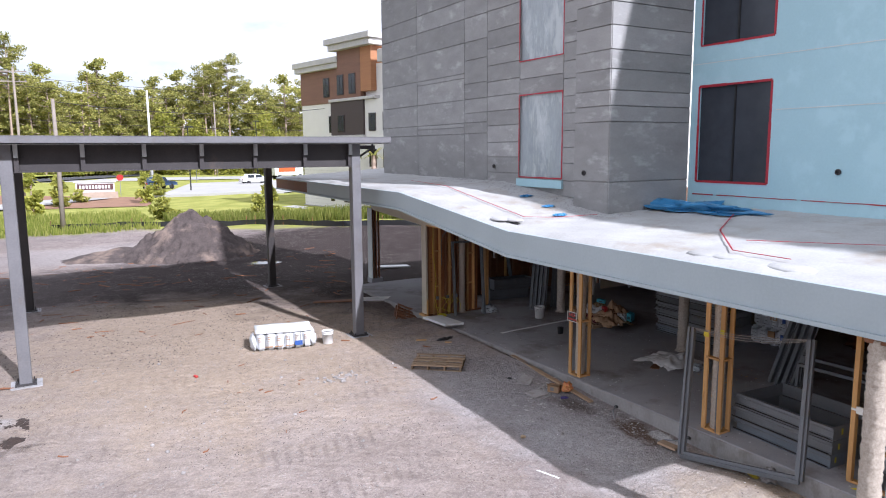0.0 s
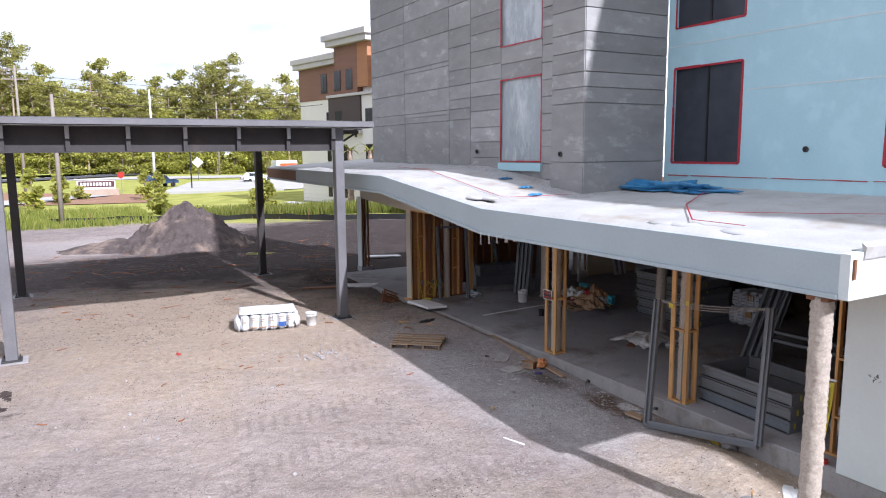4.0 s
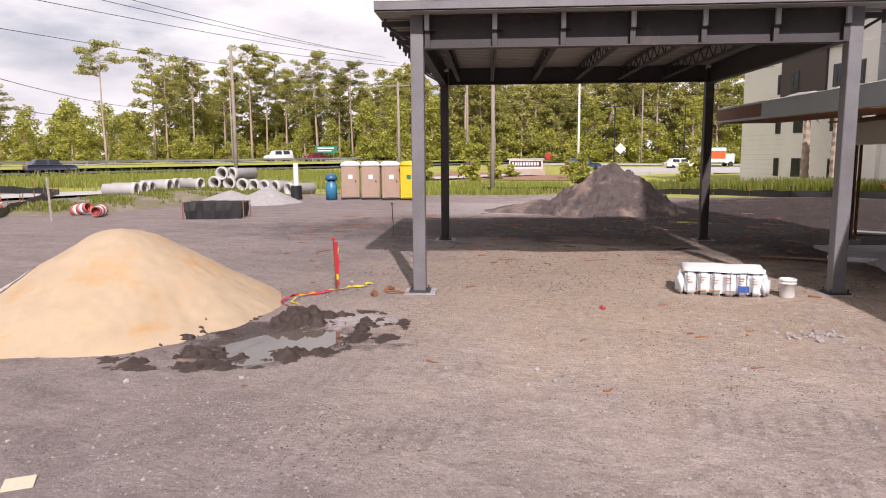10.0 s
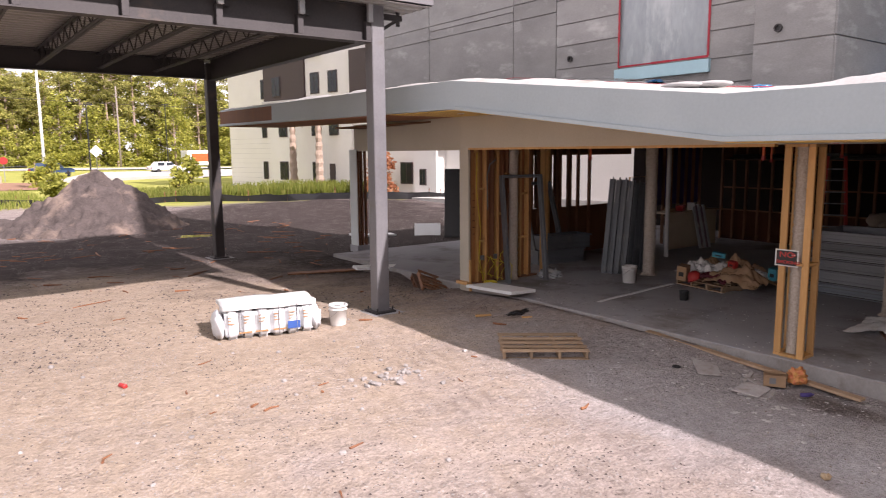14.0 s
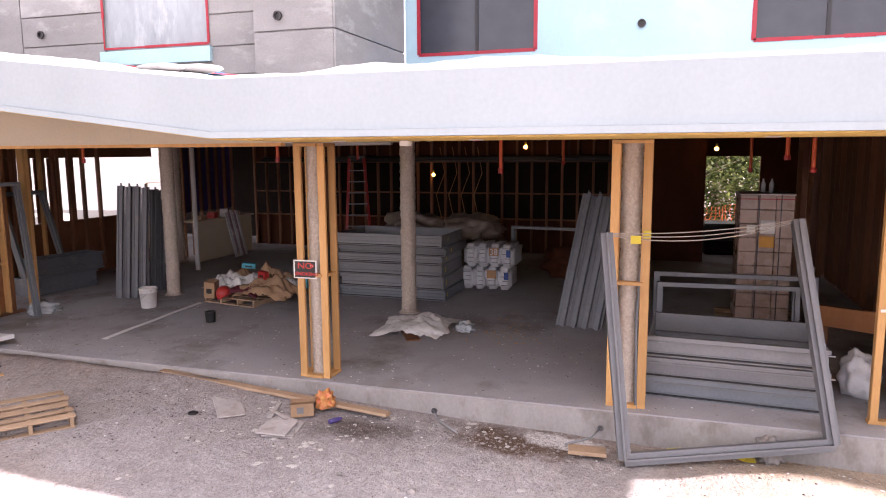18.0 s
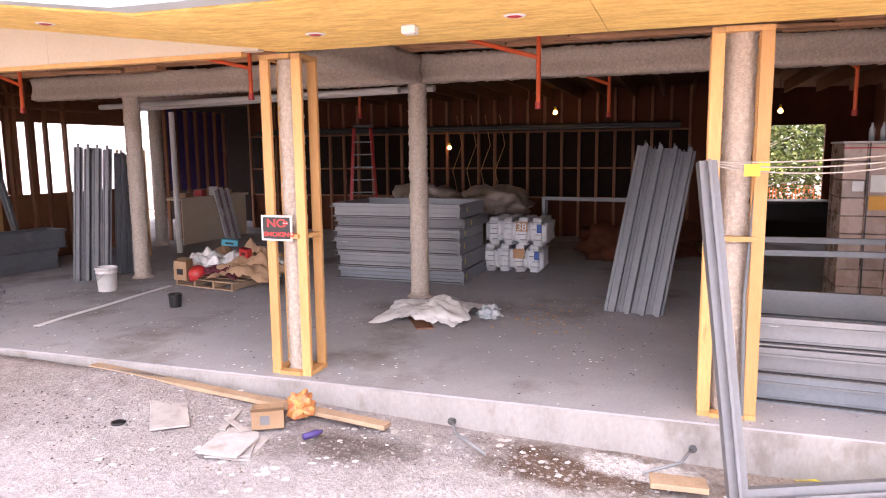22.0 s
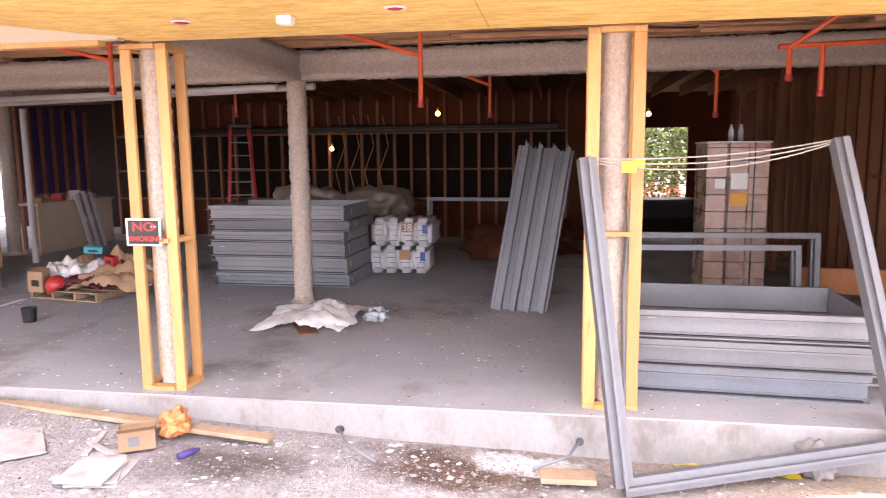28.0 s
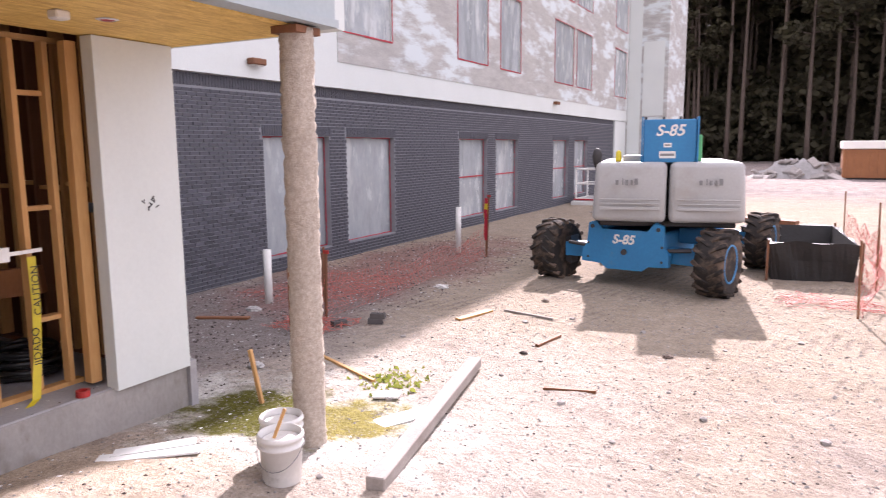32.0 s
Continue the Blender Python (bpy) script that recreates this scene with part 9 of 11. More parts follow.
# lone pine left of the woods
for x, y, sc, i in ((-63, 118, 0.86, 5), (-83, 120, 0.75, 4), (-96, 132, 0.8, 1), (-76, 150, 0.6, 3)):
    plant("pine_tree", PINES[i], pose(x, y, land(x, y) - 0.2, 0, 0, 50 * i) @ Matrix.Scale(sc, 4), "lone tall pine beside the highway", "tree", "lone pines")
# shrubs on the lawn
SH = [bushy(60 + k, h, w, M_SHRUB, 900, 0.13, 0.0) for k, (h, w) in enumerate(((1.9, 1.25), (2.8, 0.8), (2.2, 0.9)))]
for x, y, i, sc in ((8.2, 57.5, 0, 1.0), (-0.6, 66.0, 1, 1.25), (15.2, 53.0, 2, 1.05), (14.0, 51.8, 2, .8), (-5.0, 70, 2, 1.1), (1.5, 74, 2, 1.2), (9.2, 76, 1, 1.1), (3.4, 79, 0, .8), (11.5, 84, 2, 1.1)):
    plant("shrub", SH[i], pose(x, y, land(x, y) - 0.05, 0, 0, 77 * i) @ Matrix.Scale(sc, 4), "bright green rounded shrub on the lawn", "shrub", "lawn shrubs")
plant("rust_shrub", bushy(70, 2.4, 1.1, M_RUSTLEAF, 900, 0.12, 0.0), pose(22.4, 41.5, 0.6), "rust-coloured shrub against the white building", "shrub")


def blades(name, n, area, h, m_, label, dens, seed, zf=land):
    """Standing grass or reed blades, joined."""
    r3 = random.Random(seed)
    v, f = [], []
    while len(f) < n:
        x, y = r3.uniform(area[0], area[1]), r3.uniform(area[2], area[3])
        if r3.random() > dens(x, y):
            continue
        z, a, hh, w = zf(x, y) - 0.03, r3.uniform(0, 6.28), h * r3.uniform(.5, 1.15), 0.035 * r3.uniform(.6, 1.6)
        dx, dy, lx, ly = math.cos(a) * w, math.sin(a) * w, r3.uniform(-.25, .25) * hh, r3.uniform(-.25, .25) * hh
        i = len(v)
        v += [(x - dx, y - dy, z), (x + dx, y + dy, z), (x + lx + dx * .2, y + ly + dy * .2, z + hh), (x + lx - dx * .2, y + ly - dy * .2, z + hh)]
        f.append((i, i + 1, i + 2, i + 3))
    me = bpy.data.meshes.new(name)
    me.from_pydata(v, [], f)
    me.materials.append(m_)
    return tagged(new(name, me), label, "grass", "", "stuff")


edge_of = lambda x, y: y + 0.62 * x
blades("reeds", 11000, (8, 26, 40, 66), 0.72, M_REED, "tall green reeds in the wet ground past the silt fence", lambda x, y: 1.0 if 57.2 < edge_of(x, y) < 62.5 + 1.5 * n3(x, y, 1, .4) else 0.0, 1)
blades("rough_grass", 9000, (-8, 7, 50, 64), 0.5, M_REED, "rough tufted grass behind the toilets", lambda x, y: 0.6 + 0.5 * n3(x, y, 2, .5), 2)
blades("rough_grass", 22000, (-52, -9, 50, 84), 0.6, M_REED, "rough grass between the site and the road", lambda x, y: 1.0 if road_s(x, y) < -6 and y > 57 + 0.1 * x else 0.05, 3)
blades("bank_weeds", 6000, (-24, -10, 35, 58), 0.26, M_REED, "patchy green weeds on the earth bank", lambda x, y: (max(0.0, n3(x, y, 2.0, 0.45) + 0.1) if bank_f(x, y) > 0.45 else 0.0), 9, bank_f)
blades("weeds", 160, (8.4, 9.2, 2.4, 3.4), 0.055, M_REED, "small green weeds by the column", lambda x, y: math.exp(-blob(x, y, 8.75, 2.9, .3, .3)), 4)

# ---- roads ----
M_ASPHALT = mat("asphalt", (0.10, 0.10, 0.105), (0.075, 0.075, 0.08), 0.9, 0, 0.3, 8, 0.1)
M_PALEROAD = mat("pale_concrete_road", (0.42, 0.41, 0.39), (0.35, 0.34, 0.32), 0.9, 0, 0.3, 8, 0.1)
M_MULCH = mat("pine_straw", (0.30, 0.18, 0.12), (0.22, 0.13, 0.09), 0.95, 0, 0.8, 10, 0.3)


def ribbon(name, s0, s1, a0, a1, m_, label, lift=0.03, n=40):
    bm = bmesh.new()
    pv = None
    for k in range(n + 1):
        a = a0 + (a1 - a0) * k / n
        q = [RO + RU * a + RN * s for s in (s0, s1)]
        zz = max(land(p.x, p.y) for p in q) + lift
        row = [bm.verts.new((p.x, p.y, zz)) for p in q]
        if pv:
            bm.faces.new((pv[0], row[0], row[1], pv[1]))
        pv = row
    return thing(name, None, label, "road", kind="structure", bm=bm, material=m_)


ribbon("road_near", -1.0, 7.0, -160, 170, M_ASPHALT, "near carriageway of the highway", 0.12)
ribbon("road_line", 6.4, 6.6, -160, 170, M_PVC, "white edge line of the highway", 0.14)
ribbon("road_far", 34.5, 42.5, -200, 200, M_PALEROAD, "far carriageway of the highway", 0.12)
ribbon("verge", 8.0, 33.5, -200, 200, M_GRASS, "sunlit mown median grass", 0.08)
ribbon("frontage_road", -30.0, -25.0, -60, 40, M_PALEROAD, "pale frontage road behind the pipes", 0.06)
gr = thing("guard_rail", None, "galvanised guard rail along the highway", "guard rail", kind="structure")
for k in range(60):
    a0_, a1_ = -110 + 4 * k, -106 + 4 * k
    p, q = RO + RU * a0_ + RN * 33.2, RO + RU * a1_ + RN * 33.2
    z0_, z1_ = land(p.x, p.y), land(q.x, q.y)
    bm = bmesh.new()
    beam(bm, (p.x, p.y, z0_ + 0.62), (q.x, q.y, z1_ + 0.62), 0.06, 0.32)
    part("rail", bm, M_TROUGH, gr)
    bm = bmesh.new()
    beam(bm, (p.x, p.y, z0_), (p.x, p.y, z0_ + 0.7), 0.12, 0.12)
    part("post", bm, M_GREYWOOD, gr)
# parking ground and kerbs to the right
def patch(name, pts, m_, label, lift, kind="road"):
    bm = bmesh.new()
    bm.faces.new([bm.verts.new((x, y, land(x, y) + lift)) for x, y in pts])
    return thing(name, None, label, kind, kind="structure", bm=bm, material=m_)


patch("parking_lot", [(11, 84), (24, 78), (60, 100), (60, 126), (20, 112)], M_PALEROAD, "pale parking lot beyond the lawn", 0.10)
patch("side_road", [(-15, 118), (60, 128), (60, 138), (-15, 130)], M_PALEROAD, "pale side road before the woods", 0.12)
patch("mulch_bed", [(-6, 72), (9, 72), (11, 84), (-4, 92)], M_MULCH, "pine straw bed round the shrubs", 0.06, "bed")
for k in range(9):
    kb = thing("kerb", None, "pale concrete kerb of the parking lot", "kerb", "lot kerbs")
    bm = bmesh.new()
    p, q = Vector((11 + 1.45 * k, 84 - 0.67 * k)), Vector((11 + 1.45 * (k + 0.98), 84 - 0.67 * (k + 0.98)))
    beam(bm, (p.x, p.y, land(*p) + 0.12), (q.x, q.y, land(*q) + 0.12), 0.2, 0.3)
    part("stone", bm, M_PALEROAD, kb)

M_GLASSC = mat("car_glass", (0.02, 0.025, 0.03), None, 0.1, rspread=0.03)
M_TYRE = mat("tyre_rubber", (0.03, 0.03, 0.032), (0.05, 0.047, 0.045), 0.85, 0, 4, 30, 0.2)


def car(x, y, rz, col_, label, h=1.45, L_=4.7, van=False):
    c = thing("car", pose(x, y, land(x, y) + 0.13, 0, 0, rz), label, "car", "vehicles")
    m_ = mat("car_paint", col_, tuple(v * 0.85 for v in col_), 0.3, 0.2, 1, 20, 0)
    bm = bmesh.new()
    w = 0.9
    f0, f1 = (0.30, 0.42) if not van else (0.42, 0.47)
    belt = h * 0.62
    side = [(-L_ / 2, 0.35), (-L_ / 2, belt * 0.95), (-L_ / 2 + 0.3, belt), (L_ / 2 - 0.5, belt * 0.96), (L_ / 2, belt * 0.75), (L_ / 2, 0.35)]
    loft(bm, [[(sx, yy * (1 if 0 < i < 2 else 0.94), sz) for sx, sz in side] for i, yy in enumerate((-w, -w * 0.98, w * 0.98, w))])
    bmesh.ops.bevel(bm, geom=[e for e in bm.edges], offset=0.05, segments=1, affect='EDGES')
    part("body", smooth(bm), m_, c)
    bm = bmesh.new()
    lo, hi = (-L_ * f1, L_ * 0.22), (-L_ * f0, L_ * 0.08)
    if van:
        lo, hi = (-L_ / 2 + 0.05, L_ * 0.30), (-L_ / 2 + 0.12, L_ * 0.2)
    v0 = [(lo[0], -w * .92, belt - .05), (lo[1], -w * .92, belt - .05), (lo[1], w * .92, belt - .05), (lo[0], w * .92, belt - .05)]
    v1 = [(hi[0], -w * .75, h), (hi[1], -w * .75, h), (hi[1], w * .75, h), (hi[0], w * .75, h)]
    loft(bm, [v0, v1])
    part("cabin", bm, m_, c)
    for s in (-1, 1):
        for k in range(2):
            x0_ = lo[0] + (lo[1] - lo[0]) * (0.14 + 0.42 * k)
            x1_ = x0_ + (lo[1] - lo[0]) * 0.34
            bm = bmesh.new()
            z0_, z1_ = belt + 0.03, h - 0.09
            y0_, y1_ = w * .895 + .012, w * .78 + .012
            bm.faces.new([bm.verts.new(p) for p in ((x0_, s * y0_, z0_), (x1_, s * y0_, z0_), (x1_ - 0.12 * k, s * y1_, z1_), (x0_ + 0.1 * (1 - k), s * y1_, z1_))])
            part("window", bm, M_GLASSC, c)
    for sx in (-0.31, 0.31):
        for sy in (-1, 1):
            wl = part("wheel", bbox(0, 0, 0, 0, 0, 0), M_TYRE, c)
            bm = bmesh.new()
            lathe(bm, [(0.24, -0.1), (0.32, -0.1), (0.33, 0.0), (0.32, 0.1), (0.24, 0.1)], 16)
            wl.data = mesh_of("wheel", smooth(bm), M_TYRE)
            wl.matrix_basis = pose(sx * L_, sy * (w - 0.09), 0.2, 90, 0, 0)
    for sy in (-0.65, 0.65):
        part("headlight", bbox(L_ / 2 - 0.04, L_ / 2 + 0.012, sy - 0.16, sy + 0.16, belt * 0.68, belt * 0.82, 0.01), M_PVC, c)
        part("tail_light", bbox(-L_ / 2 - 0.012, -L_ / 2 + 0.04, sy - 0.14, sy + 0.14, belt * 0.62, belt * 0.85, 0.01), M_REDPLASTIC, c)
    return c


RA = math.degrees(math.atan2(RU.y, RU.x))
p = RO + RU * 0 + RN * 3
car(p.x, p.y, RA, (0.05, 0.06, 0.09), "dark blue-grey sedan on the near carriageway")
p = RO + RU * 52 + RN * 41.5
car(p.x, p.y, RA + 180, (0.75, 0.75, 0.73), "white passenger van on the far carriageway", 2.05, 5.6, True)
p = RO + RU * 90 + RN * 38
car(p.x, p.y, RA + 180, (0.03, 0.03, 0.035), "dark sport utility car on the far carriageway", 1.7, 4.7)
p = RO + RU * 58 + RN * 38
car(p.x, p.y, RA + 180, (0.16, 0.01, 0.025), "dark red sport utility car on the far carriageway", 1.65, 4.7)
car(13.6, 99.0, 30, (0.03, 0.06, 0.12), "dark blue car parked on the lot", 1.5, 4.6)
car(28.6, 107.0, 8, (0.78, 0.78, 0.77), "white sedan parked on the lot")
tk = thing("box_truck", pose(38.5, 124.0, land(38, 124), 0, 0, 10), "white box truck with an orange side", "truck")
part("box", bbox(-2.5, 1.6, -1.1, 1.1, 0.7, 3.1, 0.04), M_PVC, tk)
part("orange_side", bbox(-1.8, 1.5, -1.12, -1.105, 1.3, 2.6), M_ORANGE, tk)
part("cab", bbox(1.65, 3.2, -1.0, 1.0, 0.5, 2.1, 0.12), M_PVC, tk)
part("windscreen", bbox(3.19, 3.215, -0.85, 0.85, 1.3, 1.95), M_GLASSC, tk)
for sx in (-1.6, 2.5):
    for sy in (-1, 1):
        bm = bmesh.new()
        lathe(bm, [(0.25, -0.12), (0.42, -0.12), (0.42, 0.12), (0.25, 0.12)], 14)
        o = part("wheel", bm, M_TYRE, tk)
        o.matrix_basis = pose(sx, sy * 0.98, 0.42, 90, 0, 0)

# ---- poles, wires, signs ----
def utility_pole(x, y, h, label, arms=0, r=0.14, m_=M_POLE):
    z = land(x, y)
    t_ = thing("utility_pole", pose(x, y, z), label, "pole", "utility poles")
    bm = bmesh.new()
    tube(bm, [(0, 0, -0.2), (0.03, 0, h * .5), (0, 0, h)], [r * 1.2, r, r * .75], 9)
    part("shaft", smooth(bm), m_, t_)
    for k in range(arms):
        bm = bmesh.new()
        beam(bm, (-1.2, 0.2, h - 0.4 - 1.0 * k), (1.2, -0.2, h - 0.4 - 1.0 * k), 0.1, 0.12)
        part("cross_arm", bm, m_, t_)
        for s in (-1.05, -.5, .5, 1.05):
            bm = bmesh.new()
            tube(bm, [(s, -0.17 * s, h - .34 - k), (s, -0.17 * s, h - .16 - k)], 0.045, 6)
            part("insulator", bm, M_TROUGH, t_)
    return t_


utility_pole(1.2, 52.6, 8.6, "grey timber utility pole by the lawn")
utility_pole(-19.7, 60.4, 11.2, "tall grey utility pole between site and road")
utility_pole(-1.5, 85.0, 13.5, "timber utility pole with cross arms by the road", 2)
utility_pole(-8.0, 74.0, 9.5, "timber utility pole with a cross arm by the road", 1)
utility_pole(17.0, 131.0, 15.0, "pale tall pole before the woods", 0, 0.2, M_PVC)
utility_pole(-45.0, 128.0, 13.0, "far grey utility pole at the wood's edge")
utility_pole(30.0, 140.0, 14.0, "pale bare pole before the woods", 0, .15, M_POLE)
wires = thing("overhead_wires", None, "thin overhead power wires crossing the sky", "wires", kind="structure")
for a, b, sag in (((-32.3, 31, 10.6), (-13.4, 100, 12.3), 0.4), ((-30.3, 33.5, 12.2), (-9.8, 90, 13.9), 0.4), ((-25.5, 33.5, 12.1), (-13.5, 90, 15.0), 0.4), ((-23.3, 33.5, 12.1), (-11.5, 90, 14.6), 0.4),
                  ((-25.0, 36, 7.6), (-38.5, 80, 8.4), 0.3), ((-27.0, 40, 6.1), (-40.5, 80, 6.9), 0.2), ((-19.7, 60.4, 11.7), (-1.5, 85, 12.4), 0.3),
                  ((-1.5, 85, 13.3), (70, 70, 12.4), 1.4), ((-1.5, 85, 12.4), (70, 72, 11.4), 1.4), ((-8, 74, 9.3), (-1.5, 85, 11.6), 0.3), ((-1.5, 85, 9.0), (70, 80, 9.4), 1.2), ((1.2, 52.6, 8.8), (21.0, 56.0, 9.0), 0.6)):
    a, b = Vector(a), Vector(b)
    bm = bmesh.new()
    tube(bm, [a + (b - a) * u - Vector((0, 0, sag * 4 * u * (1 - u))) for u in [k / 14 for k in range(15)]], 0.02, 4)
    part("wire", bm, M_STEEL, wires)
gs = thing("road_sign", pose(-33.5, 152.0, land(-33, 152), 0, 0, 15), "green highway sign with rows of white lettering bars", "sign")
part("board", bbox(-2.3, 2.3, -0.03, 0.03, 1.6, 3.1, 0.01), M_GREEN, gs)
for k in range(2):
    part("lettering_bar", bbox(-1.8, 1.7 - 0.5 * k, -0.05, -0.035, 2.55 - 0.55 * k, 2.8 - 0.55 * k), M_PVC, gs)
for s in (-1.5, 1.5):
    part("post", bbox(s - 0.06, s + 0.06, 0.035, 0.12, 0, 3.0), M_TROUGH, gs)
ds = thing("diamond_sign", pose(22.0, 118.0, land(22, 118), 0, 0, -12), "pale diamond road sign on a post", "sign")
part("post", bbox(-.04, .04, 0.03, 0.08, 0, 2.6), M_TROUGH, ds)
part("plate", bbox(-.62, .62, -0.01, 0.02, -.62, .62, 0, pose(0, 0, 2.9, 0, 45, 0)), M_PVC, ds)
ss = thing("stop_sign", pose(8.0, 88.0, land(8, 88), 0, 0, 0), "small red octagonal sign on a post", "sign")
part("post", bbox(-.03, .03, 0.02, 0.07, 0, 2.0), M_TROUGH, ss)
bm = bmesh.new()
tube(bm, [(0, 0.015, 2.1), (0, -0.01, 2.1)], 0.38, 8)
part("plate", bm, M_REDPLASTIC, ss)
ms = thing("monument_sign", pose(5.2, 84.5, land(5, 84), 0, 0, -4), "low masonry sign with a lettered white panel", "sign")
part("base", bbox(-2.2, 2.2, -0.3, 0.3, 0, 0.7, 0.03), mat("tan_masonry", (0.42, 0.33, 0.26), None, 0.9), ms)
part("panel", bbox(-1.9, 1.9, -0.2, 0.2, 0.7, 1.75, 0.02), M_WHITEBD, ms)
part("dark_panel", bbox(-1.75, 1.75, -0.215, -0.203, 0.95, 1.6), mat("dark_red_sign_panel", (0.09, 0.03, 0.03), None, 0.6), ms, "dark red lettered panel")
for k in range(10):
    part("lettering_bar", bbox(-1.55 + 0.31 * k, -1.35 + 0.31 * k, -0.228, -0.217, 1.1, 1.45), M_PVC, ms)
part("cap", bbox(-2.1, 2.1, -0.3, 0.3, 1.75, 1.87, 0.02), M_WHITEBD, ms)
lp = thing("street_lamp", pose(16.6, 93.0, land(16, 93)), "black lamp post with a double head", "lamp")
bm = bmesh.new()
tube(bm, [(0, 0, 0), (0, 0, 8.0)], [0.09, 0.07], 8)
part("post", bm, M_BLACK, lp)
for s in (-1, 1):
    part("lamp_head", bbox(s * 0.15 - 0.12, s * 0.55 + 0.12 * s if s > 0 else -0.03, -0.14, 0.14, 7.95, 8.1, 0.02), M_BLACK, lp)
lp2 = thing("street_lamp", pose(32.5, 120.0, land(32, 120)), "far black lamp post by the woods", "lamp")
bm = bmesh.new()
tube(bm, [(0, 0, 0), (0, 0, 10.0)], [0.09, 0.07], 8)
part("post", bm, M_BLACK, lp2)
part("lamp_head", bbox(-0.5, 0.5, -0.14, 0.14, 9.95, 10.1, 0.02), M_BLACK, lp2)

# ---- the neighbouring hotel ----
M_CREAM = mat("cream_stucco", (0.78, 0.755, 0.71), (0.72, 0.695, 0.65), 0.85, 0, 0.6, 12, 0.05)
M_BROWNSIDE = mat("brown_plank_siding", (0.24, 0.125, 0.085), (0.18, 0.09, 0.06), 0.7, 0, 1.0, 14, 0.1, stretch=(0.3, 0.3, 5))
M_DARKSIDE = mat("dark_brown_panel", (0.075, 0.055, 0.052), (0.06, 0.043, 0.04), 0.7, 0, 1.0, 14, 0.1, stretch=(0.3, 0.3, 5))
M_ORANGESIDE = mat("orange_plank_siding", (0.42, 0.20, 0.09), (0.34, 0.15, 0.07), 0.7, 0, 1.0, 14, 0.1, stretch=(0.3, 0.3, 5))
NB = Matrix(((0.2, 0.98, 0, 20.3), (-0.98, 0.2, 0, 60.4), (0, 0, 1, 0.0), (0, 0, 0, 1)))
hotel = thing("hotel", NB, "white and brown plank-sided hotel beyond the lawn", "building")
NBZ = 0.75


def hpart(nm, u0, u1, d0, d1, z0, z1, m_, lb="", bev=0.02):
    """A block of the hotel: along its front, in depth behind (+) or before (-) the front, and in height."""
    return part(nm, bbox(u0, u1, d0, d1, z0, z1, bev), m_, hotel, lb)


hpart("wall", 0.5, 34, 0.0, 14, NBZ - 0.5, 12.0, M_CREAM)
hpart("brown_wall", 0.46, 6.85, -0.06, 0.5, 9.4, 12.1, M_BROWNSIDE, "brown plank siding of the top storey")
hpart("cornice", 0.1, 7.0, -0.45, 0.6, 12.1, 12.5, M_WHITEBD, "white moulded cornice")
hpart("cornice", 0.0, 7.0, -0.6, 0.6, 12.5, 12.95, M_WHITEBD, "white moulded cornice")
hpart("tower_wall", 6.9, 10.1, -0.5, 3.0, 9.5, 13.3, M_BROWNSIDE, "brown plank siding of the stair tower")
hpart("tower_wall", 10.11, 11.5, -0.5, 3.0, 10.0, 13.3, M_ORANGESIDE, "orange plank siding of the stair tower")
hpart("cornice", 6.4, 12.0, -1.0, 3.2, 13.3, 13.75, M_WHITEBD, "white moulded cornice")
hpart("cornice", 6.1, 12.2, -1.2, 3.3, 13.75, 14.2, M_WHITEBD, "white moulded cornice")
hpart("cornice", 12.3, 34, -0.5, 0.6, 12.0, 12.9, M_WHITEBD, "white moulded cornice")
hpart("dark_bay", 5.75, 10.3, -0.45, 0.4, 6.75, 9.4, M_DARKSIDE, "dark brown panelled bay")
hpart("ledge", 5.6, 11.9, -0.55, 0.4, 9.4, 9.62, M_WHITEBD)
hpart("ledge", 5.6, 10.4, -0.55, 0.4, 6.5, 6.74, M_WHITEBD)
hpart("white_bay", 10.31, 14.8, -0.3, 0.4, NBZ, 9.39, M_CREAM)
hpart("dark_bay", 14.81, 19.0, -0.45, 0.4, 6.6, 9.4, M_DARKSIDE, "dark brown panelled bay")
hpart("wall_band", 14.9, 23.0, -0.1, 0.3, 4.1, 4.25, M_WHITEBD)
hpart("bright_pier", 20.6, 22.3, -0.8, 0.4, NBZ, 4.0, M_CREAM)
hpart("plinth", 0.4, 34, -0.08, 0.3, NBZ - 0.4, NBZ + 0.1, M_PALEROAD)
for z in [NBZ + 0.35 * k for k in range(10)]:
    hpart("siding_shadow_line", 0.5, 5.7, -0.012, 0.1, z + 0.33, z + 0.345, M_WHITEBD, bev=0)


def hwin(u0, u1, z0, z1, d):
    f = hpart("window", u0 - 0.06, u1 + 0.06, d - 0.05, d + 0.02, z0 - 0.06, z1 + 0.06, M_DARKSIDE, bev=0.01)
    part("pane", bbox(u0, (u0 + u1) / 2 - 0.02, d - 0.065, d - 0.052, z0, z1), M_GLASSC, f)
    part("pane", bbox((u0 + u1) / 2 + 0.02, u1, d - 0.065, d - 0.052, z0, z1), M_GLASSC, f)


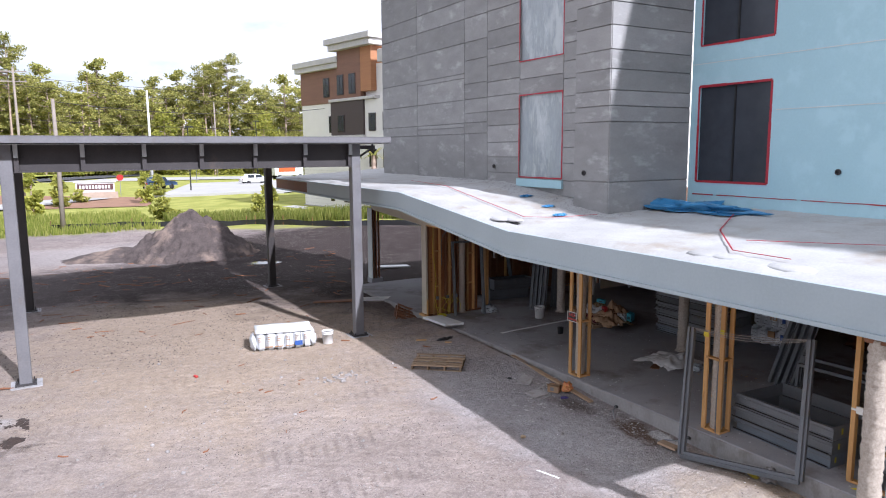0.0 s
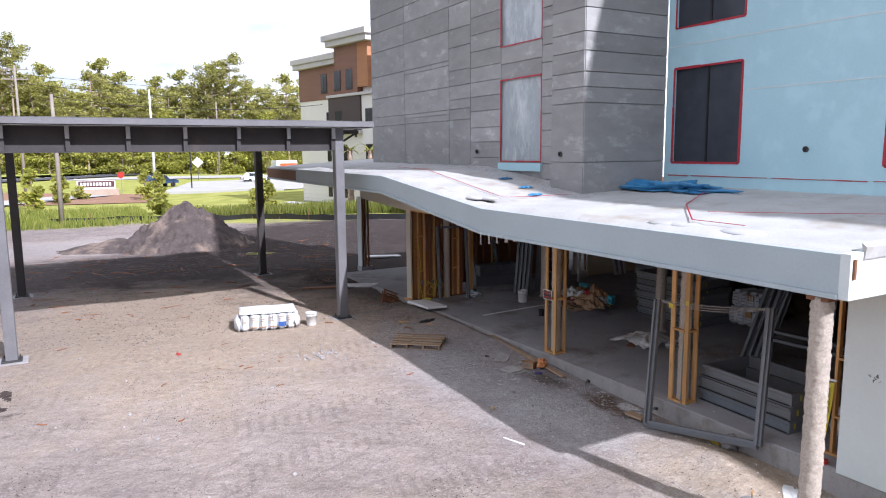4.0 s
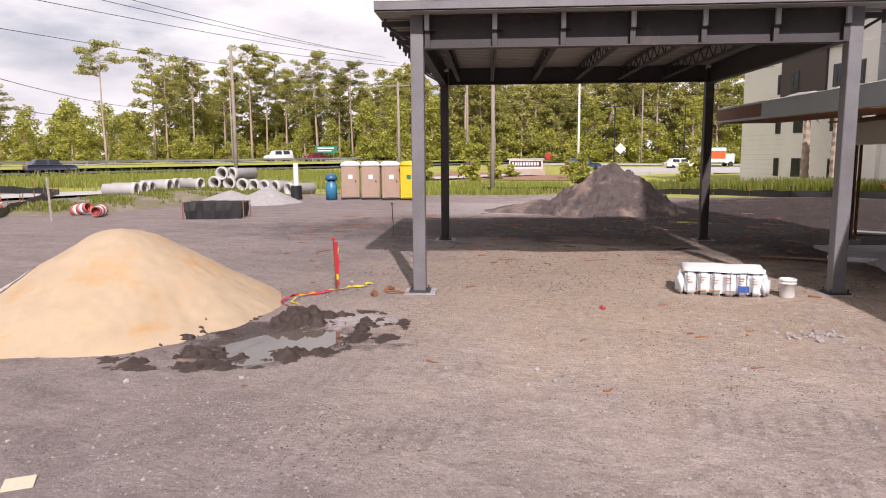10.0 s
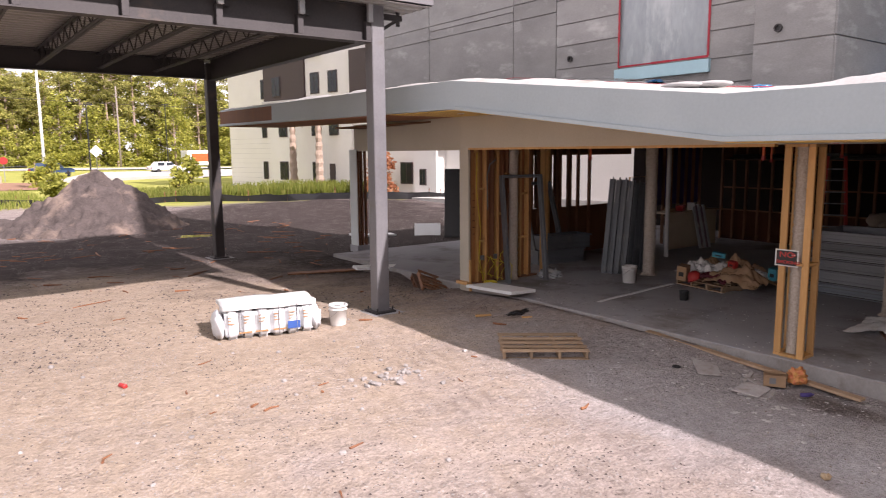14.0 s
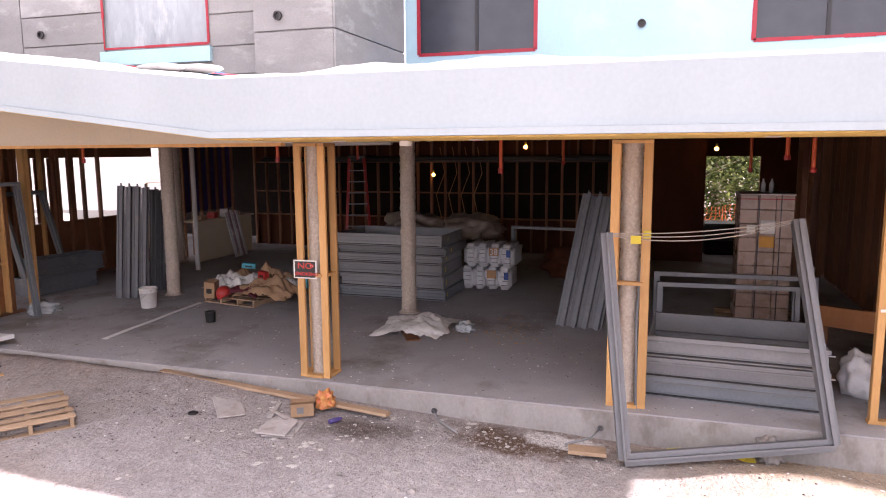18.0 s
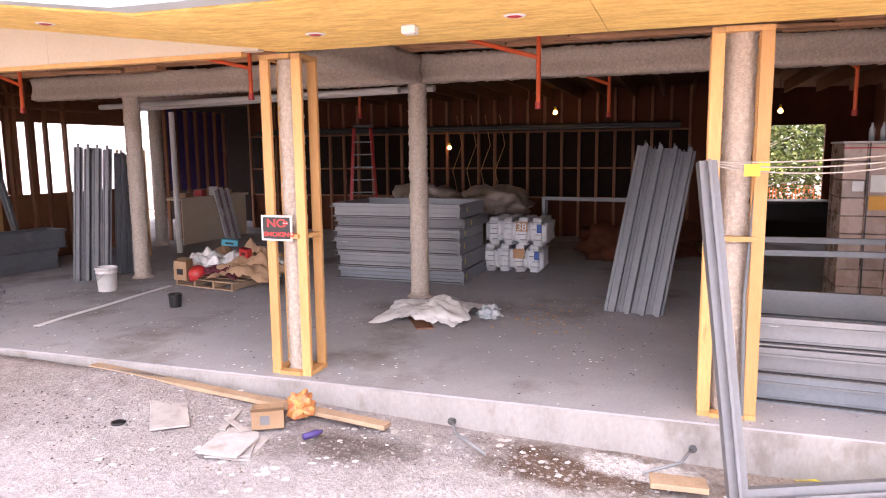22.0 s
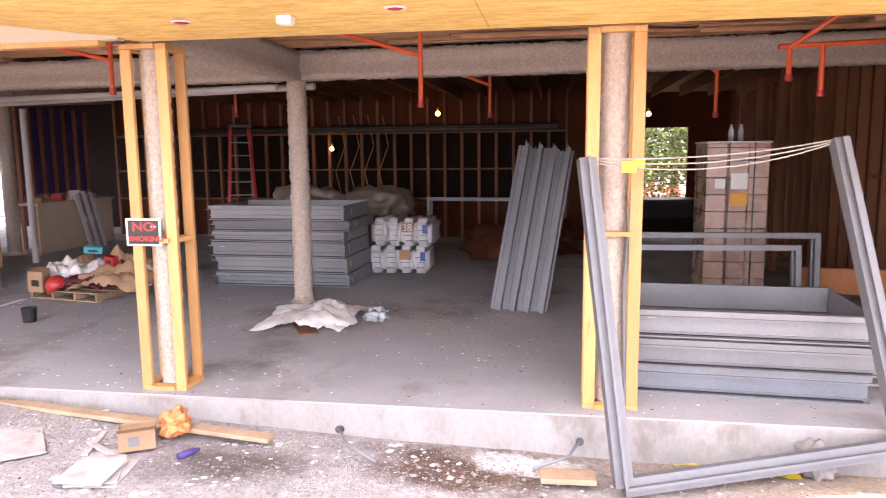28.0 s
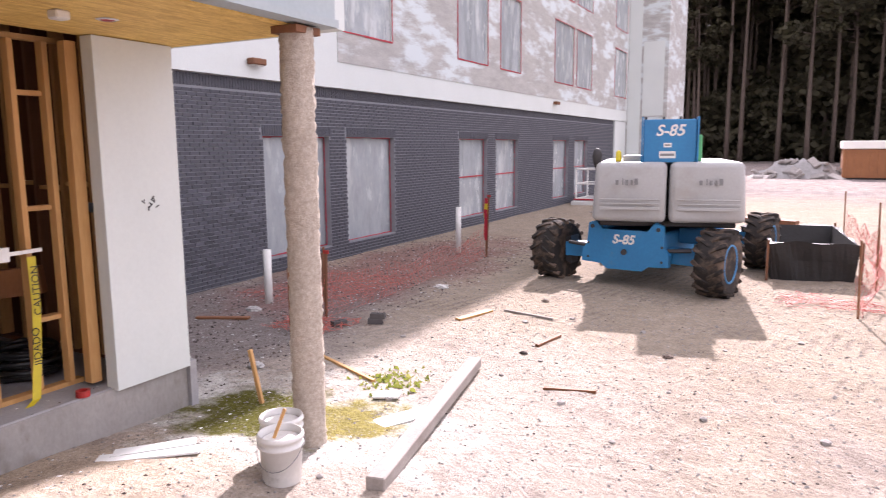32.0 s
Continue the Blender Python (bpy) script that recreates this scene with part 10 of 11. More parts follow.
for z0, z1 in ((1.4, 2.55), (4.35, 5.6), (7.05, 8.3)):
    hwin(4.85, 5.3, z0, z1, 0.0)
    hwin(6.85, 7.7, z0, z1, -0.45 if z0 > 6 else 0.0)
    hwin(10.9, 11.7, z0, z1, -0.3)
    if z0 > 2:
        hwin(12.7, 13.5, z0, z1, -0.3)
    hwin(18.8, 19.7, z0, z1, 0.0 if z0 < 6 else -0.45)
    hwin(21.1, 21.5, z0, z1 if z0 > 2 else 2.2, -0.8 if z0 < 4 else 0.0)
    hwin(24.5, 25.4, z0, z1, 0.0)
for u0 in (2.2, 6.95, 8.6):
    hwin(u0 + 2.0 if u0 < 3 else u0, (u0 + 2.0 if u0 < 3 else u0) + 0.8, 9.95, 11.4, -0.06 if u0 < 3 else -0.5)
hpart("door", 12.6, 13.15, -0.34, -0.305, NBZ + 0.1, 2.5, M_DARKSIDE, "dark entrance door", 0)
pw = thing("footpath", None, "pale path along the hotel's foot", "path", kind="structure")
bm = bmesh.new()
c4 = [NB @ Vector(p) for p in ((0, -2.0, 0.74), (30, -2.0, 0.74), (30, -0.8, 0.76), (0, -0.8, 0.76))]
c4b = [p - Vector((0, 0, 0.6)) for p in c4]
loft(bm, [c4b, c4])
part("slab", bm, M_PALEROAD, pw)
# two palms before it
for u in (10.2, 12.9):
    q = NB @ Vector((u, -1.4, NBZ))
    t_ = thing("palm_tree", Matrix.Translation(q), "young palm with a criss-cross trunk and sparse fronds", "palm", "palms by the hotel")
    bm = bmesh.new()
    tube(bm, [(0, 0, 0.26 * k) for k in range(18)], [0.20 + 0.05 * (k % 2) + 0.03 * math.sin(k / 3) for k in range(18)], 8, wob=0.1, rng=rg)
    part("trunk", bm, M_BARK, t_)
    v, f = [], []
    for k in range(16):
        a, up = rg.uniform(0, 6.28), rg.uniform(.1, 1.2)
        for j in range(5):
            r0, r1 = 0.2 * j, 0.2 * (j + 1)
            z0_, z1_ = 4.4 + up * r0 - .5 * r0 * r0, 4.4 + up * r1 - .5 * r1 * r1
            i = len(v)
            w0, w1 = 0.13 * (1 - j / 6), 0.13 * (1 - (j + 1) / 6)
            ca, sa = math.cos(a), math.sin(a)
            v += [(ca * r0 - sa * w0, sa * r0 + ca * w0, z0_), (ca * r0 + sa * w0, sa * r0 - ca * w0, z0_), (ca * r1 + sa * w1, sa * r1 - ca * w1, z1_), (ca * r1 - sa * w1, sa * r1 + ca * w1, z1_)]
            f.append((i, i + 1, i + 2, i + 3))
    me = bpy.data.meshes.new("fronds")
    me.from_pydata(v, [], f)
    me.materials.append(M_PINE)
    part("fronds", me, None, t_)

# ---- the yard before the brick wall ----
M_LIFTBLUE = mat("blue_lift_paint", (0.02, 0.20, 0.42), (0.015, 0.155, 0.34), 0.45, 0, 2, 25, 0.03, col3=(0.10, 0.17, 0.23), scale3=3.0, edge3=(0.62, 0.8))
M_LIFTGREY = mat("grey_hood_plastic", (0.40, 0.40, 0.40), (0.34, 0.335, 0.33), 0.5, 0, 1.2, 30, 0.05, col3=(0.30, 0.28, 0.255), scale3=1.6, edge3=(0.55, 0.8))
M_HOODMARK = mat("grey_hood_lettering", (0.22, 0.22, 0.225), None, 0.5)
M_NET = mat("orange_safety_net", (0.50, 0.115, 0.085), (0.36, 0.085, 0.065), 0.5, 0, 3, 30, 0.0)
M_MUDTYRE = mat("muddy_tyre_rubber", (0.045, 0.040, 0.037), (0.028, 0.026, 0.025), 0.9, 0, 5, 30, 0.3, local=True, col3=(0.17, 0.12, 0.09), scale3=3.0, edge3=(0.48, 0.68))
M_BLOCK = mat("dark_concrete_block", (0.12, 0.11, 0.11), (0.085, 0.08, 0.08), 0.95, 0, 6, 60, 0.3)
M_GREENPL = mat("green_plastic", (0.10, 0.42, 0.16), None, 0.5)


def words(txt, size, m_, parent, at, ex=0.003, shear=0.0, bold=0.0):
    cu = bpy.data.curves.new("lettering", 'FONT')
    cu.body, cu.size, cu.extrude, cu.shear, cu.offset = txt, size, ex, shear, bold
    cu.align_x, cu.align_y = 'CENTER', 'CENTER'
    o = new("lettering", cu)
    o.data.materials.append(m_)
    o.parent = parent
    o.matrix_basis = at
    return o


LUGS = {}
for s in (-1, 1):
    bm = bmesh.new()
    loft(bm, [[(-0.05, -0.034, z), (0.012 if abs(z) > 0.1 else 0.03, -0.026, z), (0.012 if abs(z) > 0.1 else 0.03, 0.026, z), (-0.05, 0.034, z)] for z in (-0.145, -0.08, 0.08, 0.135)])
    LUGS[s] = mesh_of("lug", bm, M_MUDTYRE)


def lugged_wheel(parent, x, y, r, w, side, steer=0.0):
    """A wide lugged tyre on a blue dished rim; side is +1 where the outer face looks to +x."""
    wm = pose(x, y, r - 0.02, 0, 0, steer) @ Matrix.Rotation(radians(90 * side), 4, 'Y')
    bm = bmesh.new()
    h = w / 2
    lathe(bm, [(r * 0.56, -h * 0.8), (r * 0.80, -h), (r * 0.92, -h * 0.92), (r * 0.955, -h * 0.5), (r * 0.96, 0), (r * 0.955, h * 0.5), (r * 0.92, h * 0.92), (r * 0.80, h), (r * 0.56, h * 0.8)], 32)
    smooth(bm)
    wh = part("wheel", bm, M_MUDTYRE, parent, "muddy lugged tyre", wm)
    for k in range(16):
        for s in (-1, 1):
            a = 2 * math.pi * (k + (0.5 if s > 0 else 0)) / 16
            part("lug", LUGS[s], None, wh, at=Matrix.Rotation(a, 4, 'Z') @ Matrix.Translation((r * 0.955, 0, s * h * 0.52)) @ Matrix.Rotation(radians(32 * s), 4, 'X'))
    bm = bmesh.new()
    lathe(bm, [(r * 0.575, h * 0.60), (r * 0.575, h * 0.86), (r * 0.53, h * 0.86), (r * 0.46, h * 0.45), (r * 0.25, h * 0.40), (r * 0.22, h * 0.7), (0.01, h * 0.72)], 24)
    part("rim", smooth(bm), M_LIFTBLUE, wh, "blue dished rim")
    for k in range(8):
        a = 2 * math.pi * k / 8
        bm = bmesh.new()
        tube(bm, [(r * 0.33 * math.cos(a), r * 0.33 * math.sin(a), h * 0.40), (r * 0.33 * math.cos(a), r * 0.33 * math.sin(a), h * 0.50)], 0.018, 6)
        part("wheel_nut", bm, M_STEEL_DK, wh)
    return wh


def rounded(x0, x1, y0, y1, z0, z1, r, seg=4):
    bm = bmesh.new()
    box(bm, x0, x1, y0, y1, z0, z1)
    bmesh.ops.bevel(bm, geom=bm.edges[:], offset=r, segments=seg, affect='EDGES', profile=0.6)
    for f in bm.faces:
        f.smooth = True
    return bm


# boom lift, seen from its counterweight end; local y points back along the machine, away from the wing
lift = thing("boom_lift", pose(7.80, -2.44, gz(7.7, -4.5), 0, 0, -8), "blue and grey boom lift with muddy lugged tyres", "boom lift")
for x, y, s, st in ((1.42, -0.72, 1, -7), (-1.42, -0.62, -1, -4), (1.42, -3.75, 1, 0), (-1.42, -3.75, -1, 0)):
    lugged_wheel(lift, x, y, 0.54, 0.46, s, st)
bm = bmesh.new()
outline = [(-0.62, 1.08), (-0.50, 1.12), (-0.38, 0.98), (0.38, 0.98), (0.50, 1.12), (0.62, 1.08), (0.66, 0.72), (0.74, 0.62), (0.74, 0.42), (0.40, 0.40), (0.30, 0.32), (-0.30, 0.32), (-0.40, 0.40), (-0.74, 0.42), (-0.74, 0.62), (-0.66, 0.72)]
loft(bm, [[(x, y, z) for x, z in outline] for y in (-0.42, -0.30)])
fp = part("front_plate", bm, M_LIFTBLUE, lift, "blue steel end plate with cut corners")
words("S-85", 0.21, M_PVC, fp, pose(0.02, -0.292, 0.82, 90, 0, 180), 0.003, 0.25, 0.006)
for x in (-0.56, 0.56):
    bm = bmesh.new()
    tube(bm, [(x, -0.31, 1.02), (x, -0.285, 1.02)], 0.035, 10)
    part("lifting_eye", bm, M_STEEL_DK, fp)
bm = bmesh.new()
tube(bm, [(0, -0.31, 0.62), (0, -0.27, 0.62)], 0.05, 10)
part("tow_pin", bm, M_STEEL_DK, fp)
for x in (-0.7, 0.7):
    for z in (0.5, 0.74):
        bm = bmesh.new()
        tube(bm, [(x * 0.9, -0.31, z), (x * 0.9, -0.28, z)], 0.022, 6)
        part("bolt", bm, M_STEEL_DK, fp)
part("chassis", bbox(-0.62, 0.62, -4.1, -0.43, 0.42, 0.94, 0.03), M_LIFTBLUE, lift)
for s in (-1, 1):
    for y in (-0.68, -3.75):
        bm = bmesh.new()
        beam(bm, (s * 0.5, y, 0.58), (s * 1.16, y, 0.56), 0.30, 0.24)
        ax = part("axle", bm, M_LIFTBLUE, lift)
        bm = bmesh.new()
        loft(bm, [[(s * 1.06, y - 0.13, 0.30), (s * 1.06, y + 0.13, 0.30), (s * 1.06, y + 0.16, 0.80), (s * 1.06, y - 0.16, 0.80)], [(s * 1.19, y - 0.1, 0.34), (s * 1.19, y + 0.1, 0.34), (s * 1.19, y + 0.1, 0.76), (s * 1.19, y - 0.1, 0.76)]])
        part("hub", bm, M_STEEL_DK, ax)
    bm = bmesh.new()
    tube(bm, [(s * 0.5, -0.40, 0.66), (s * 1.05, -0.44, 0.70)], 0.035, 8)
    part("steering_ram", bm, M_STEEL_DK, lift)
    part("fender_box", bbox(min(s * 0.62, s * 1.02), max(s * 0.62, s * 1.02), -1.8, -1.15, 0.72, 0.98, 0.02), M_LIFTBLUE, lift)
bm = bmesh.new()
lathe(bm, [(0.62, 0.94), (0.66, 1.0), (0.66, 1.14), (0.55, 1.16)], 28, (0, -2.2, 0))
part("turntable", smooth(bm), M_STEEL_DK, lift)
part("turntable_deck", bbox(-1.05, 1.05, -3.4, 0.05, 1.15, 1.24, 0.02), M_STEEL_DK, lift)
for s in (-1, 1):
    x0, x1 = (0.022, 1.17) if s > 0 else (-1.17, -0.022)
    bm = rounded(x0, x1, -2.6, 0.34, 1.24, 2.20, 0.10, 3)
    # the cover draws in towards its top and its outer end
    for v in bm.verts:
        if v.co.z > 1.6:
            v.co.x -= s * 0.05 * (v.co.z - 1.6) / 0.6 * (1 if v.co.x * s > 0.6 else 0)
        if v.co.x * s > 0.9:
            v.co.y -= 0.10
    hd = part("hood", bm, M_LIFTGREY, lift, "grey moulded engine cover")
    for z in (1.44, 1.53, 1.60):
        part("rib", bbox(x0 + 0.1, x1 - 0.13, 0.335, 0.352, z, z + (0.018 if z > 1.5 else 0.05), 0.004), M_LIFTGREY, hd)
    bm = bmesh.new()
    cx = s * 0.63
    for k, (w_, h_) in enumerate(((0.07, 0.10), (0.05, 0.075), (0.055, 0.075), (0.02, 0.10), (0.055, 0.075))):
        box(bm, cx - 0.17 + k * 0.075, cx - 0.17 + k * 0.075 + w_ * 0.8, 0.338, 0.345, 1.84, 1.84 + h_)
    part("brand_mark", bm, M_HOODMARK, hd, "dark bars of a brand mark")
# blue boom end over the hood
bl = part("boom_end", bbox(-0.40, 0.40, -0.55, 0.22, 2.19, 2.86, 0.012), M_LIFTBLUE, lift, "blue steel boom end box")
for x in (-0.43, 0.405):
    part("cheek_plate", bbox(x, x + 0.025, -0.9, 0.26, 2.18, 2.90, 0.004), M_LIFTBLUE, bl)
words("S-85", 0.24, M_PVC, bl, pose(0.0, 0.228, 2.68, 90, 0, 180), 0.003, 0.25, 0.005)
for z, w_, h_ in ((2.46, 0.12, 0.07), (2.31, 0.25, 0.11)):
    lb = part("decal", bbox(-w_ / 2 + 0.03, w_ / 2 + 0.03, 0.221, 0.226, z - h_ / 2, z + h_ / 2), M_PVC, bl, "white label")
    part("print_bar", bbox(-w_ / 2 + 0.05, w_ / 2 + 0.01, 0.2265, 0.229, z - h_ / 6, z + h_ / 6), M_HOODMARK, lb)
for x in (-0.37, -0.15, 0.1, 0.37):
    bm = bmesh.new()
    tube(bm, [(x, 0.18, 2.85), (x, 0.18, 2.90)], 0.018, 6)
    part("bolt", bm, M_STEEL_DK, bl)
part("boom", bbox(-0.30, 0.30, -6.2, -0.56, 2.26, 2.66, 0.02), M_LIFTBLUE, lift, "blue telescoping boom lying flat")
part("boom_nose", bbox(-0.22, 0.22, -7.4, -6.2, 2.30, 2.60, 0.02), M_LIFTGREY, lift)
part("green_panel", bbox(-0.50, -0.44, -0.3, 0.0, 2.2, 2.62, 0.01), M_GREENPL, lift, "green plastic guard")
bm = bmesh.new()
lathe(bm, [(0.05, 2.20), (0.055, 2.25), (0.045, 2.26), (0.045, 2.34), (0.02, 2.38)], 12, (0.78, 0.0, 0))
part("beacon", smooth(bm), M_YELLOWTAPE, lift, "yellow beacon")
bm = bmesh.new()
lathe(bm, [(0.02, 2.05), (0.07, 2.2), (0.085, 2.30), (0.06, 2.38), (0.02, 2.42)], 12, (1.12, 0.0, 0))
part("exhaust_cowl", smooth(bm), M_STEEL_DK, lift, "dark rounded cowl")
part("console", rounded(0.30, 0.72, -0.5, -0.1, 2.17, 2.30, 0.04, 2), M_LIFTGREY, lift)

# the superstructure stands slewed on its turntable
slew = Matrix.Translation((0.172, -2.66, -0.10)) @ Matrix.Rotation(radians(20), 4, 'Z') @ Matrix.Translation((0, 2.2, 0))
for o in lift.children:
    if o.name.split(".")[0] in ("turntable_deck", "hood", "boom_end", "boom", "boom_nose", "green_panel", "beacon", "exhaust_cowl", "console"):
        o.matrix_basis = slew @ o.matrix_basis

# washout pit and the torn net round it
lined_bin(5.15, -6.3, 6, 1.4, 3.2, 0.70, "black plastic lined washout pit with stakes at its corners")


M_BRIGHTNET = mat("bright_orange_net", (0.75, 0.16, 0.03), (0.62, 0.11, 0.02), 0.5, 0, 3, 30, 0.0)


def net(pts, h, label, seed, cell=0.11, th=0.006, mt=M_NET):
    """Torn plastic netting hung on stakes: thin crossing strands."""
    t_ = thing("safety_net", None, label, "net", "safety nets")
    r2 = random.Random(seed)
    bm = bmesh.new()
    for a, b in zip(pts, pts[1:]):
        L_ = math.hypot(b[0] - a[0], b[1] - a[1])
        n, m_ = max(2, int(L_ / cell)), max(2, int(h / cell))

        def at(u, v):
            x, y = a[0] + (b[0] - a[0]) * u, a[1] + (b[1] - a[1]) * u
            sag = 1 - 0.45 * math.sin(math.pi * u) * (0.6 + n3(x, y, seed))
            return (x + 0.10 * n3(x * 3, v * 4, seed) * (1 + 2 * (1 - v)), y + 0.12 * n3(y * 3, v * 4, seed + 9), site_height(x, y) + 0.01 + v * h * sag)
        for i in range(n):
            for j in range(m_ + 1):
                if r2.random() < 0.85:
                    beam(bm, at(i / n, j / m_), at((i + 1) / n, j / m_), th, 0.003)
                if j < m_ and r2.random() < 0.9:
                    beam(bm, at(i / n, j / m_), at((i + 0.35) / n, (j + 1) / m_), th, 0.003)
    part("netting", bm, mt, t_, recalc=False)
    for x, y in pts:
        bm = bmesh.new()
        beam(bm, (x, y, site_height(x, y) - 0.1), (x + 0.03, y - 0.02, site_height(x, y) + h + r2.uniform(.2, .6)), 0.03, 0.022)
        part("stake", bm, M_STUD_IN, t_)
    return t_


net([(27.4, 8.4), (27.2, 4.2)], 1.5, "bright orange safety fence outside the rear doorway", 21, 0.12, 0.03, M_BRIGHTNET)
net([(4.42, -2.03), (4.05, -4.4), (3.9, -6.6), (4.3, -11.4)], 0.75, "torn orange safety net sagging between wooden stakes", 3)
net([(10.95, 1.1), (11.2, -4.85)], 0.62, "sagging red safety net hung between two stakes by the brick wall", 6)
net([(10.9, 1.9), (11.6, 0.3), (12.6, -0.9)], 0.25, "fallen red safety net heaped near concrete blocks", 8)


def flat_net(cx, cy, rx, ry, seed, label):
    t_ = thing("safety_net", None, label, "net", "safety nets")
    bm = bmesh.new()
    n = 16

    def at(i, j):
        u, v = -1 + 2 * i / n, -1 + 2 * j / n
        x, y = cx + u * rx + 0.25 * n3(u * 3, v * 3, seed), cy + v * ry + 0.25 * n3(u * 3, v * 3, seed + 5)
        return (x, y, site_height(x, y) + 0.02 + 0.10 * abs(n3(u * 5, v * 5, seed + 2)))
    for i in range(n):
        for j in range(n):
            if n3(i * 0.4, j * 0.4, seed) < 0.3:
                beam(bm, at(i, j), at(i + 1, j), 0.006, 0.003)
                beam(bm, at(i, j), at(i, j + 1), 0.006, 0.003)
    part("netting", bm, M_NET, t_, recalc=False)


flat_net(4.75, -2.9, 0.7, 0.5, 11, "orange safety net lying crumpled on the dirt")
flat_net(12.2, -0.6, 0.9, 1.3, 12, "red safety net lying flat over red soil")
flat_net(10.9, 1.5, 0.5, 0.4, 15, "red safety net lying flat over red soil")
for x, y, zt, rr in ((12.3, 0.75, 0.89, 0.06), (12.0, -5.1, 1.08, 0.06)):
    bm = bmesh.new()
    z0 = site_height(x, y) - 0.1
    lathe(bm, [(rr, z0), (rr, zt), (rr * 0.86, zt), (rr * 0.86, zt - 0.1)], 16, (x, y, 0))
    t_ = thing("riser_pipe", None, "upright white plastic drain riser in the dirt", "pipe", "drain risers")
    part("pipe", smooth(bm), M_PVC, t_)
flag_stake(11.2, -4.85, 1.32, "wooden stake with an orange painted top")
flag_stake(10.95, 1.1, 0.95, "dark wooden stake beside fallen netting", False)


def block(x, y, rz, up=0.0):
    t_ = thing("loose_brick", pose(x, y, site_height(x, y) + up, 0, 0, rz), "dark cored brick lying on the dirt", "brick", "loose bricks")
    bm = bmesh.new()
    box(bm, -0.1, 0.1, -0.05, -0.025, 0, 0.07)
    box(bm, -0.1, 0.1, 0.025, 0.05, 0, 0.07)
    for x0 in (-0.1, -0.045, 0.02, 0.075):
        box(bm, x0, x0 + 0.025, -0.0245, 0.0245, 0, 0.07)
    part("shell", bm, M_BLOCK, t_)


block(10.2, 1.0, 25)
block(10.17, 0.98, 20, 0.072)
block(10.55, 1.35, 70)
for k, (y, z) in enumerate(((-0.82, 3.89), (-16.9, 3.99))):
    t_ = thing("wall_lamp", pose(13.845, y, z), "small bronze box lamp on the white wall strip", "lamp", "wall lamps")
    part("housing", bbox(-0.16, 0.0, -0.17, 0.17, -0.05, 0.06, 0.015), M_STUD_IN, t_)
    part("lens", bbox(-0.13, -0.02, -0.14, 0.14, -0.062, -0.051), M_PVC, t_)

# timber and rubbish strewn before the wall
for a, b, w, h, m_, lb in (((9.25, 0.4), (9.05, -0.25), 0.10, 0.03, M_STUD, "short pale timber offcut on the dirt"), ((8.9, -0.4), (8.1, -0.2), 0.03, 0.03, M_GREYWOOD, "grey stick on the dirt"),
                           ((7.85, 1.1), (7.75, 0.55), 0.05, 0.03, M_STUD_IN, "short brown timber offcut on the dirt"), ((7.3, 2.4), (6.8, 2.3), 0.06, 0.03, M_STUD_IN, "dark stick in the dirt"),
                           ((12.6, 1.9), (11.9, 1.6), 0.09, 0.03, M_STUD_IN, "broken board on rubble"), ((12.9, 2.9), (12.5, 2.2), 0.04, 0.03, M_PVC, "white plastic strip on the dirt"),
                           ((9.9, 2.6), (8.9, 3.0), 0.04, 0.03, M_STUD, "thin pale batten on the weeds"), ((5.4, -14.0), (7.9, -15.0), 0.3, 0.12, M_STUD_IN, "stack of dark boards on the dirt"),
                           ((9.4, -15.0), (12.0, -15.6), 0.2, 0.05, M_GREYWOOD, "long grey board by the wall")):
    za, zb = site_height(*a) + h / 2, site_height(*b) + h / 2
    plank("board", (*a, za), (*b, zb), w, h, m_, lb, "timber")
rs_ = random.Random(77)
for k, (x, y, s) in enumerate(((10.3, 3.2, .10), (11.2, 3.4, .12), (6.4, 0.8, .06), (12.2, 1.2, .12), (11.9, 0.2, .1), (8.6, -1.3, .06), (12.8, 3.5, .11), (10.5, -1.5, .12), (7.9, 1.4, .05))):
    heap("scrap_sheet", (x, y, site_height(x, y) + 0.005), (s * 0.9, s * 0.65, s * 0.35), 50.0 + k, (M_CLEAR, M_CLOTH, M_SPOIL)[k % 3], ("crumpled scrap of plastic on the dirt", "dirty rag on the dirt", "clod of dark earth")[k % 3], ("scrap", "rag", "clod")[k % 3], 0.3, 0.6, "yard rubbish")
scatter("rubble_bits", 2600, (10.2, 13.9, -8, 4.2), 0.018, M_SPOIL, "strewn dark rubble below the brick wall", 31, 0.7)
scatter("rubble_bits", 900, (10.2, 13.9, -8, 4.2), 0.018, M_CLEAR, "strewn pale scraps below the brick wall", 32, 0.4)
scatter("rubble_bits", 1800, (3, 11, -12, 4), 0.013, M_STONE, "strewn stones on the pale dirt", 33, 0.6)
scatter("rubble_bits", 1200, (3, 11, -12, 4), 0.014, M_SPOIL, "strewn dark clods on the pale dirt", 34, 0.5)

# far end: container, rubble, cage by the wall
cont = thing("container", pose(1.9, -46.2, gz(1.9, -45)), "brown steel waste container with a cream lid", "container")
part("body", bbox(-1.6, 1.5, -3, 1.2, 0.1, 2.0, 0.03), M_SHEATH, cont)
for k in range(7):
    part("rib", bbox(-1.5 + 0.45 * k, -1.42 + 0.45 * k, 1.2, 1.27, 0.12, 1.98), M_SHEATH, cont)
part("lid", bbox(-1.7, 1.6, -3.1, 1.35, 2.0, 2.55, 0.05), M_CREAM, cont, "cream load of sheets on top")
part("skid", bbox(-1.4, 1.3, -2.9, 1.1, 0.0, 0.1), M_STEEL_DK, cont)


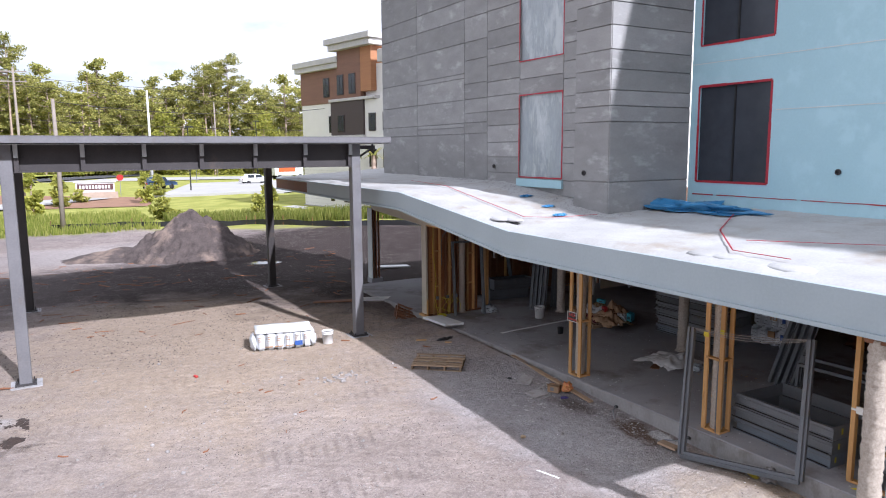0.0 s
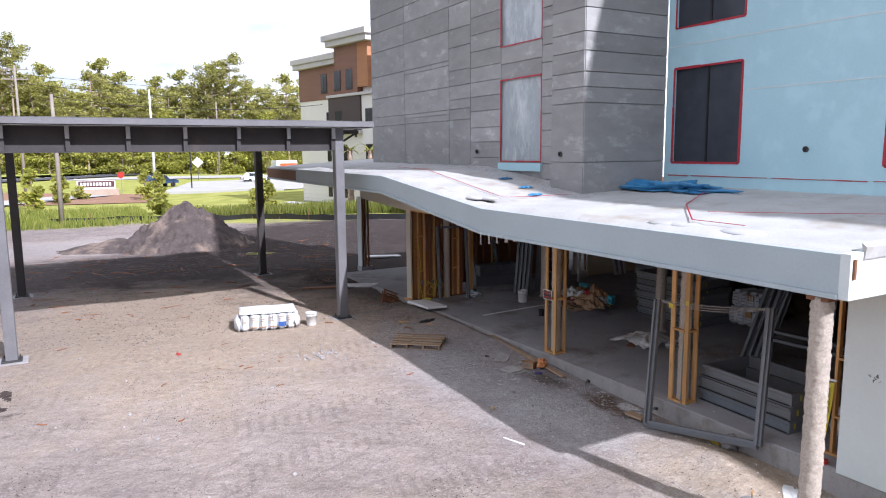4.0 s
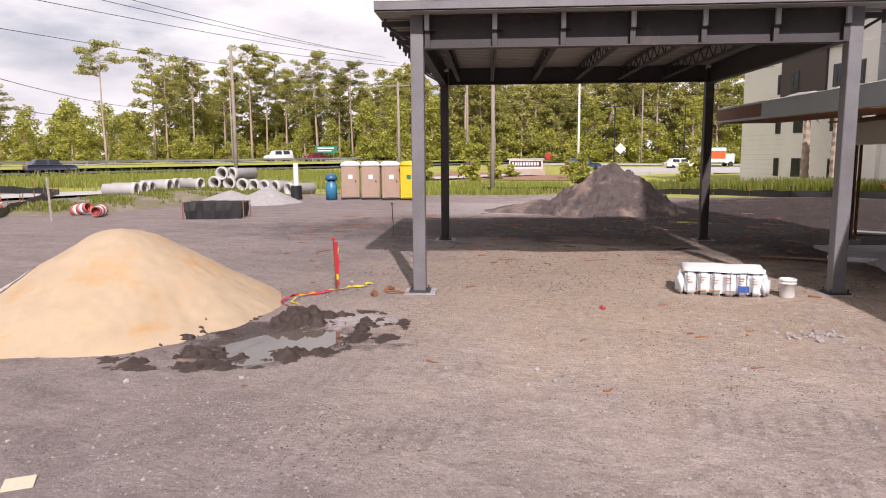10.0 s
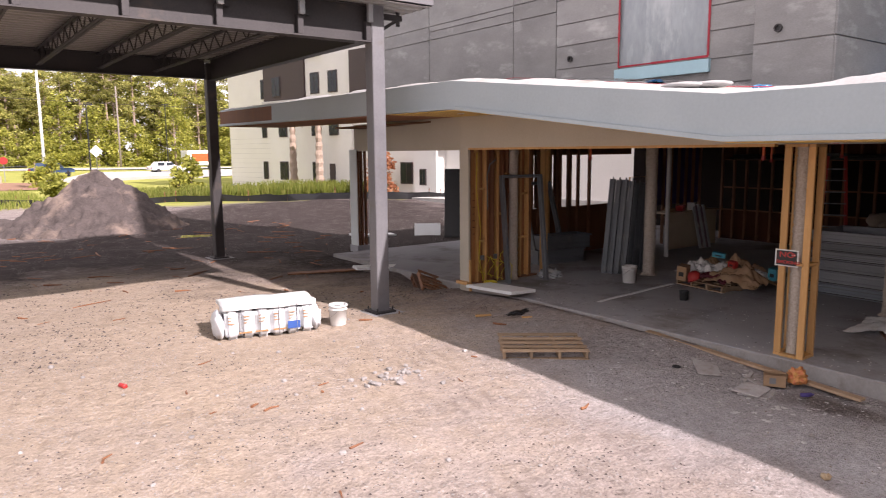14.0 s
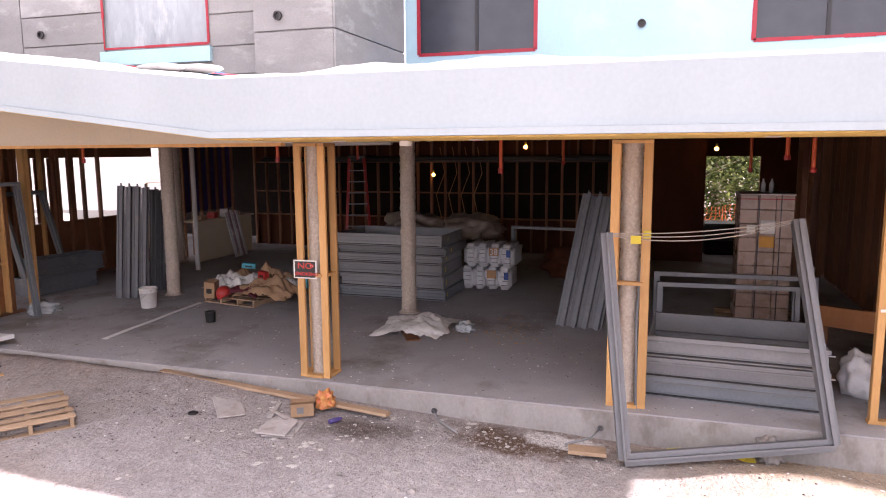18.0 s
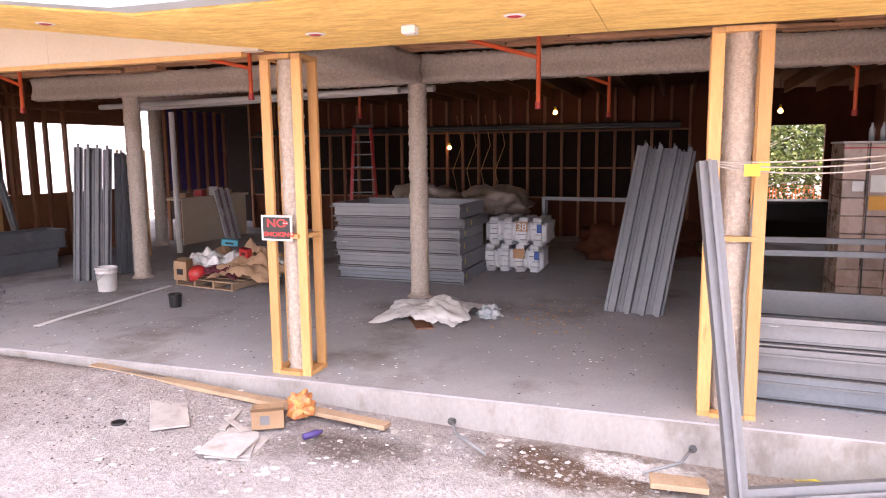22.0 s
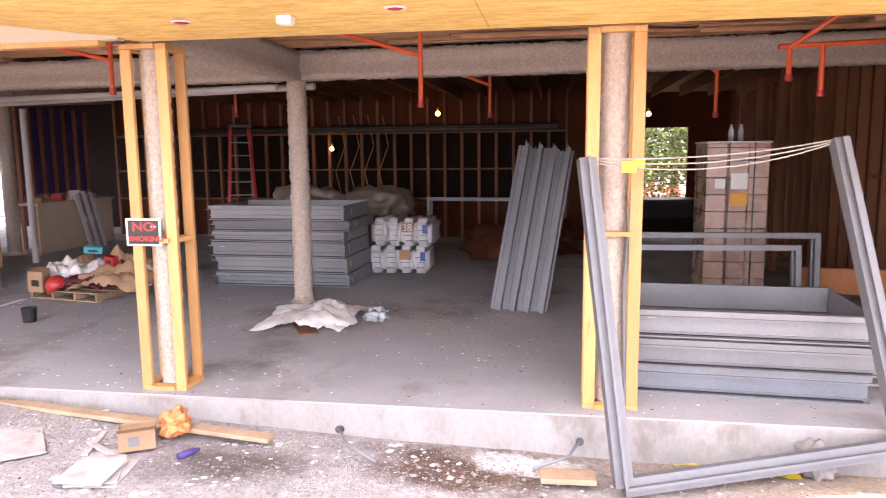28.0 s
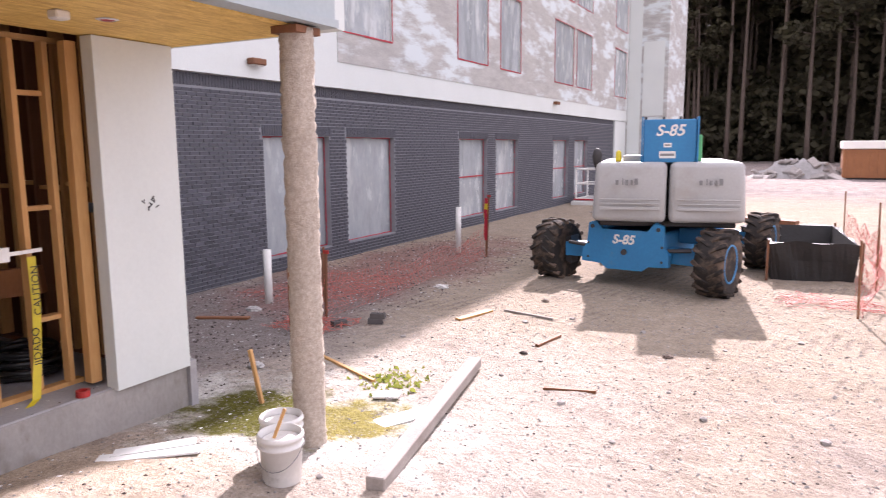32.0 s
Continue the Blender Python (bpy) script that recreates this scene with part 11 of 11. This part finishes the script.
def rubble_f(x, y):
    d = math.exp(-blob(x, y, 6.0, -47.0, 2.6, 1.6) ** 1.5)
    return land(x, y) - 0.15 + 1.35 * d * (1 + 0.5 * n3(x, y, 3, 1.3)) + 0.25 * d * n3(x, y, 5, 4.0)


mound("rubble_heap", 6.0, -47.0, rubble_f, 2.0, 10.5, -50.0, -44.0, 0.18, M_GRAVEL, "grey heap of broken concrete before dark trees", "rubble heap")
for k in range(26):
    x, y = rs_.uniform(3.2, 9.5), rs_.uniform(-46.6, -44.8)
    s = rs_.uniform(.2, .5)
    t_ = thing("broken_slab", pose(x, y, rubble_f(x, y) + s * 0.3, rs_.uniform(-40, 40), rs_.uniform(-40, 40), rs_.uniform(0, 180)), "broken concrete chunk on the rubble heap", "rubble", "rubble chunks")
    part("chunk", bbox(-s, s, -s * 0.6, s * 0.6, -s * 0.3, s * 0.3, s * 0.1), M_STONE, t_)
cage = thing("platform_cage", pose(12.9, -19.3, gz(13, -19)), "small white railed work platform by the brick wall", "work platform")
for sx in (-0.55, 0.55):
    for sy in (-0.8, 0.8):
        bm = bmesh.new()
        tube(bm, [(sx, sy, 0.0), (sx, sy, 1.45)], 0.035, 8)
        part("post", bm, M_PVC, cage)
for z in (0.25, 0.85, 1.42):
    for a, b in (((-0.55, -0.8), (0.55, -0.8)), ((-0.55, 0.8), (0.55, 0.8)), ((-0.55, -0.8), (-0.55, 0.8)), ((0.55, -0.8), (0.55, 0.8))):
        bm = bmesh.new()
        tube(bm, [(*a, z), (*b, z)], 0.028, 8)
        part("rail", bm, M_PVC, cage)
part("deck", bbox(-0.6, 0.6, -0.85, 0.85, 0.16, 0.24, 0.01), M_LIFTGREY, cage)
part("base", bbox(-0.7, 0.7, -1.0, 1.0, 0.0, 0.16, 0.02), M_PVC, cage)
part("tape_edge", bbox(-0.62, 0.62, 0.86, 0.875, 0.2, 0.26), M_REDTAPE, cage)

# ---- bricks, laid on the mortar face ----
BX, BL, BHT, COURSE = 13.985, 0.193, 0.057, 0.0677


def spans(y0, y1, z0, z1):
    """The stretch of a brick that is left beside the openings."""
    for a, b, c, d in [h for h in BH] + [(h[0] - 0.055, h[1] + 0.055, 2.595, 2.835) for h in BH]:
        if z1 > c and z0 < d:
            if y0 >= a - 0.02 and y1 <= b + 0.02:
                return None
            if y0 < a < y1:
                y1 = a - 0.002
            elif y0 < b < y1:
                y0 = b + 0.002
    return (y0, y1) if y1 - y0 > 0.04 else None


BRICK_MESH = mesh_of("brick", bbox(-0.012, 0.02, -BL / 2, BL / 2, -BHT / 2, BHT / 2, 0.004), M_BRICK)
rb = random.Random(5)
verts, faces, single = [], [], 0
course = 0
z = 0.0
while z + BHT < 3.41:
    y = 4.24 - (BL / 2 if course % 2 else 0)
    while y > -26.1:
        s_ = spans(y - BL, y, z, z + BHT)
        if s_:
            whole = s_[1] - s_[0] > BL - 0.01
            o = rb.uniform(-.003, .003)
            if whole and single < 300 and -1.1 < y < 1.6 and 0.25 < z < 2.0:
                single += 1
                b_ = new("brick", BRICK_MESH)
                b_.parent = wall_brick
                b_.matrix_basis = Matrix.Translation((BX + o, (s_[0] + s_[1]) / 2, z + BHT / 2))
            else:
                i = len(verts)
                x0, x1, e = BX - 0.012 + o, BX + 0.004, 0.003
                verts += [(x0, s_[0] + e, z + e), (x0, s_[1] - e, z + e), (x0, s_[1] - e, z + BHT - e), (x0, s_[0] + e, z + BHT - e),
                          (x1, s_[0], z), (x1, s_[1], z), (x1, s_[1], z + BHT), (x1, s_[0], z + BHT)]
                faces += [(i, i + 3, i + 2, i + 1), (i, i + 1, i + 5, i + 4), (i + 1, i + 2, i + 6, i + 5), (i + 2, i + 3, i + 7, i + 6), (i + 3, i, i + 4, i + 7)]
        y -= BL + 0.0098
    z += COURSE
    course += 1
# soldier courses: under the white strip and over each opening
for y0, y1, z0, z1 in [(-26.15, 4.23, 3.415, 3.61)] + [(a - 0.05, b + 0.05, 2.635, 2.83) for a, b, c, d in BH]:
    y = y0
    while y + 0.06 < y1:
        i = len(verts)
        x0, x1, e, o = BX - (0.012 if z0 > 3 else 0.018), BX + 0.004, 0.003, rb.uniform(-.003, .003)
        verts += [(x0 + o, y + e, z0 + e), (x0 + o, y + 0.057 - e, z0 + e), (x0 + o, y + 0.057 - e, z1 - e), (x0 + o, y + e, z1 - e), (x1, y, z0), (x1, y + 0.057, z0), (x1, y + 0.057, z1), (x1, y, z1)]
        faces += [(i, i + 3, i + 2, i + 1), (i, i + 1, i + 5, i + 4), (i + 1, i + 2, i + 6, i + 5), (i + 2, i + 3, i + 7, i + 6), (i + 3, i, i + 4, i + 7)]
        y += 0.0665
me = bpy.data.meshes.new("brickwork")
me.from_pydata(verts, [], faces)
me.materials.append(M_BRICK_WALL)
rest = new("brickwork", me)
rest.parent = wall_brick
tagged(rest, "dark charcoal bricks in pale mortar", kind="stuff")
